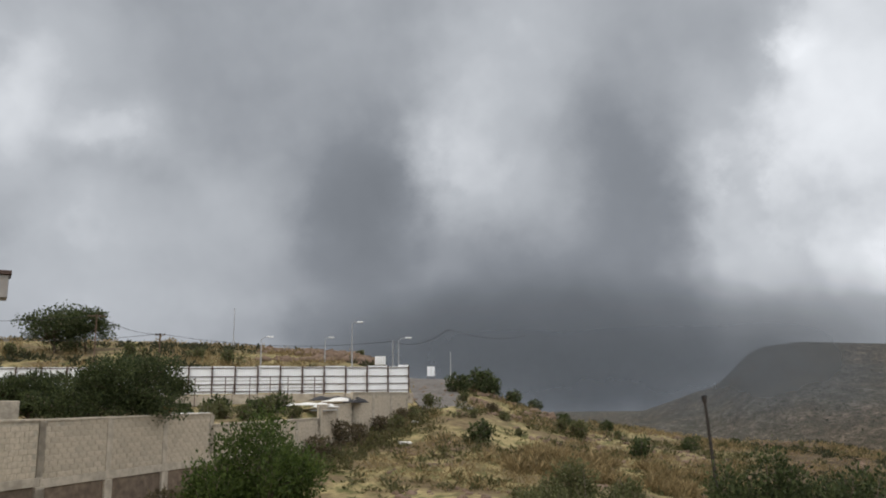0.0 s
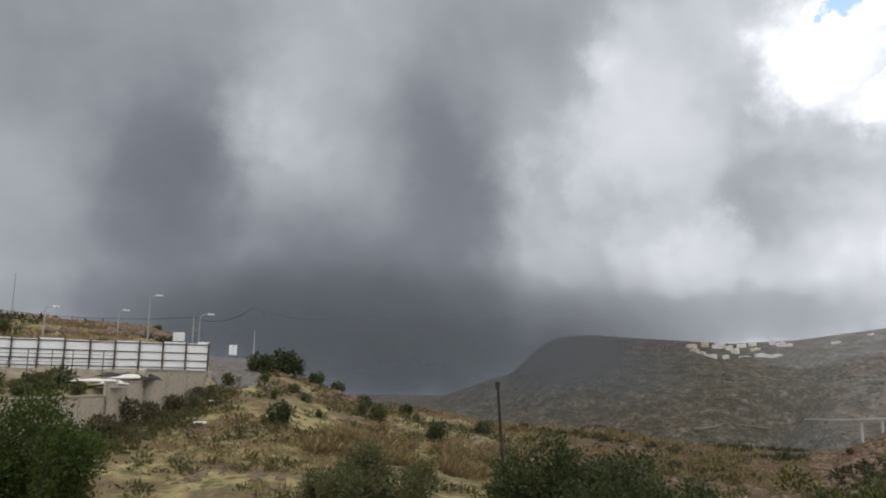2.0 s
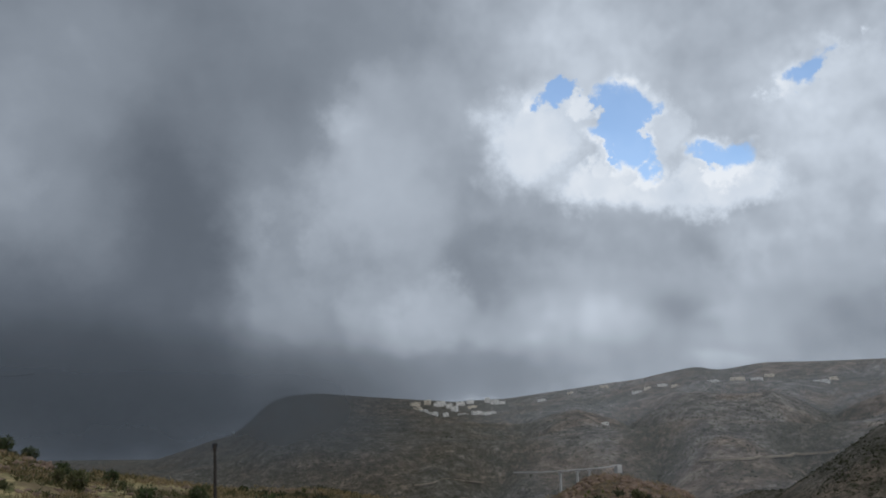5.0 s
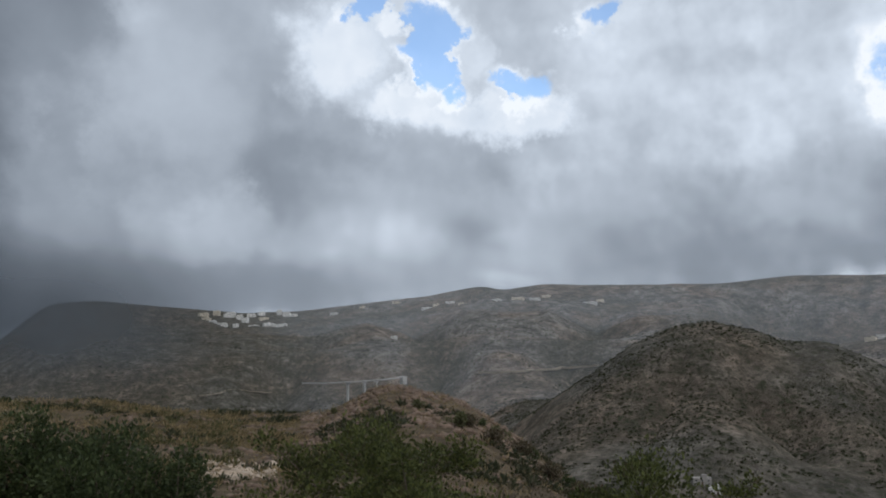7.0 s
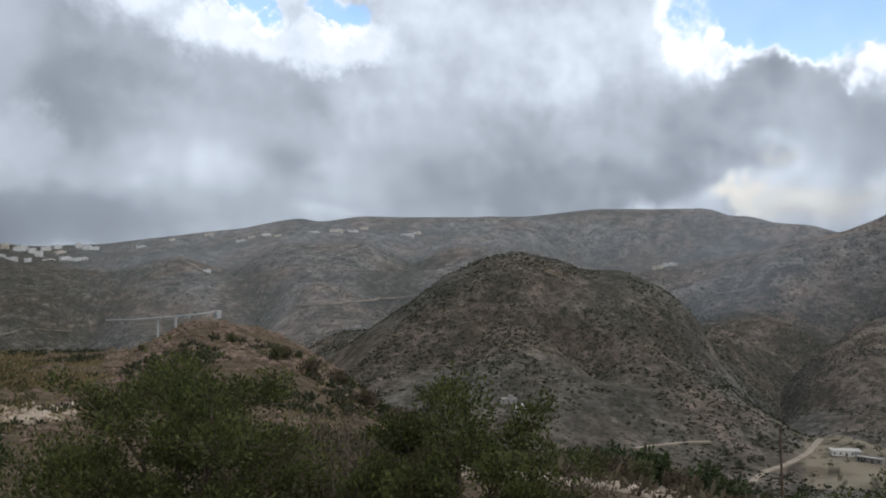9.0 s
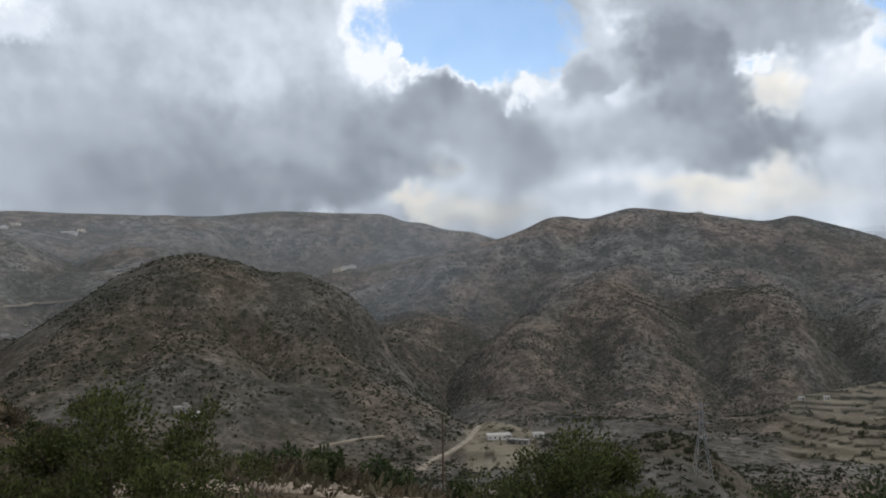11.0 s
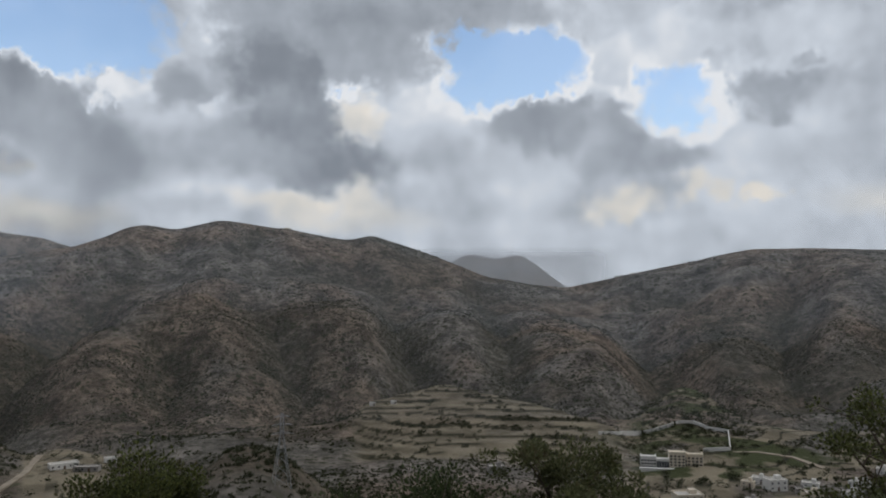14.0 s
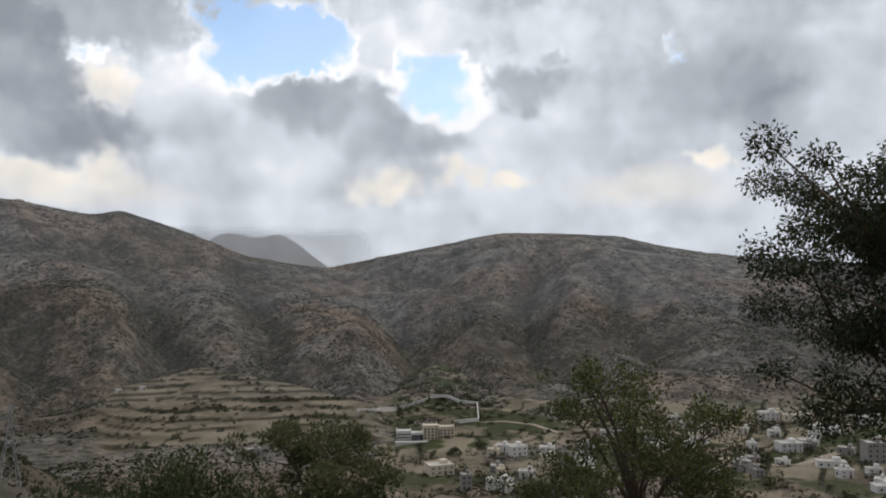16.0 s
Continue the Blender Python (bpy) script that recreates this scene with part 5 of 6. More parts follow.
# ---------------------------------------------------------------- the yard behind the wall
def draped_sheet(name, label, mat, az, r, z, w, d, h, seed, turn=0):
    bm = bmesh.new()
    nx, ny = 14, 8
    rows = []
    for j in range(ny + 1):
        row = []
        for i in range(nx + 1):
            u, v = i / nx - 0.5, j / ny - 0.5
            f = (1 - (2 * u) ** 4) * (1 - (2 * v) ** 4)
            q = h * f * (0.7 + 0.9 * noise.noise(Vector((u * 4 + seed, v * 4, seed)))) + 0.03
            row.append(bm.verts.new((u * w * (1 + 0.1 * noise.noise(Vector((v * 5, seed, 0)))), v * d, max(q, 0.02))))
        rows.append(row)
    for j in range(ny):
        for i in range(nx):
            bm.faces.new((rows[j][i], rows[j][i + 1], rows[j + 1][i + 1], rows[j + 1][i]))
    geo = bmesh.ops.extrude_face_region(bm, geom=bm.faces[:])
    for v in geo["geom"]:
        if isinstance(v, bmesh.types.BMVert):
            v.co.z -= 0.02
    bmesh.ops.recalc_face_normals(bm, faces=bm.faces[:])
    ob = mesh_object(name, bm, mat, smooth=True)
    p = at(az, r, z)
    ob.matrix_basis = pose(p.x, p.y, p.z, 0, 0, -az + turn)
    return tagged(ob, label, "tarpaulin")


draped_sheet("tarpaulin", "crumpled white tarpaulin lying over stacked material in the yard", TARP_W, -9.6, 56, -0.42, 2.8, 2.4, 0.2, 1, 8)
draped_sheet("tarpaulin", "white tarpaulin draped over a heap beside the wall", TARP_W, -7.1, 57.5, -0.20, 2.6, 2.2, 0.22, 2, -12)
draped_sheet("tarpaulin", "black plastic sheet spread over a heap in the yard", TARP_B, -7.9, 59.5, -0.12, 3.2, 2.0, 0.3, 3, 4)
draped_sheet("tarpaulin", "black plastic sheet hanging to the wall top", TARP_B, -6.2, 56.8, -0.30, 1.5, 1.6, 0.36, 4, 20)
draped_sheet("tarpaulin", "small white sheet fallen on the yard floor", TARP_W, -8.3, 53.6, -0.55, 1.6, 1.1, 0.25, 5, 30)


def slab_thing(name, label, category, mat, az, r, z, size, turn=0.0, tilt=0.0):
    w, d, h = size
    ob = mesh_object(name, boxes(((-w / 2, -d / 2, 0), (w / 2, d / 2, h)), width=min(size) * 0.12), mat)
    p = at(az, r, z)
    ob.matrix_basis = pose(p.x, p.y, p.z, tilt, 0, -az + turn)
    return tagged(ob, label, category)


slab_thing("water_trough", "long white rendered trough by the yard wall", "trough", TARP_W, -17.2, 44.5, -1.05, (2.0, 0.7, 0.42))
slab_thing("panel_scrap", "grey sheet panel lying inside the wall", "panel", STEEL, -8.35, 53.4, -0.75, (1.7, 1.1, 0.05), -60, 3)
slab_thing("foam_slab", "dirty white slab thrown away on the slope", "slab", TARP_W, -2.75, 55.3, -3.02, (0.85, 0.45, 0.12), 10, 4)
slab_thing("plastic_scrap", "small scrap of white plastic on the slope", "scrap", TARP_W, -2.0, 61.0, -1.85, (0.5, 0.35, 0.16), 40, 12)
slab_thing("plastic_scrap", "torn white bag caught among the grass", "scrap", TARP_W, -1.6, 62.0, -1.75, (0.35, 0.3, 0.14), 70, 20)


def drum(label, az, r, z):
    d = new("oil_drum")
    bm = bmesh.new()
    prof = ((0.29, 0), (0.30, 0.02), (0.285, 0.04), (0.285, 0.28), (0.30, 0.30), (0.285, 0.32), (0.285, 0.58), (0.30, 0.60), (0.285, 0.62), (0.285, 0.84), (0.30, 0.88))
    tube(bm, [(0, 0, h) for _, h in prof], [q for q, _ in prof], 18)
    part("barrel", bm, plain("rusty_orange_paint", (0.33, 0.13, 0.06), 0.3, 4, 0.7), d)
    part("lid", boxes(((-0.08, -0.03, 0.88), (0.08, 0.03, 0.91))), STEEL, d)
    tagged(d, label, "drum")
    p = at(az, r, z)
    d.matrix_basis = pose(p.x, p.y, p.z)


drum("rusty orange oil drum standing in the yard", -18.6, 45.5, -1.12)


# ---------------------------------------------------------------- white-roofed shelter below and the house corner beside it
def build_shelter():
    s = new("canvas_shelter")
    p = at(-21.9, 21.5, -2.66)
    s.matrix_basis = pose(p.x, p.y, p.z, 0, 0, 34)
    bm = bmesh.new()
    w, d, h = 2.3, 1.7, 0.42
    lo = [bm.verts.new(v) for v in ((-w, -d, 0), (w, -d, 0), (w, d, 0), (-w, d, 0))]
    mid = [bm.verts.new((x * 0.5, y * 0.5, h * 0.42)) for x, y in ((-w, -d), (w, -d), (w, d), (-w, d))]
    top = bm.verts.new((0, 0, h))
    for k in range(4):
        bm.faces.new((lo[k], lo[(k + 1) % 4], mid[(k + 1) % 4], mid[k]))
        bm.faces.new((mid[k], mid[(k + 1) % 4], top))
    part("roof", bm, TARP_W, s)
    part("valance", boxes(((-w, -d, -0.22), (w, -d + 0.02, -0.003)), ((-w, d - 0.02, -0.22), (w, d, -0.003)), ((-w, -d + 0.02, -0.22), (-w + 0.02, d - 0.02, -0.003)), ((w - 0.02, -d + 0.02, -0.22), (w, d - 0.02, -0.003))), TARP_W, s)
    for x in (-w + 0.06, w - 0.06):
        for y in (-d + 0.06, d - 0.06):
            q = s.matrix_basis @ Vector((x, y, 0))
            bm = bmesh.new()
            tube(bm, [(x, y, ground_z(q.x, q.y) - p.z - 0.2), (x, y, 0.0)], [0.03, 0.03], 6)
            part("leg", bm, STEEL, s)
    tagged(s, "white canvas shelter with a low peaked roof", "shelter")


build_shelter()


def build_corner_house():
    h = new("house")
    p = at(-32.2, 44, -1.6)
    h.matrix_basis = pose(p.x, p.y, p.z, 0, 0, 30)
    part("wall", boxes(((-2.3, -2.0, -1.5), (2.0, 2.0, 3.95)), width=0.03), WHITE_WALL, h)
    part("roof", boxes(((-2.45, -2.15, 3.95), (2.15, 2.15, 4.1)), width=0.03), ROOF, h)
    part("window", boxes(((0.5, -2.03, 1.6), (1.4, -1.98, 2.8)), width=0.01), GLASSY, h)
    part("balcony", boxes(((1.6, -2.6, 6.3), (2.7, -1.2, 7.35)), width=0.03), GREY_WALL, h)
    part("balcony_roof", boxes(((1.5, -2.7, 7.353), (2.8, -1.1, 7.55)), width=0.02), RUST, h)
    bm = bmesh.new()
    tube(bm, [(2.3, -2.2, -1.5), (2.3, -2.2, 6.3)], [0.05, 0.05], 6)
    part("post", bm, RUST, h)
    tagged(h, "white rendered house with a small grey roof turret", "house")


build_corner_house()
raised = slab_thing("raised_block_wall", "raised grey block wall end above the yard", "wall", MORTAR, -29.3, 34.5, -0.66, (3.0, 0.22, 0.74), 40)
tagged(raised, kind="structure")


# ---------------------------------------------------------------- trees and bushes near the eye
def top_height(az, r, angle):
    """Height of a plant at this place whose top is seen at that angle."""
    p = at(az, r)
    return r * math.tan(radians(angle)) - ground_z(p.x, p.y)


def near_tree(name, label, az, r, top, spread, mat, seed, count, leaf, **more):
    return set_down(tree(name, label, "tree", top_height(az, r, top), spread, mat, seed, count, leaf, **more), az, r)


def near_bush(label, az, r, top, spread, mat, seed, count, leaf, **more):
    return set_down(bush("bush", label, top_height(az, r, top) * 1.08, spread * 1.1, mat, seed, count, leaf, **more), az, r)


near_bush("dense bright green leafy bush in front of the block wall", -12.6, 30, -0.7, 4.4, LEAF_GREEN, 1, 30000, (0.125, 0.036), n_clumps=30, stems=14)
near_bush("lower bright green side of the leafy bush", -15.0, 29.5, -3.4, 2.6, LEAF_GREEN, 2, 13000, (0.125, 0.036), n_clumps=16)
near_tree("tree", "dark green tree leaning over the block wall from the yard", -21.6, 40, 3.2, 4.9, LEAF_DARK, 3, 30000, (0.115, 0.036), trunk_share=0.03, clump=0.30, n_limbs=13)
near_tree("tree", "dark green tree beside the house behind the wall", -26.9, 43, 1.7, 3.6, LEAF_DARK, 4, 14000, (0.125, 0.036), trunk_share=0.08, clump=0.27, n_limbs=10)
hill_tree = near_tree("tree", "dark flat-crowned tree on the bare hilltop", -25.9, 104, 6.2, 6.2, LEAF_DARK, 5, 8000, (0.27, 0.07), trunk_share=0.08, clump=0.28, n_limbs=14, flat=1.0)
near_tree("tree", "dark open tree with a forked trunk on the hilltop", -24.1, 106, 6.1, 5.0, LEAF_DARK, 6, 6000, (0.27, 0.07), trunk_share=0.25, clump=0.27, n_limbs=10, flat=0.8)
near_bush("grey-green olive bush with pale leaves in the field", 9.6, 31, -4.45, 4.0, LEAF_OLIVE, 7, 18000, (0.125, 0.036), n_clumps=26, stems=16)
near_bush("low grey-green bush spreading beside the olive bush", 6.6, 33, -5.6, 2.6, LEAF_OLIVE, 8, 7000, (0.125, 0.036), n_clumps=14)
near_bush("dark olive bush growing round the foot of the pole", 20.6, 27, -3.1, 3.3, LEAF_DARK, 9, 24000, (0.125, 0.036), n_clumps=26, stems=16)
near_bush("broad olive-green bush in the dry field", 25.6, 26, -3.7, 4.0, LEAF_DARK, 10, 24000, (0.125, 0.036), n_clumps=24, stems=14)
near_bush("low dark end of the broad bush", 30.2, 25, -5.9, 2.4, LEAF_DARK, 11, 10000, (0.125, 0.036), n_clumps=14)
near_tree("juniper_tree", "dense dark juniper with ragged feathery top", 43.2, 13, -3.7, 3.6, LEAF_JUNIPER, 12, 49010, (0.060, 0.019), trunk_share=0.08, clump=0.22, n_limbs=17, up=0.5)
near_bush("dark juniper bush crowding beside the taller one", 37.2, 13.5, -8.2, 2.8, LEAF_JUNIPER, 13, 26390, (0.060, 0.019), n_clumps=24, up=0.5)
near_bush("dark juniper bush sloping down beside the tree", 49.4, 13.2, -8.8, 2.4, LEAF_JUNIPER, 14, 20735, (0.060, 0.019), n_clumps=20, up=0.5)
near_bush("half-bare brown shrub with thin grey twigs", 54.4, 13, -9.0, 2.3, LEAF_DRY, 15, 3200, (0.09, 0.018), n_clumps=18, stems=34, up=0.5)
near_tree("juniper_tree", "dark juniper with a pointed leafy top", 61.8, 12.5, -5.7, 2.9, LEAF_JUNIPER, 16, 37700, (0.060, 0.019), trunk_share=0.08, clump=0.22, n_limbs=15, up=0.5)
near_bush("dark juniper bush on the falling ground", 66.4, 12.8, -10.4, 2.2, LEAF_JUNIPER, 17, 16965, (0.060, 0.019), n_clumps=18, up=0.5)
near_bush("dark juniper bush below the pointed tree", 57.6, 12.2, -11.5, 1.8, LEAF_JUNIPER, 18, 13195, (0.060, 0.019), n_clumps=16, up=0.5)
near_tree("juniper_tree", "dark juniper rising before the valley", 92.9, 14, -9.2, 2.6, LEAF_JUNIPER, 19, 28275, (0.060, 0.019), trunk_share=0.08, clump=0.22, n_limbs=13, up=0.5)
near_bush("dark juniper bush at the edge of the drop", 88.2, 13.6, -11.6, 2.2, LEAF_JUNIPER, 20, 15080, (0.060, 0.019), n_clumps=18, up=0.5)
near_bush("dark low bush at the edge of the drop", 98.2, 13.6, -13.2, 2.2, LEAF_JUNIPER, 21, 11310, (0.060, 0.019), n_clumps=16, up=0.5)
near_bush("dark feathery bush before the terraced fields", 109.2, 14, -11.6, 2.5, LEAF_DARK, 22, 20000, (0.07, 0.019), n_clumps=20, up=0.6)
near_bush("dark feathery bush with thin upright shoots", 113.2, 14.6, -11.4, 2.4, LEAF_DARK, 23, 19000, (0.07, 0.019), n_clumps=18, up=0.7)
near_bush("low dark bush between taller ones", 104.6, 13.4, -12.8, 2.4, LEAF_DARK, 24, 14000, (0.07, 0.019), n_clumps=14, up=0.6)
near_bush("low dark bush above the valley houses", 117.6, 13.4, -11.8, 2.3, LEAF_DARK, 25, 15000, (0.07, 0.019), n_clumps=16, up=0.6)
near_tree("olive_tree", "small olive tree with pale glinting leaves", 121.6, 15, -9.4, 2.5, LEAF_OLIVE, 26, 17000, (0.075, 0.022), trunk_share=0.10, clump=0.2, n_limbs=13, up=0.4)
near_bush("dark low bush under the olive tree", 126.4, 14.0, -12.8, 2.1, LEAF_DARK, 27, 12000, (0.07, 0.019), n_clumps=14, up=0.6)
near_tree("juniper_tree", "open olive-brown juniper with gaps in its crown", 142.8, 16, -5.2, 3.5, LEAF_JUNIPER, 28, 23562, (0.060, 0.019), trunk_share=0.10, clump=0.185, n_limbs=19, up=0.35)
near_bush("open juniper growth low on the slope", 138.4, 15.6, -10.6, 2.0, LEAF_JUNIPER, 29, 7917, (0.060, 0.019), n_clumps=14, up=0.5)
near_bush("thin juniper growth low on the slope", 147.6, 15.8, -11.8, 2.0, LEAF_JUNIPER, 30, 6786, (0.060, 0.019), n_clumps=14, up=0.5)
near_tree("juniper_tree", "tall dark juniper with drooping feathery boughs", 162.8, 11.2, 7.2, 4.3, LEAF_SHADED, 31, 110000, (0.05, 0.012), trunk_share=0.54, clump=0.17, n_limbs=24, up=-0.25, outward=0.5)

for az, r, top, spread, seed in ((51.6, 17, -9.2, 2.6, 61), (56.0, 18, -8.8, 2.8, 62), (58.6, 17, -9.8, 2.2, 63), (53.6, 21, -8.0, 2.8, 64), (69.8, 17, -12.0, 2.4, 65), (47.6, 19, -6.6, 2.6, 66)):
    near_bush("half-bare grey-brown shrub among the junipers", az, r, top, spread, LEAF_DRY, seed, 3800, (0.09, 0.02), n_clumps=18, stems=30, up=0.5)

# middle distance: a few kinds of bush, set out again and again
dark_bush = set_down(bush("bush", "round dark green bush on the dry slope", 1.6, 2.0, LEAF_DARK, 41, 900, (0.22, 0.06), "bushes on the dry slope", n_clumps=12), 2.6, 77.5, 0, 1.55)
olive_bush = set_down(bush("bush", "grey-olive bush on the dry slope", 1.3, 1.9, LEAF_OLIVE, 42, 800, (0.20, 0.05), "bushes on the dry slope", n_clumps=12), 9.3, 66, 0, 1.2)
dry_bush = set_down(bush("bush", "dry brown bush at the foot of the wall", 1.5, 1.8, LEAF_DRY, 43, 800, (0.18, 0.04), "bushes along the wall foot", n_clumps=12, stems=16), -7.5, 54.4, 0, 1.5)
for az, r, size in ((3.4, 79, 1.2), (0.9, 76, 1.15), (2.5, 55, 0.95), (13.4, 61, 1.05), (4.9, 79, 0.9), (6.4, 79, 0.7), (11.2, 75, 0.65), (16.6, 72, 0.75),
                    (8.4, 72, 0.85), (19.5, 82, 0.5), (50.6, 72, 0.5), (54.0, 68, 0.7), (72.5, 52, 1.5), (75.4, 50, 1.7), (78.6, 52, 1.4),
                    (80.4, 46, 1.2), (69.6, 58, 1.3), (56.6, 62, 0.8), (84.8, 44, 1.1), (71.0, 46, 0.7)):
    again(dark_bush, az, r, az * 37, size)
for az, r, size in ((-0.8, 69, 0.9), (1.8, 62, 0.6), (4.4, 65, 0.7), (7.9, 67, 0.85), (14.9, 56, 0.55), (12.2, 71, 0.7), (5.4, 60, 0.5), (-1.8, 63, 0.8), (-3.4, 60, 0.9),
                    (1.2, 71, 0.7), (17.2, 79, 0.6), (23.5, 85, 0.4), (48.6, 62, 1.0), (46.2, 70, 0.7), (52.0, 70, 1.1), (40.2, 82, 0.5), (63.4, 48, 1.4), (68.0, 44, 1.2), (74.0, 44, 1.3),
                    (-14.6, 96, 1.5), (-17.2, 98, 1.3), (-6.0, 112, 0.9), (-21.0, 99, 1.4), (-28.0, 100, 1.4)):
    again(olive_bush, az, r, az * 53, size)
for az, r, size in ((-6.0, 56.6, 1.0), (-8.9, 50.5, 1.25), (-4.6, 59.6, 0.9), (-3.0, 62.6, 0.8), (-18.6, 37.4, 1.3), (-27.2, 32.4, 1.0), (-10.4, 46.5, 1.1), (3.4, 68, 0.7),
                    (49.6, 66, 1.0), (51.4, 60, 1.1), (53.4, 64, 1.2), (55.2, 58, 1.2), (57.6, 52, 1.4), (66.6, 46, 0.9), (72.8, 40, 1.1), (76.6, 42, 1.0)):
    again(dry_bush, az, r, az * 71, size)
for az, r, size in ((-16.0, 47.5, 0.85), (-13.6, 49.0, 0.75), (-11.8, 50.5, 0.6), (-24.0, 44.0, 1.0), (-14.8, 50.5, 1.0), (-12.6, 54.0, 1.1), (-10.6, 53.0, 0.8)):
    again(olive_bush, az, r, az * 53, size, label="grey-olive bush growing in the walled yard")


for az, r, size in ((-15.6, 52.5, 0.9), (-13.2, 52.0, 0.8), (-11.4, 55.5, 0.9), (-17.6, 47.0, 0.7), (-10.0, 50.8, 0.6)):
    again(dark_bush, az, r, az * 41, size, label="dark green bush growing in the walled yard")


# ---------------------------------------------------------------- grass, scrub and stones that nobody could count
def scattered(name, label, places, blades, length, width, mat, seed, spread, flatten=1.0, kind_word="scrub"):
    """One object of many small tufts of pointed blades."""
    rng = np.random.default_rng(seed)
    places = np.asarray(places)
    n = len(places) * blades
    base = np.repeat(places[:, :3], blades, 0)
    size = np.repeat(places[:, 3], blades)[:, None]
    way = rng.normal(size=(n, 3))
    way[:, 2] = np.abs(way[:, 2]) + 0.35
    way /= np.linalg.norm(way, axis=1)[:, None]
    pos = base + way * size * spread * rng.random((n, 1)) * (1, 1, flatten)
    side = np.cross(way, rng.normal(size=(n, 3)))
    side /= np.linalg.norm(side, axis=1)[:, None] + 1e-6
    L, Wd = length * size * (0.6 + 0.8 * rng.random((n, 1))), width * size * (0.7 + 0.6 * rng.random((n, 1)))
    verts = np.stack([pos - side * Wd * 0.5, pos + way * L * 0.55 - side * Wd * 0.8, pos + way * L, pos + way * L * 0.5 + side * Wd * 0.8], 1)
    return tagged(new(name, quads_mesh(name, verts, np.arange(n * 4).reshape(-1, 4), mat)), label, kind_word, kind="stuff")


def strew(n, az0, az1, r0, r1, size, seed, keep=None):
    rng = np.random.default_rng(seed)
    out = []
    while len(out) < n:
        az, r = rng.uniform(az0, az1), math.sqrt(rng.uniform(r0 * r0, r1 * r1))
        p = at(az, r)
        if keep and not keep(az, r, p):
            continue
        out.append((p.x, p.y, ground_z(p.x, p.y) - 0.02, size * rng.uniform(0.55, 1.5)))
    return out


def patchy(scale, level, seed):
    return lambda az, r, p: noise.fractal(Vector((p.x / scale, p.y / scale, seed)), 1.0, 2.0, 3) > level


def in_field(az, r, p):
    return not (az < -2.2 and (p.x + 14.9) * -0.948 + (p.y - 30.6) * 0.319 > -0.4) and abs(az + 0.6) > 1.6 * (r > 64) - 0.1


scattered("dry_grass", "straw-coloured dry grass on the slope", strew(5200, -6, 38, 37, 88, 0.30, 51, lambda a, r, p: in_field(a, r, p) and patchy(7, 0.02, 2)(a, r, p)), 7, 1.0, 0.10, STRAW, 61, 0.7, kind_word="grass")
scattered("golden_grass", "tall golden grass in a strip across the field", strew(1700, 2.5, 19, 47, 60, 0.52, 52, lambda a, r, p: abs(r - 52 - 0.25 * (a - 8)) < 3.4 and patchy(5, -0.12, 5)(a, r, p)), 8, 1.0, 0.08, STRAW, 62, 0.5, kind_word="grass")
scattered("green_tufts", "low olive-green tufts dotted over the field", strew(2600, -7, 34, 36, 84, 0.34, 53, lambda a, r, p: in_field(a, r, p) and patchy(6, 0.0, 9)(a, r, p)), 9, 0.8, 0.16, TUFT, 63, 0.9, 0.6, kind_word="grass")
scattered("hill_grass", "dry grass and low scrub on the bare hilltop", strew(1900, -33, -4, 82, 128, 0.42, 54, patchy(12, 0.0, 4)), 7, 1.0, 0.14, STRAW, 64, 0.9, kind_word="grass")
scattered("hill_scrub", "dark low scrub on the bare hilltop", strew(300, -33, -3, 80, 126, 0.7, 55, patchy(14, 0.16, 7)), 26, 0.6, 0.16, SCRUB, 65, 1.0, 0.7)
scattered("slope_scrub", "small dark scrub on the stony reddish hill", strew(420, 20, 38, 34, 98, 0.36, 156, patchy(9, 0.1, 3)) + strew(900, 39, 64, 34, 76, 0.36, 56, patchy(9, 0.0, 3)), 18, 0.7, 0.2, SCRUB, 66, 1.0, 0.7)
scattered("slope_grass", "sparse straw grass on the stony reddish hill", strew(3000, 20, 64, 34, 96, 0.28, 57), 6, 1.0, 0.10, STRAW, 67, 0.8, kind_word="grass")
scattered("edge_scrub", "dry scrub where the ground falls to the valley", strew(900, 60, 92, 30, 95, 0.7, 58), 20, 0.6, 0.16, LEAF_DRY, 68, 1.0, 0.7)


def along_wall(n, u0, u1, out0, out1, size, seed):
    rng = np.random.default_rng(seed)
    out = []
    for u, v, k in zip(rng.uniform(u0, u1, n), rng.uniform(out0, out1, n), rng.uniform(0.5, 1.5, n)):
        p = WALL_A + WALL_DIR * u + WALL_FACE * v
        out.append((p.x, p.y, ground_z(p.x, p.y) - 0.03, size * k))
    return out


scattered("wall_foot_scrub", "olive-brown scrub along the foot of the block wall", along_wall(260, 13, 38, 0.4, 3.2, 0.55, 141), 26, 0.36, 0.11, TUFT, 142, 1.0, 0.8)
scattered("wall_foot_thorn", "dry brown thorn scrub against the block wall", along_wall(150, -8, 38, 0.3, 2.2, 0.55, 143), 24, 0.36, 0.09, LEAF_DRY, 144, 1.0, 0.9)


def hill_keep(az, r, p):
    i = int(np.clip(np.searchsorted(AZ, az) - 1, 0, len(AZ) - 2))
    j = int(np.clip(np.searchsorted(RR, r) - 1, 0, len(RR) - 2))
    return FARM[i, j] < 0.3 and noise.fractal(Vector((p.x / 70, p.y / 70, 1.5)), 1.0, 2.0, 4) > -0.12


scattered("mountain_scrub", "dark thorn scrub dotted over the near mountainsides", strew(42000, 50, 160, 410, 1200, 0.95, 71, hill_keep), 5, 1.0, 0.75, SCRUB, 72, 0.7, 0.6)
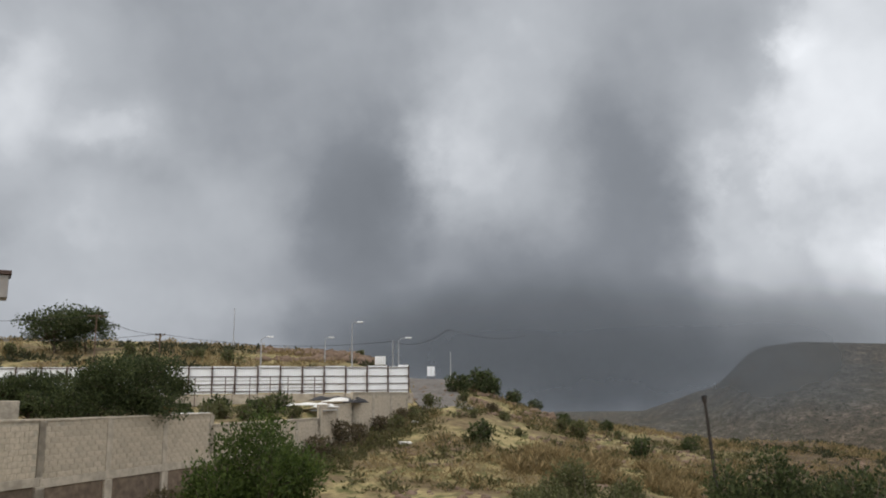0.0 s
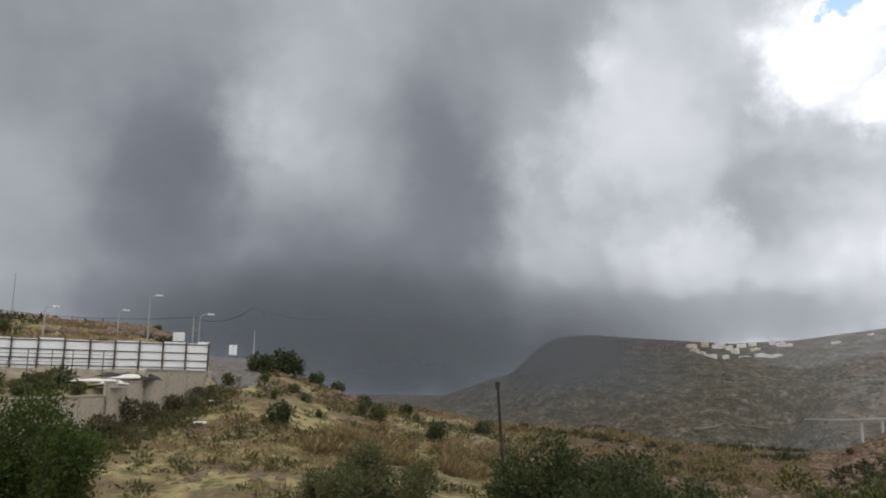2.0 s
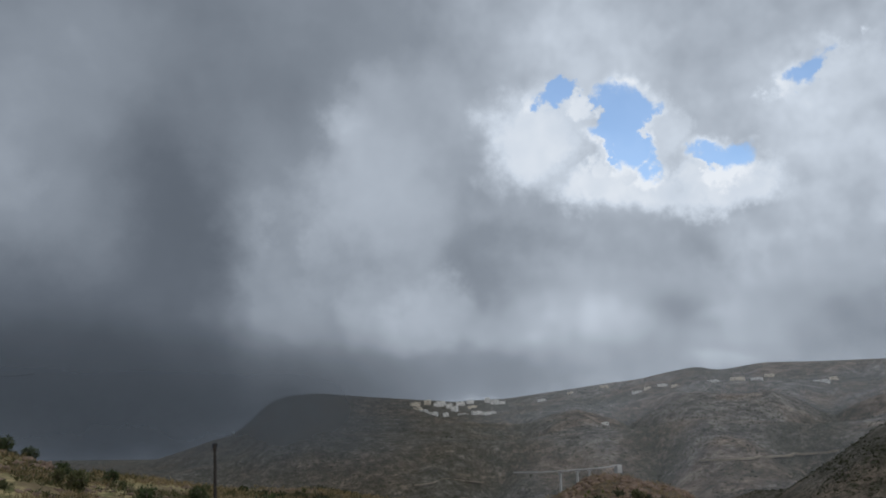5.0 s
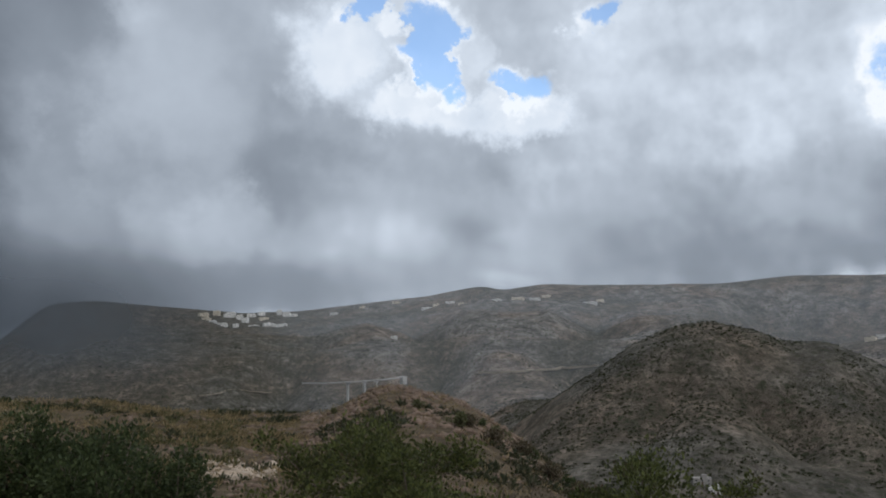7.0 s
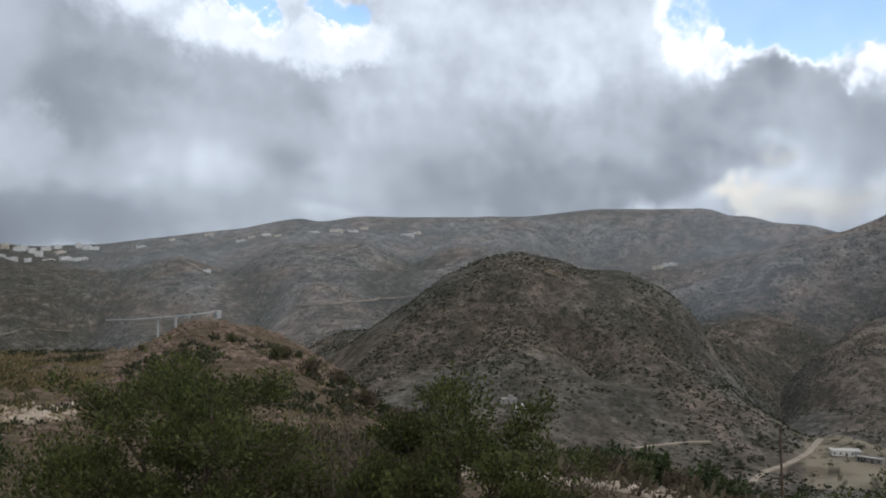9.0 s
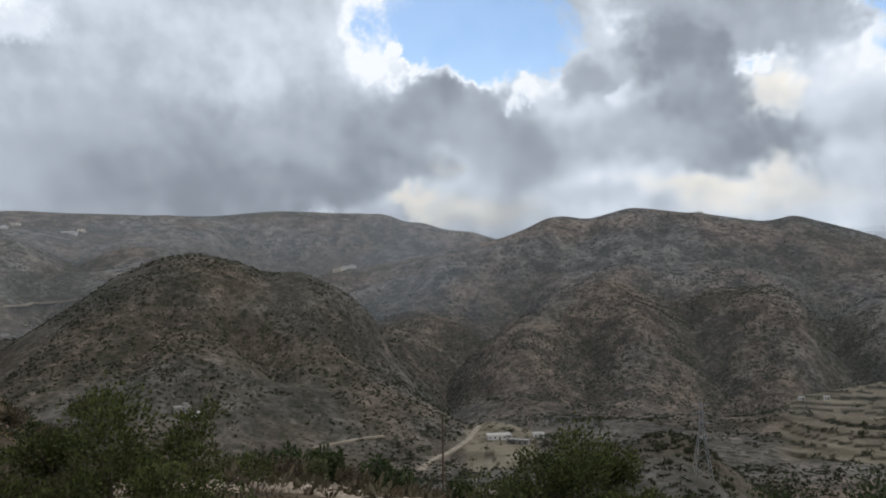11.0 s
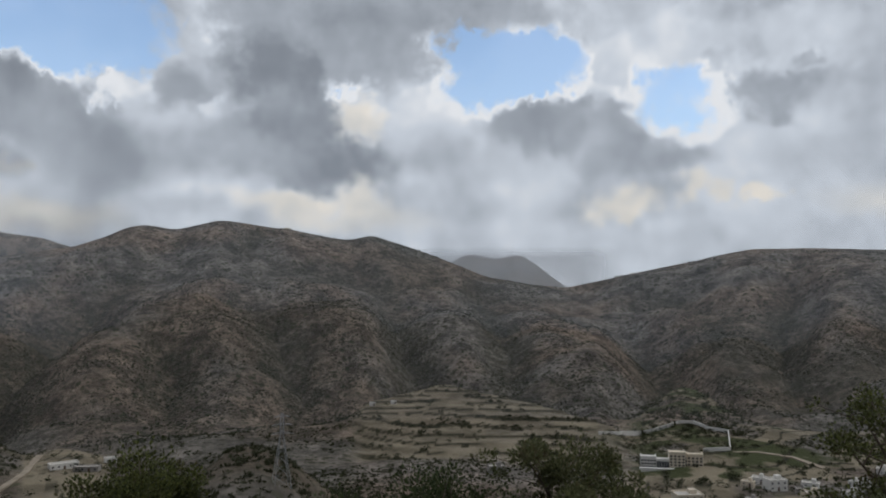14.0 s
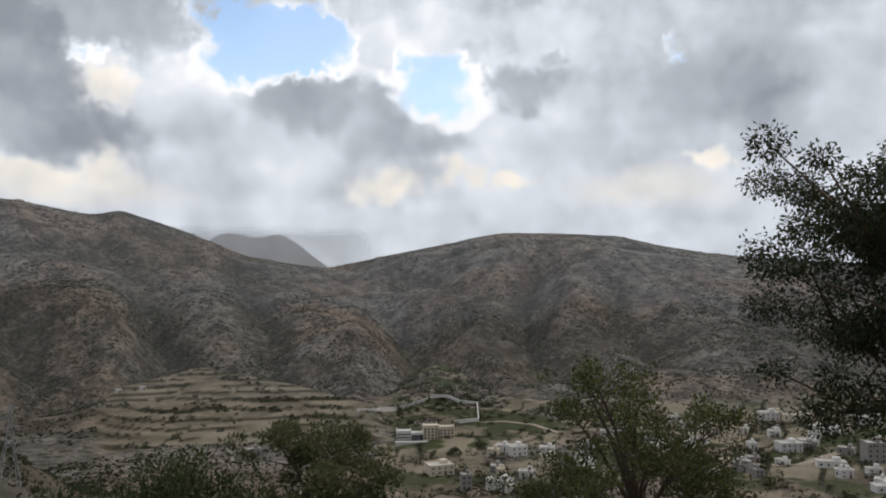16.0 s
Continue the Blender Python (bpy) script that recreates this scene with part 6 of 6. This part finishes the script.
scattered("far_scrub", "dark scrub dotted over the far mountainsides", strew(13000, 18, 160, 1150, 2300, 1.7, 73, patchy(120, -0.15, 6)), 4, 0.95, 0.7, SCRUB, 74, 0.7, 0.6)
scattered("knoll_scrub", "dark scrub on the reddish knoll", strew(1700, 90, 109, 290, 520, 1.35, 175, patchy(26, -0.14, 18)), 16, 0.6, 0.3, SCRUB, 176, 1.0, 0.7)
scattered("slope_thicket", "bushes on the slope that falls to the valley", strew(1500, 62, 162, 60, 400, 1.3, 75, patchy(30, -0.05, 8)), 20, 0.6, 0.25, SCRUB, 76, 1.0, 0.7)


def bank_keep(az, r, p):
    i = int(np.clip(np.searchsorted(AZ, az) - 1, 0, len(AZ) - 2))
    j = int(np.clip(np.searchsorted(RR, r) - 1, 0, len(RR) - 2))
    return BANKS[i, j] > 0.4 and noise.fractal(Vector((p.x / 40, p.y / 40, 4.5)), 1.0, 2.0, 3) > 0.05


scattered("hedges", "dark hedges along the terrace banks", strew(520, 102, 160, 430, 880, 2.3, 77, bank_keep), 34, 0.35, 0.17, SCRUB, 78, 0.9, 0.75, kind_word="hedge")
scattered("valley_trees", "dark trees scattered over the valley plots", strew(250, 80, 124, 420, 760, 2.8, 79, patchy(60, 0.05, 12)) + strew(800, 124, 162, 400, 690, 2.4, 179, patchy(45, 0.0, 12)), 48, 0.28, 0.13, SCRUB, 80, 0.95, 1.0, kind_word="trees")
scattered("valley_grove", "dark grove at the mouth of the side valley", strew(90, 126.5, 133.5, 640, 900, 4.2, 81), 60, 0.26, 0.12, SCRUB, 82, 0.95, 0.9, kind_word="trees")


def stones(name, label, places, mat, seed, flat=0.65):
    rng = np.random.default_rng(seed)
    t = (1 + 5 ** 0.5) / 2
    ico = np.array([(-1, t, 0), (1, t, 0), (-1, -t, 0), (1, -t, 0), (0, -1, t), (0, 1, t), (0, -1, -t), (0, 1, -t), (t, 0, -1), (t, 0, 1), (-t, 0, -1), (-t, 0, 1)]) / 1.9
    tri = np.array([(0, 11, 5), (0, 5, 1), (0, 1, 7), (0, 7, 10), (0, 10, 11), (1, 5, 9), (5, 11, 4), (11, 10, 2), (10, 7, 6), (7, 1, 8), (3, 9, 4), (3, 4, 2), (3, 2, 6), (3, 6, 8), (3, 8, 9), (4, 9, 5), (2, 4, 11), (6, 2, 10), (8, 6, 7), (9, 8, 1)])
    verts, faces = [], []
    for x, y, z, s in places:
        v = ico * (1 + 0.28 * rng.normal(size=(12, 1))) * s * (rng.uniform(0.7, 1.4), rng.uniform(0.7, 1.4), flat)
        a = rng.uniform(0, 6.28)
        v = v @ np.array([[math.cos(a), -math.sin(a), 0], [math.sin(a), math.cos(a), 0], [0, 0, 1]])
        faces.append(tri + 12 * len(verts))
        verts.append(v + (x, y, z))
    return tagged(new(name, quads_mesh(name, np.concatenate(verts), np.concatenate(faces), mat)), label, "stones", kind="stuff")


stones("field_stones", "brown stones scattered over the slope and reddish hill", strew(2600, -4, 64, 34, 96, 0.20, 91, patchy(8, 0.05, 6)), BROWN_ROCK, 92)
stones("hilltop_rocks", "brown rock outcrop along the hilltop brow", strew(260, -13, -5, 100, 124, 0.7, 93, patchy(9, 0.02, 5)), BROWN_ROCK, 94)
stones("crest_rocks", "brown broken rocks on the crest of the stony hill", strew(1500, 38, 56, 56, 91, 0.30, 95, patchy(6, -0.05, 8)), BROWN_ROCK, 96)
stones("bank_rocks", "brown rock bank beside the path", strew(200, 2, 8.5, 66, 79, 0.34, 97, patchy(4, 0.0, 2)), BROWN_ROCK, 98)
stones("pale_rocks", "pale broken rocks where the ground falls away", strew(1300, 60, 84, 29, 48, 0.27, 99, patchy(5, -0.1, 2)), PALE_ROCK, 100)
stones("pale_spoil", "pale heap of broken rock on the reddish slope", strew(130, 31.5, 36.5, 46, 52, 0.30, 101), PALE_ROCK, 102)


stones("wall_rubble", "brown rubble heaped against the foot of the wall", along_wall(260, -8, 14, 0.1, 1.5, 0.26, 145), BROWN_ROCK, 146)


# ---------------------------------------------------------------- houses of the valley and the ridge
def block_house(name, label, az, r, size, wall_mat, seed, turn=0.0, storeys=2, group="", stair=True, category="house", windows=True, sink=0.0):
    """A flat-roofed house: walls, parapet, windows row by row, door and stair head."""
    rng = random.Random(seed)
    w, d, h = size
    ob = new(name)
    part("wall", boxes(((-w / 2, -d / 2, -3.0), (w / 2, d / 2, h)), width=0.06), wall_mat, ob)
    t = 0.25
    par = boxes(((-w / 2 - 0.1, -d / 2 - 0.1, h), (w / 2 + 0.1, -d / 2 + t, h + 0.7)), ((-w / 2 - 0.1, d / 2 - t, h), (w / 2 + 0.1, d / 2 + 0.1, h + 0.7)),
                ((-w / 2 - 0.1, -d / 2 + t, h), (-w / 2 + t, d / 2 - t, h + 0.7)), ((w / 2 - t, -d / 2 + t, h), (w / 2 + 0.1, d / 2 - t, h + 0.7)))
    part("parapet", par, wall_mat, ob)
    part("roof", boxes(((-w / 2 + t, -d / 2 + t, h - 0.05), (w / 2 - t, d / 2 - t, h + 0.12))), ROOF, ob)
    if stair:
        part("stair_head", boxes(((w * 0.05, -d * 0.1, h + 0.12), (w * 0.32, d * 0.3, h + 2.4)), width=0.05), wall_mat, ob)
    if windows:
        fh = h / storeys
        cols = max(2, int(w / 3.4))
        for s in range(storeys):
            for c in range(cols):
                x = -w / 2 + w * (c + 0.5) / cols
                if s == 0 and c == cols // 2:
                    part("door", boxes(((x - 0.6, -d / 2 - 0.05, 0.0), (x + 0.6, -d / 2 + 0.1, 2.2))), WOOD, ob)
                    continue
                part("window", boxes(((x - 0.5, -d / 2 - 0.04, s * fh + fh * 0.38), (x + 0.5, -d / 2 + 0.1, s * fh + fh * 0.74))), GLASSY, ob)
    tagged(ob, label, category, group)
    p = at(az, r)
    lowest = min(ground_z(p.x + i * w * 0.35, p.y + j * d * 0.35) for i in (-1, 0, 1) for j in (-1, 0, 1))
    ob.matrix_basis = pose(p.x, p.y, lowest + 0.2 - sink, 0, 0, -az + turn)
    return ob


def build_school():
    """The large pale building on the valley floor."""
    ob = new("school_building")
    base = at(128.6, 548)
    z = min(ground_z(base.x + i * 20, base.y + j * 8) for i in (-1, 0, 1) for j in (-1, 0, 1))
    ob.matrix_basis = pose(base.x, base.y, z, 0, 0, -128.6 + 4)

    def wing(x0, x1, y0, y1, h, mat, rows, cols, arches=False):
        body = part("wing", boxes(((x0, y0, -4), (x1, y1, h)), width=0.08), mat, ob)
        part("parapet", boxes(((x0 - 0.15, y0 - 0.15, h), (x1 + 0.15, y0 + 0.3, h + 0.8)), ((x0 - 0.15, y0 + 0.3, h), (x0 + 0.3, y1 + 0.15, h + 0.8)), ((x1 - 0.3, y0 + 0.3, h), (x1 + 0.15, y1 + 0.15, h + 0.8))), mat, ob)
        for r in range(rows):
            for c in range(cols):
                x = x0 + (x1 - x0) * (c + 0.5) / cols
                lo = 1.0 + (h - 1.4) * r / rows
                hi = lo + (h - 1.4) / rows * (0.92 if arches else 0.52)
                part("window", boxes(((x - 0.7, y0 - 0.05, lo), (x + 0.7, y0 + 0.15, hi))), GLASSY, body)

    wing(-20.67, -10.92, -2.34, 7.02, 7.49, WHITE_WALL, 3, 5)
    wing(-10.88, -2.81, -4.68, 4.68, 6.55, WHITE_WALL, 1, 5, True)
    wing(-2.77, 7.33, -3.9, 7.02, 11.08, CREAM_WALL, 5, 4)
    wing(8.58, 18.72, -0.78, 8.58, 9.67, CREAM_WALL, 4, 4)
    wing(7.37, 8.54, 0.78, 6.24, 7.02, GREY_WALL, 3, 1)
    part("terrace", boxes(((-21.8, -8.2, -4), (7.4, -4.72, 1.8)), width=0.08), WHITE_WALL, ob)
    tagged(ob, "large cream and white school with rows of windows", "building")


build_school()


def boundary(label, path, height, thick, mat):
    wall = new("boundary_wall")
    tagged(wall, label, "wall", kind="structure")
    pts = [at(a, r) for a, r in path]
    for p, q in zip(pts, pts[1:]):
        k = max(1, int((q - p).length / 12))
        for i in range(k):
            s, e = p.lerp(q, i / k), p.lerp(q, (i + 1) / k)
            zs, ze = ground_z(s.x, s.y), ground_z(e.x, e.y)
            d = e - s
            n = Vector((-d.y, d.x, 0)).normalized() * thick / 2
            bm = bmesh.new()
            vs = [bm.verts.new((v.x, v.y, v.z)) for v in (s - n + Vector((0, 0, zs - 1)), e - n + Vector((0, 0, ze - 1)), e + n + Vector((0, 0, ze - 1)), s + n + Vector((0, 0, zs - 1)),
                                                         s - n + Vector((0, 0, zs + height)), e - n + Vector((0, 0, ze + height)), e + n + Vector((0, 0, ze + height)), s + n + Vector((0, 0, zs + height)))]
            for f in ((3, 2, 1, 0), (4, 5, 6, 7), (0, 1, 5, 4), (1, 2, 6, 5), (2, 3, 7, 6), (3, 0, 4, 7)):
                bm.faces.new([vs[x] for x in f])
            part("wall_length", bm, mat, wall)


boundary("long white boundary wall curving round the school grounds", ((123.6, 634), (125.0, 646), (125.2, 655), (126.6, 668), (128.4, 676), (128.9, 684), (130.0, 684), (130.9, 666), (132.2, 660), (132.3, 600), (130.6, 590)), 2.6, 0.7, WHITE_WALL)

HOUSES = (
    (129.5, 462, 21, 15, 6.5, 2, 1, 20), (133.8, 424, 17, 13, 8.0, 2, 0, -25), (131.4, 428, 8, 8, 10, 3, 2, 10), (116.4, 522, 14, 10, 5.5, 2, 2, 10),
    (135.0, 505, 16, 12, 7.0, 2, 0, 30), (137.2, 480, 14, 11, 7.0, 2, 1, 15), (142.3, 596, 16, 12, 7, 2, 0, 0), (149.1, 585, 22, 14, 9.5, 3, 1, -35),
    (151.9, 660, 20, 13, 7, 2, 0, 20),
)
TOWN = (
    (153.1, 540, 20, 13, 6.5, 2, 0, 30), (154.3, 560, 16, 10, 4.0, 1, 0, 20), (155.6, 600, 19, 12, 4.5, 1, 0, -15), (157.9, 640, 26, 13, 6.5, 2, 0, 0),
    (158.0, 520, 15, 14, 14.0, 4, 2, 25), (155.6, 500, 22, 10, 4.0, 1, 0, 12), (153.5, 655, 24, 11, 5.5, 1, 1, 8), (150.2, 488, 12, 9, 5, 1, 0, 30),
    (147.4, 560, 15, 11, 6, 2, 1, 10), (144.8, 520, 14, 11, 6, 2, 0, -10),
)
mats = (WHITE_WALL, CREAM_WALL, GREY_WALL)
words = ("white flat-roofed house in the valley", "cream flat-roofed villa in the valley", "bare grey concrete house in the valley")
for i, (az, r, w, d, h, st, c, turn) in enumerate(HOUSES + TOWN):
    block_house("house", words[c], az, r, (w * 0.7, d * 0.7, h * 0.8), mats[c], 200 + i, turn, st, "houses of the valley town")
rng_town = random.Random(12)
for i in range(74):
    az, r = rng_town.uniform(133, 161), rng_town.uniform(450, 690)
    if az < 141 and r > 540:
        continue
    c = rng_town.choice((0, 0, 0, 1, 2))
    block_house("house", words[c], az, r, (rng_town.uniform(4.5, 10), rng_town.uniform(4.5, 8), rng_town.uniform(2.6, 4.2)), mats[c], 300 + i, rng_town.uniform(-40, 40), rng_town.choice((1, 2)), "houses of the valley town")

# farm on the bend of the dry stream, house on the round hill
block_house("farm_shed", "long low white-roofed shed among dry plots", 87.4, 566, (17, 7, 3.0), WHITE_WALL, 401, 12, 1, stair=False, category="shed")
block_house("farm_shed", "low grey shed beside the white-roofed one", 88.8, 552, (15, 6, 2.6), GREY_WALL, 402, -18, 1, stair=False, category="shed")
block_house("farm_shed", "small white shed at the end of the plots", 90.2, 580, (8, 5, 2.6), WHITE_WALL, 403, 5, 1, stair=False, category="shed")
block_house("house", "pale house on the lower slope of the round hill", 65.4, 520, (11, 7, 3.8), GREY_WALL, 404, 12, 2)
block_house("house", "small white house beside a pale yard on the hill", 66.3, 512, (7, 5, 2.8), WHITE_WALL, 405, -10, 1)
block_house("house", "tiny white hut on the near spur", 96.4, 455, (6, 5, 3.0), WHITE_WALL, 406, 0, 1, stair=False)
for az, r in ((107.6, 742), (109.1, 752)):
    block_house("hut", "small white hut above the terraced fields", az, r, (4.5, 4, 2.2), WHITE_WALL, int(az * 10), 10, 1, "huts above the terraces", False, "hut")
# the white village under the cloud, and houses strung along the ridge
rng_v = random.Random(5)
for i in range(20):
    az = 31.0 + 6.4 * (i + rng_v.uniform(-0.3, 0.3)) / 20
    r = rng_v.uniform(2060, 2280)
    c = 0 if rng_v.random() < 0.75 else 1
    block_house("house", "white house of the hilltop village under the cloud", az, r, (rng_v.uniform(14, 26), 14, rng_v.uniform(7, 13)), mats[c], 500 + i, rng_v.uniform(-25, 25), 3, "houses of the hilltop village")
for i, (az, r, w) in enumerate(((40.0, 2235, 22), (44.4, 2290, 24), (46.6, 2140, 26), (47.3, 2150, 18), (48.3, 2150, 24), (49.1, 2092, 16), (51.6, 2126, 30), (53.2, 2126, 34),
                                (54.4, 2160, 28), (55.2, 2200, 22), (58.3, 2110, 36), (59.0, 2130, 20), (72.2, 2060, 24), (76.0, 1480, 16), (76.8, 1490, 24), (77.3, 2040, 26), (44.3, 1800, 14), (42.0, 2240, 16))):
    block_house("house", "pale house on the far mountain ridge", az, r, (w, 13, 6.5), mats[i % 2], 600 + i, (i * 37) % 30 - 15, 2, "houses along the far ridge")
block_house("house", "flat pale house on the mountain top", 101.3, 1496, (26, 12, 6.0), CREAM_WALL, 650, 0, 2, sink=1.0)
block_house("house", "pale house on the saddle between mountains", 125.2, 1494, (18, 12, 6.5), WHITE_WALL, 651, 10, 2, sink=1.0)
block_house("house", "pale house on the saddle between mountains", 126.4, 1492, (22, 12, 5.5), CREAM_WALL, 652, -10, 2, sink=1.0)


# ---------------------------------------------------------------- bridge of the far road
def build_bridge():
    ob = new("road_bridge")
    tagged(ob, "long pale concrete road bridge on tall piers", "bridge")
    line = [(38.0, 1400, -52.0), (39.6, 1345, -50.0), (41.6, 1335, -47.0), (43.6, 1340, -43.5), (44.5, 1352, -41.5), (44.9, 1356, -39.0)]
    pts = [at(a, r, z) for a, r, z in line]
    for p, q in zip(pts, pts[1:]):
        d = (q - p)
        n = Vector((-d.y, d.x, 0)).normalized()
        for name, off, w, z0, z1, mat in (("deck", 0, 9, -1.1, 0, GREY_WALL), ("barrier", -4.2, 0.4, 0.003, 0.9, CONCRETE_PALE), ("barrier", 4.2, 0.4, 0.003, 0.9, CONCRETE_PALE)):
            bm = bmesh.new()
            vs = []
            for z in (z0, z1):
                for e, s in ((p, -1), (q, -1), (q, 1), (p, 1)):
                    vs.append(bm.verts.new(e + n * (off + s * w / 2) + Vector((0, 0, z))))
            for f in ((3, 2, 1, 0), (4, 5, 6, 7), (0, 1, 5, 4), (1, 2, 6, 5), (2, 3, 7, 6), (3, 0, 4, 7)):
                bm.faces.new([vs[x] for x in f])
            part(name, bm, mat, ob)
    for az, r, z in ((41.1, 1338, -47.9), (42.25, 1336, -46.0), (43.1, 1338, -44.5)):
        p = at(az, r, z)
        g = ground_z(p.x, p.y)
        part("pier", boxes(((p.x - 1.6, p.y - 1.6, min(g, z - 18) - 4), (p.x + 1.6, p.y + 1.6, z - 1.6)), width=0.3), CONCRETE_PALE, ob)
        part("pier_head", boxes(((p.x - 4, p.y - 2, z - 3.4), (p.x + 4, p.y + 2, z - 1.61)), width=0.2), CONCRETE_PALE, ob)
    p = at(45.0, 1362, -40.0)
    part("abutment", boxes(((p.x - 5, p.y - 4, p.z - 12), (p.x + 5, p.y + 4, p.z + 1.6)), width=0.3), CONCRETE_PALE, ob)


build_bridge()


# ---------------------------------------------------------------- lattice pylon on the near spur
def build_pylon(az, r, h, label):
    ob = new("power_pylon")
    tagged(ob, label, "pylon")
    p = at(az, r)
    ob.matrix_basis = pose(p.x, p.y, ground_z(p.x, p.y) - 0.5, 0, 0, -az + 12)
    levels = [0, 0.16, 0.31, 0.45, 0.58, 0.70, 0.80, 0.90, 1.0]
    half = [3.4 * (1 - 0.83 * min(1, t / 0.72)) * (1 if t < 0.75 else 1) + (0.0 if t < 0.98 else -0.3) for t in levels]
    for sx, sy in ((1, 1), (1, -1), (-1, 1), (-1, -1)):
        bm = bmesh.new()
        tube(bm, [(sx * w, sy * w, t * h) for t, w in zip(levels, half)], [0.10] * len(levels), 4)
        part("leg", bm, STEEL, ob)
    for k in range(len(levels) - 1):
        a, b, za, zb = half[k], half[k + 1], levels[k] * h, levels[k + 1] * h
        bm = bmesh.new()
        for (x0, y0), (x1, y1) in (((1, 1), (-1, 1)), ((-1, 1), (-1, -1)), ((-1, -1), (1, -1)), ((1, -1), (1, 1))):
            tube(bm, [(x0 * a, y0 * a, za), (x1 * b, y1 * b, zb)], [0.05, 0.05], 3)
            tube(bm, [(x1 * a, y1 * a, za), (x0 * b, y0 * b, zb)], [0.05, 0.05], 3)
        part("bracing", bm, STEEL, ob)
    for t, w in ((0.72, 4.6), (0.84, 4.0), (0.95, 3.2)):
        bm = bmesh.new()
        tube(bm, [(-w, 0, t * h), (0, 0, t * h + 0.9), (w, 0, t * h)], [0.07, 0.16, 0.07], 4)
        tube(bm, [(-w, 0, t * h), (w, 0, t * h)], [0.08, 0.08], 4)
        part("crossarm", bm, STEEL, ob)


build_pylon(101.3, 322, 29, "grey lattice power pylon on a scrubby spur")


# ---------------------------------------------------------------- haze and rain cloud imitated by curved sheets
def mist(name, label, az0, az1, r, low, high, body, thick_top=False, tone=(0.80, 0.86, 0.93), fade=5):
    """A curved translucent sheet imitating a bank of haze, thickest between the two heights."""
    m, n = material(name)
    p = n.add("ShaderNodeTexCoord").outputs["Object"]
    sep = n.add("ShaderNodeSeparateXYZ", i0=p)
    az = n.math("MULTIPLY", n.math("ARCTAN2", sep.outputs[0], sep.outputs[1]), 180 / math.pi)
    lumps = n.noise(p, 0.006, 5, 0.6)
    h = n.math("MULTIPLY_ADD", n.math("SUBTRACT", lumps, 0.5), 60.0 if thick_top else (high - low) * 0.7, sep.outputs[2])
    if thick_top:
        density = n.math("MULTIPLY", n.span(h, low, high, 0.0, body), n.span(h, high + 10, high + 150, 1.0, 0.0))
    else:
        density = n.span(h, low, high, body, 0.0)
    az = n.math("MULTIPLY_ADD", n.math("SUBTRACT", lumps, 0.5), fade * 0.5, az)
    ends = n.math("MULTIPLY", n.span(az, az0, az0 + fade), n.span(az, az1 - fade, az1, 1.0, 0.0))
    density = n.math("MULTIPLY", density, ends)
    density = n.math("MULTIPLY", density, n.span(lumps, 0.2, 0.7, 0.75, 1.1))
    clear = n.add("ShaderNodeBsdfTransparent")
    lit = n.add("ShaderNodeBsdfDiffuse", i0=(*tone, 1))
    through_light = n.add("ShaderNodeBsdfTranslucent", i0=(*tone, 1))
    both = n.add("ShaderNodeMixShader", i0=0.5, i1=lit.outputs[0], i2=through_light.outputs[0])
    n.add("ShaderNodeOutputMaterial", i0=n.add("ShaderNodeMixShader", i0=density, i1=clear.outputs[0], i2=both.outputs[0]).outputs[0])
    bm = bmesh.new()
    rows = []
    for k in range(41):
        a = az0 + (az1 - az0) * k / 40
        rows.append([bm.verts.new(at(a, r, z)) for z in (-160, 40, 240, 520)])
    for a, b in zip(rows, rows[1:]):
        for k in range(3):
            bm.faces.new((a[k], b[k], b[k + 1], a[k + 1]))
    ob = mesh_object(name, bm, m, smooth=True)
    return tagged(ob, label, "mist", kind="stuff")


# added sheets: their pale tone lays haze over the land behind them
mist("valley_haze_sheet", "translucent sheet imitating thin grey haze before the far mountains", 32, 92, 1160, 60, 260, 0.15, fade=12)
mist("far_haze_sheet", "translucent sheet imitating grey-blue haze before the farthest ridge", 31, 93, 1880, 90, 330, 0.17, fade=9)
mist("slope_haze_sheet", "translucent sheet imitating thin grey haze over the valley", 74, 172, 690, 60, 330, 0.045, fade=10)
mist("upper_haze_sheet", "translucent sheet imitating blue-grey haze before the upper slopes", 72, 172, 1130, 120, 330, 0.08, tone=(0.76, 0.87, 1.0), fade=10)
mist("rim_haze_sheet", "translucent sheet imitating blue haze before the far peaks", 104, 126, 3200, 150, 205, 0.6, tone=(0.94, 0.97, 1.0), fade=4)
# dark toned sheet: droops as cloud and stands in for shade on the slopes
mist("dark_cloud_sheet", "dark translucent sheet imitating rain cloud and its shade on the mountain", -12, 36, 1150, -92, 46, 0.78, True, (0.165, 0.188, 0.215), 13)
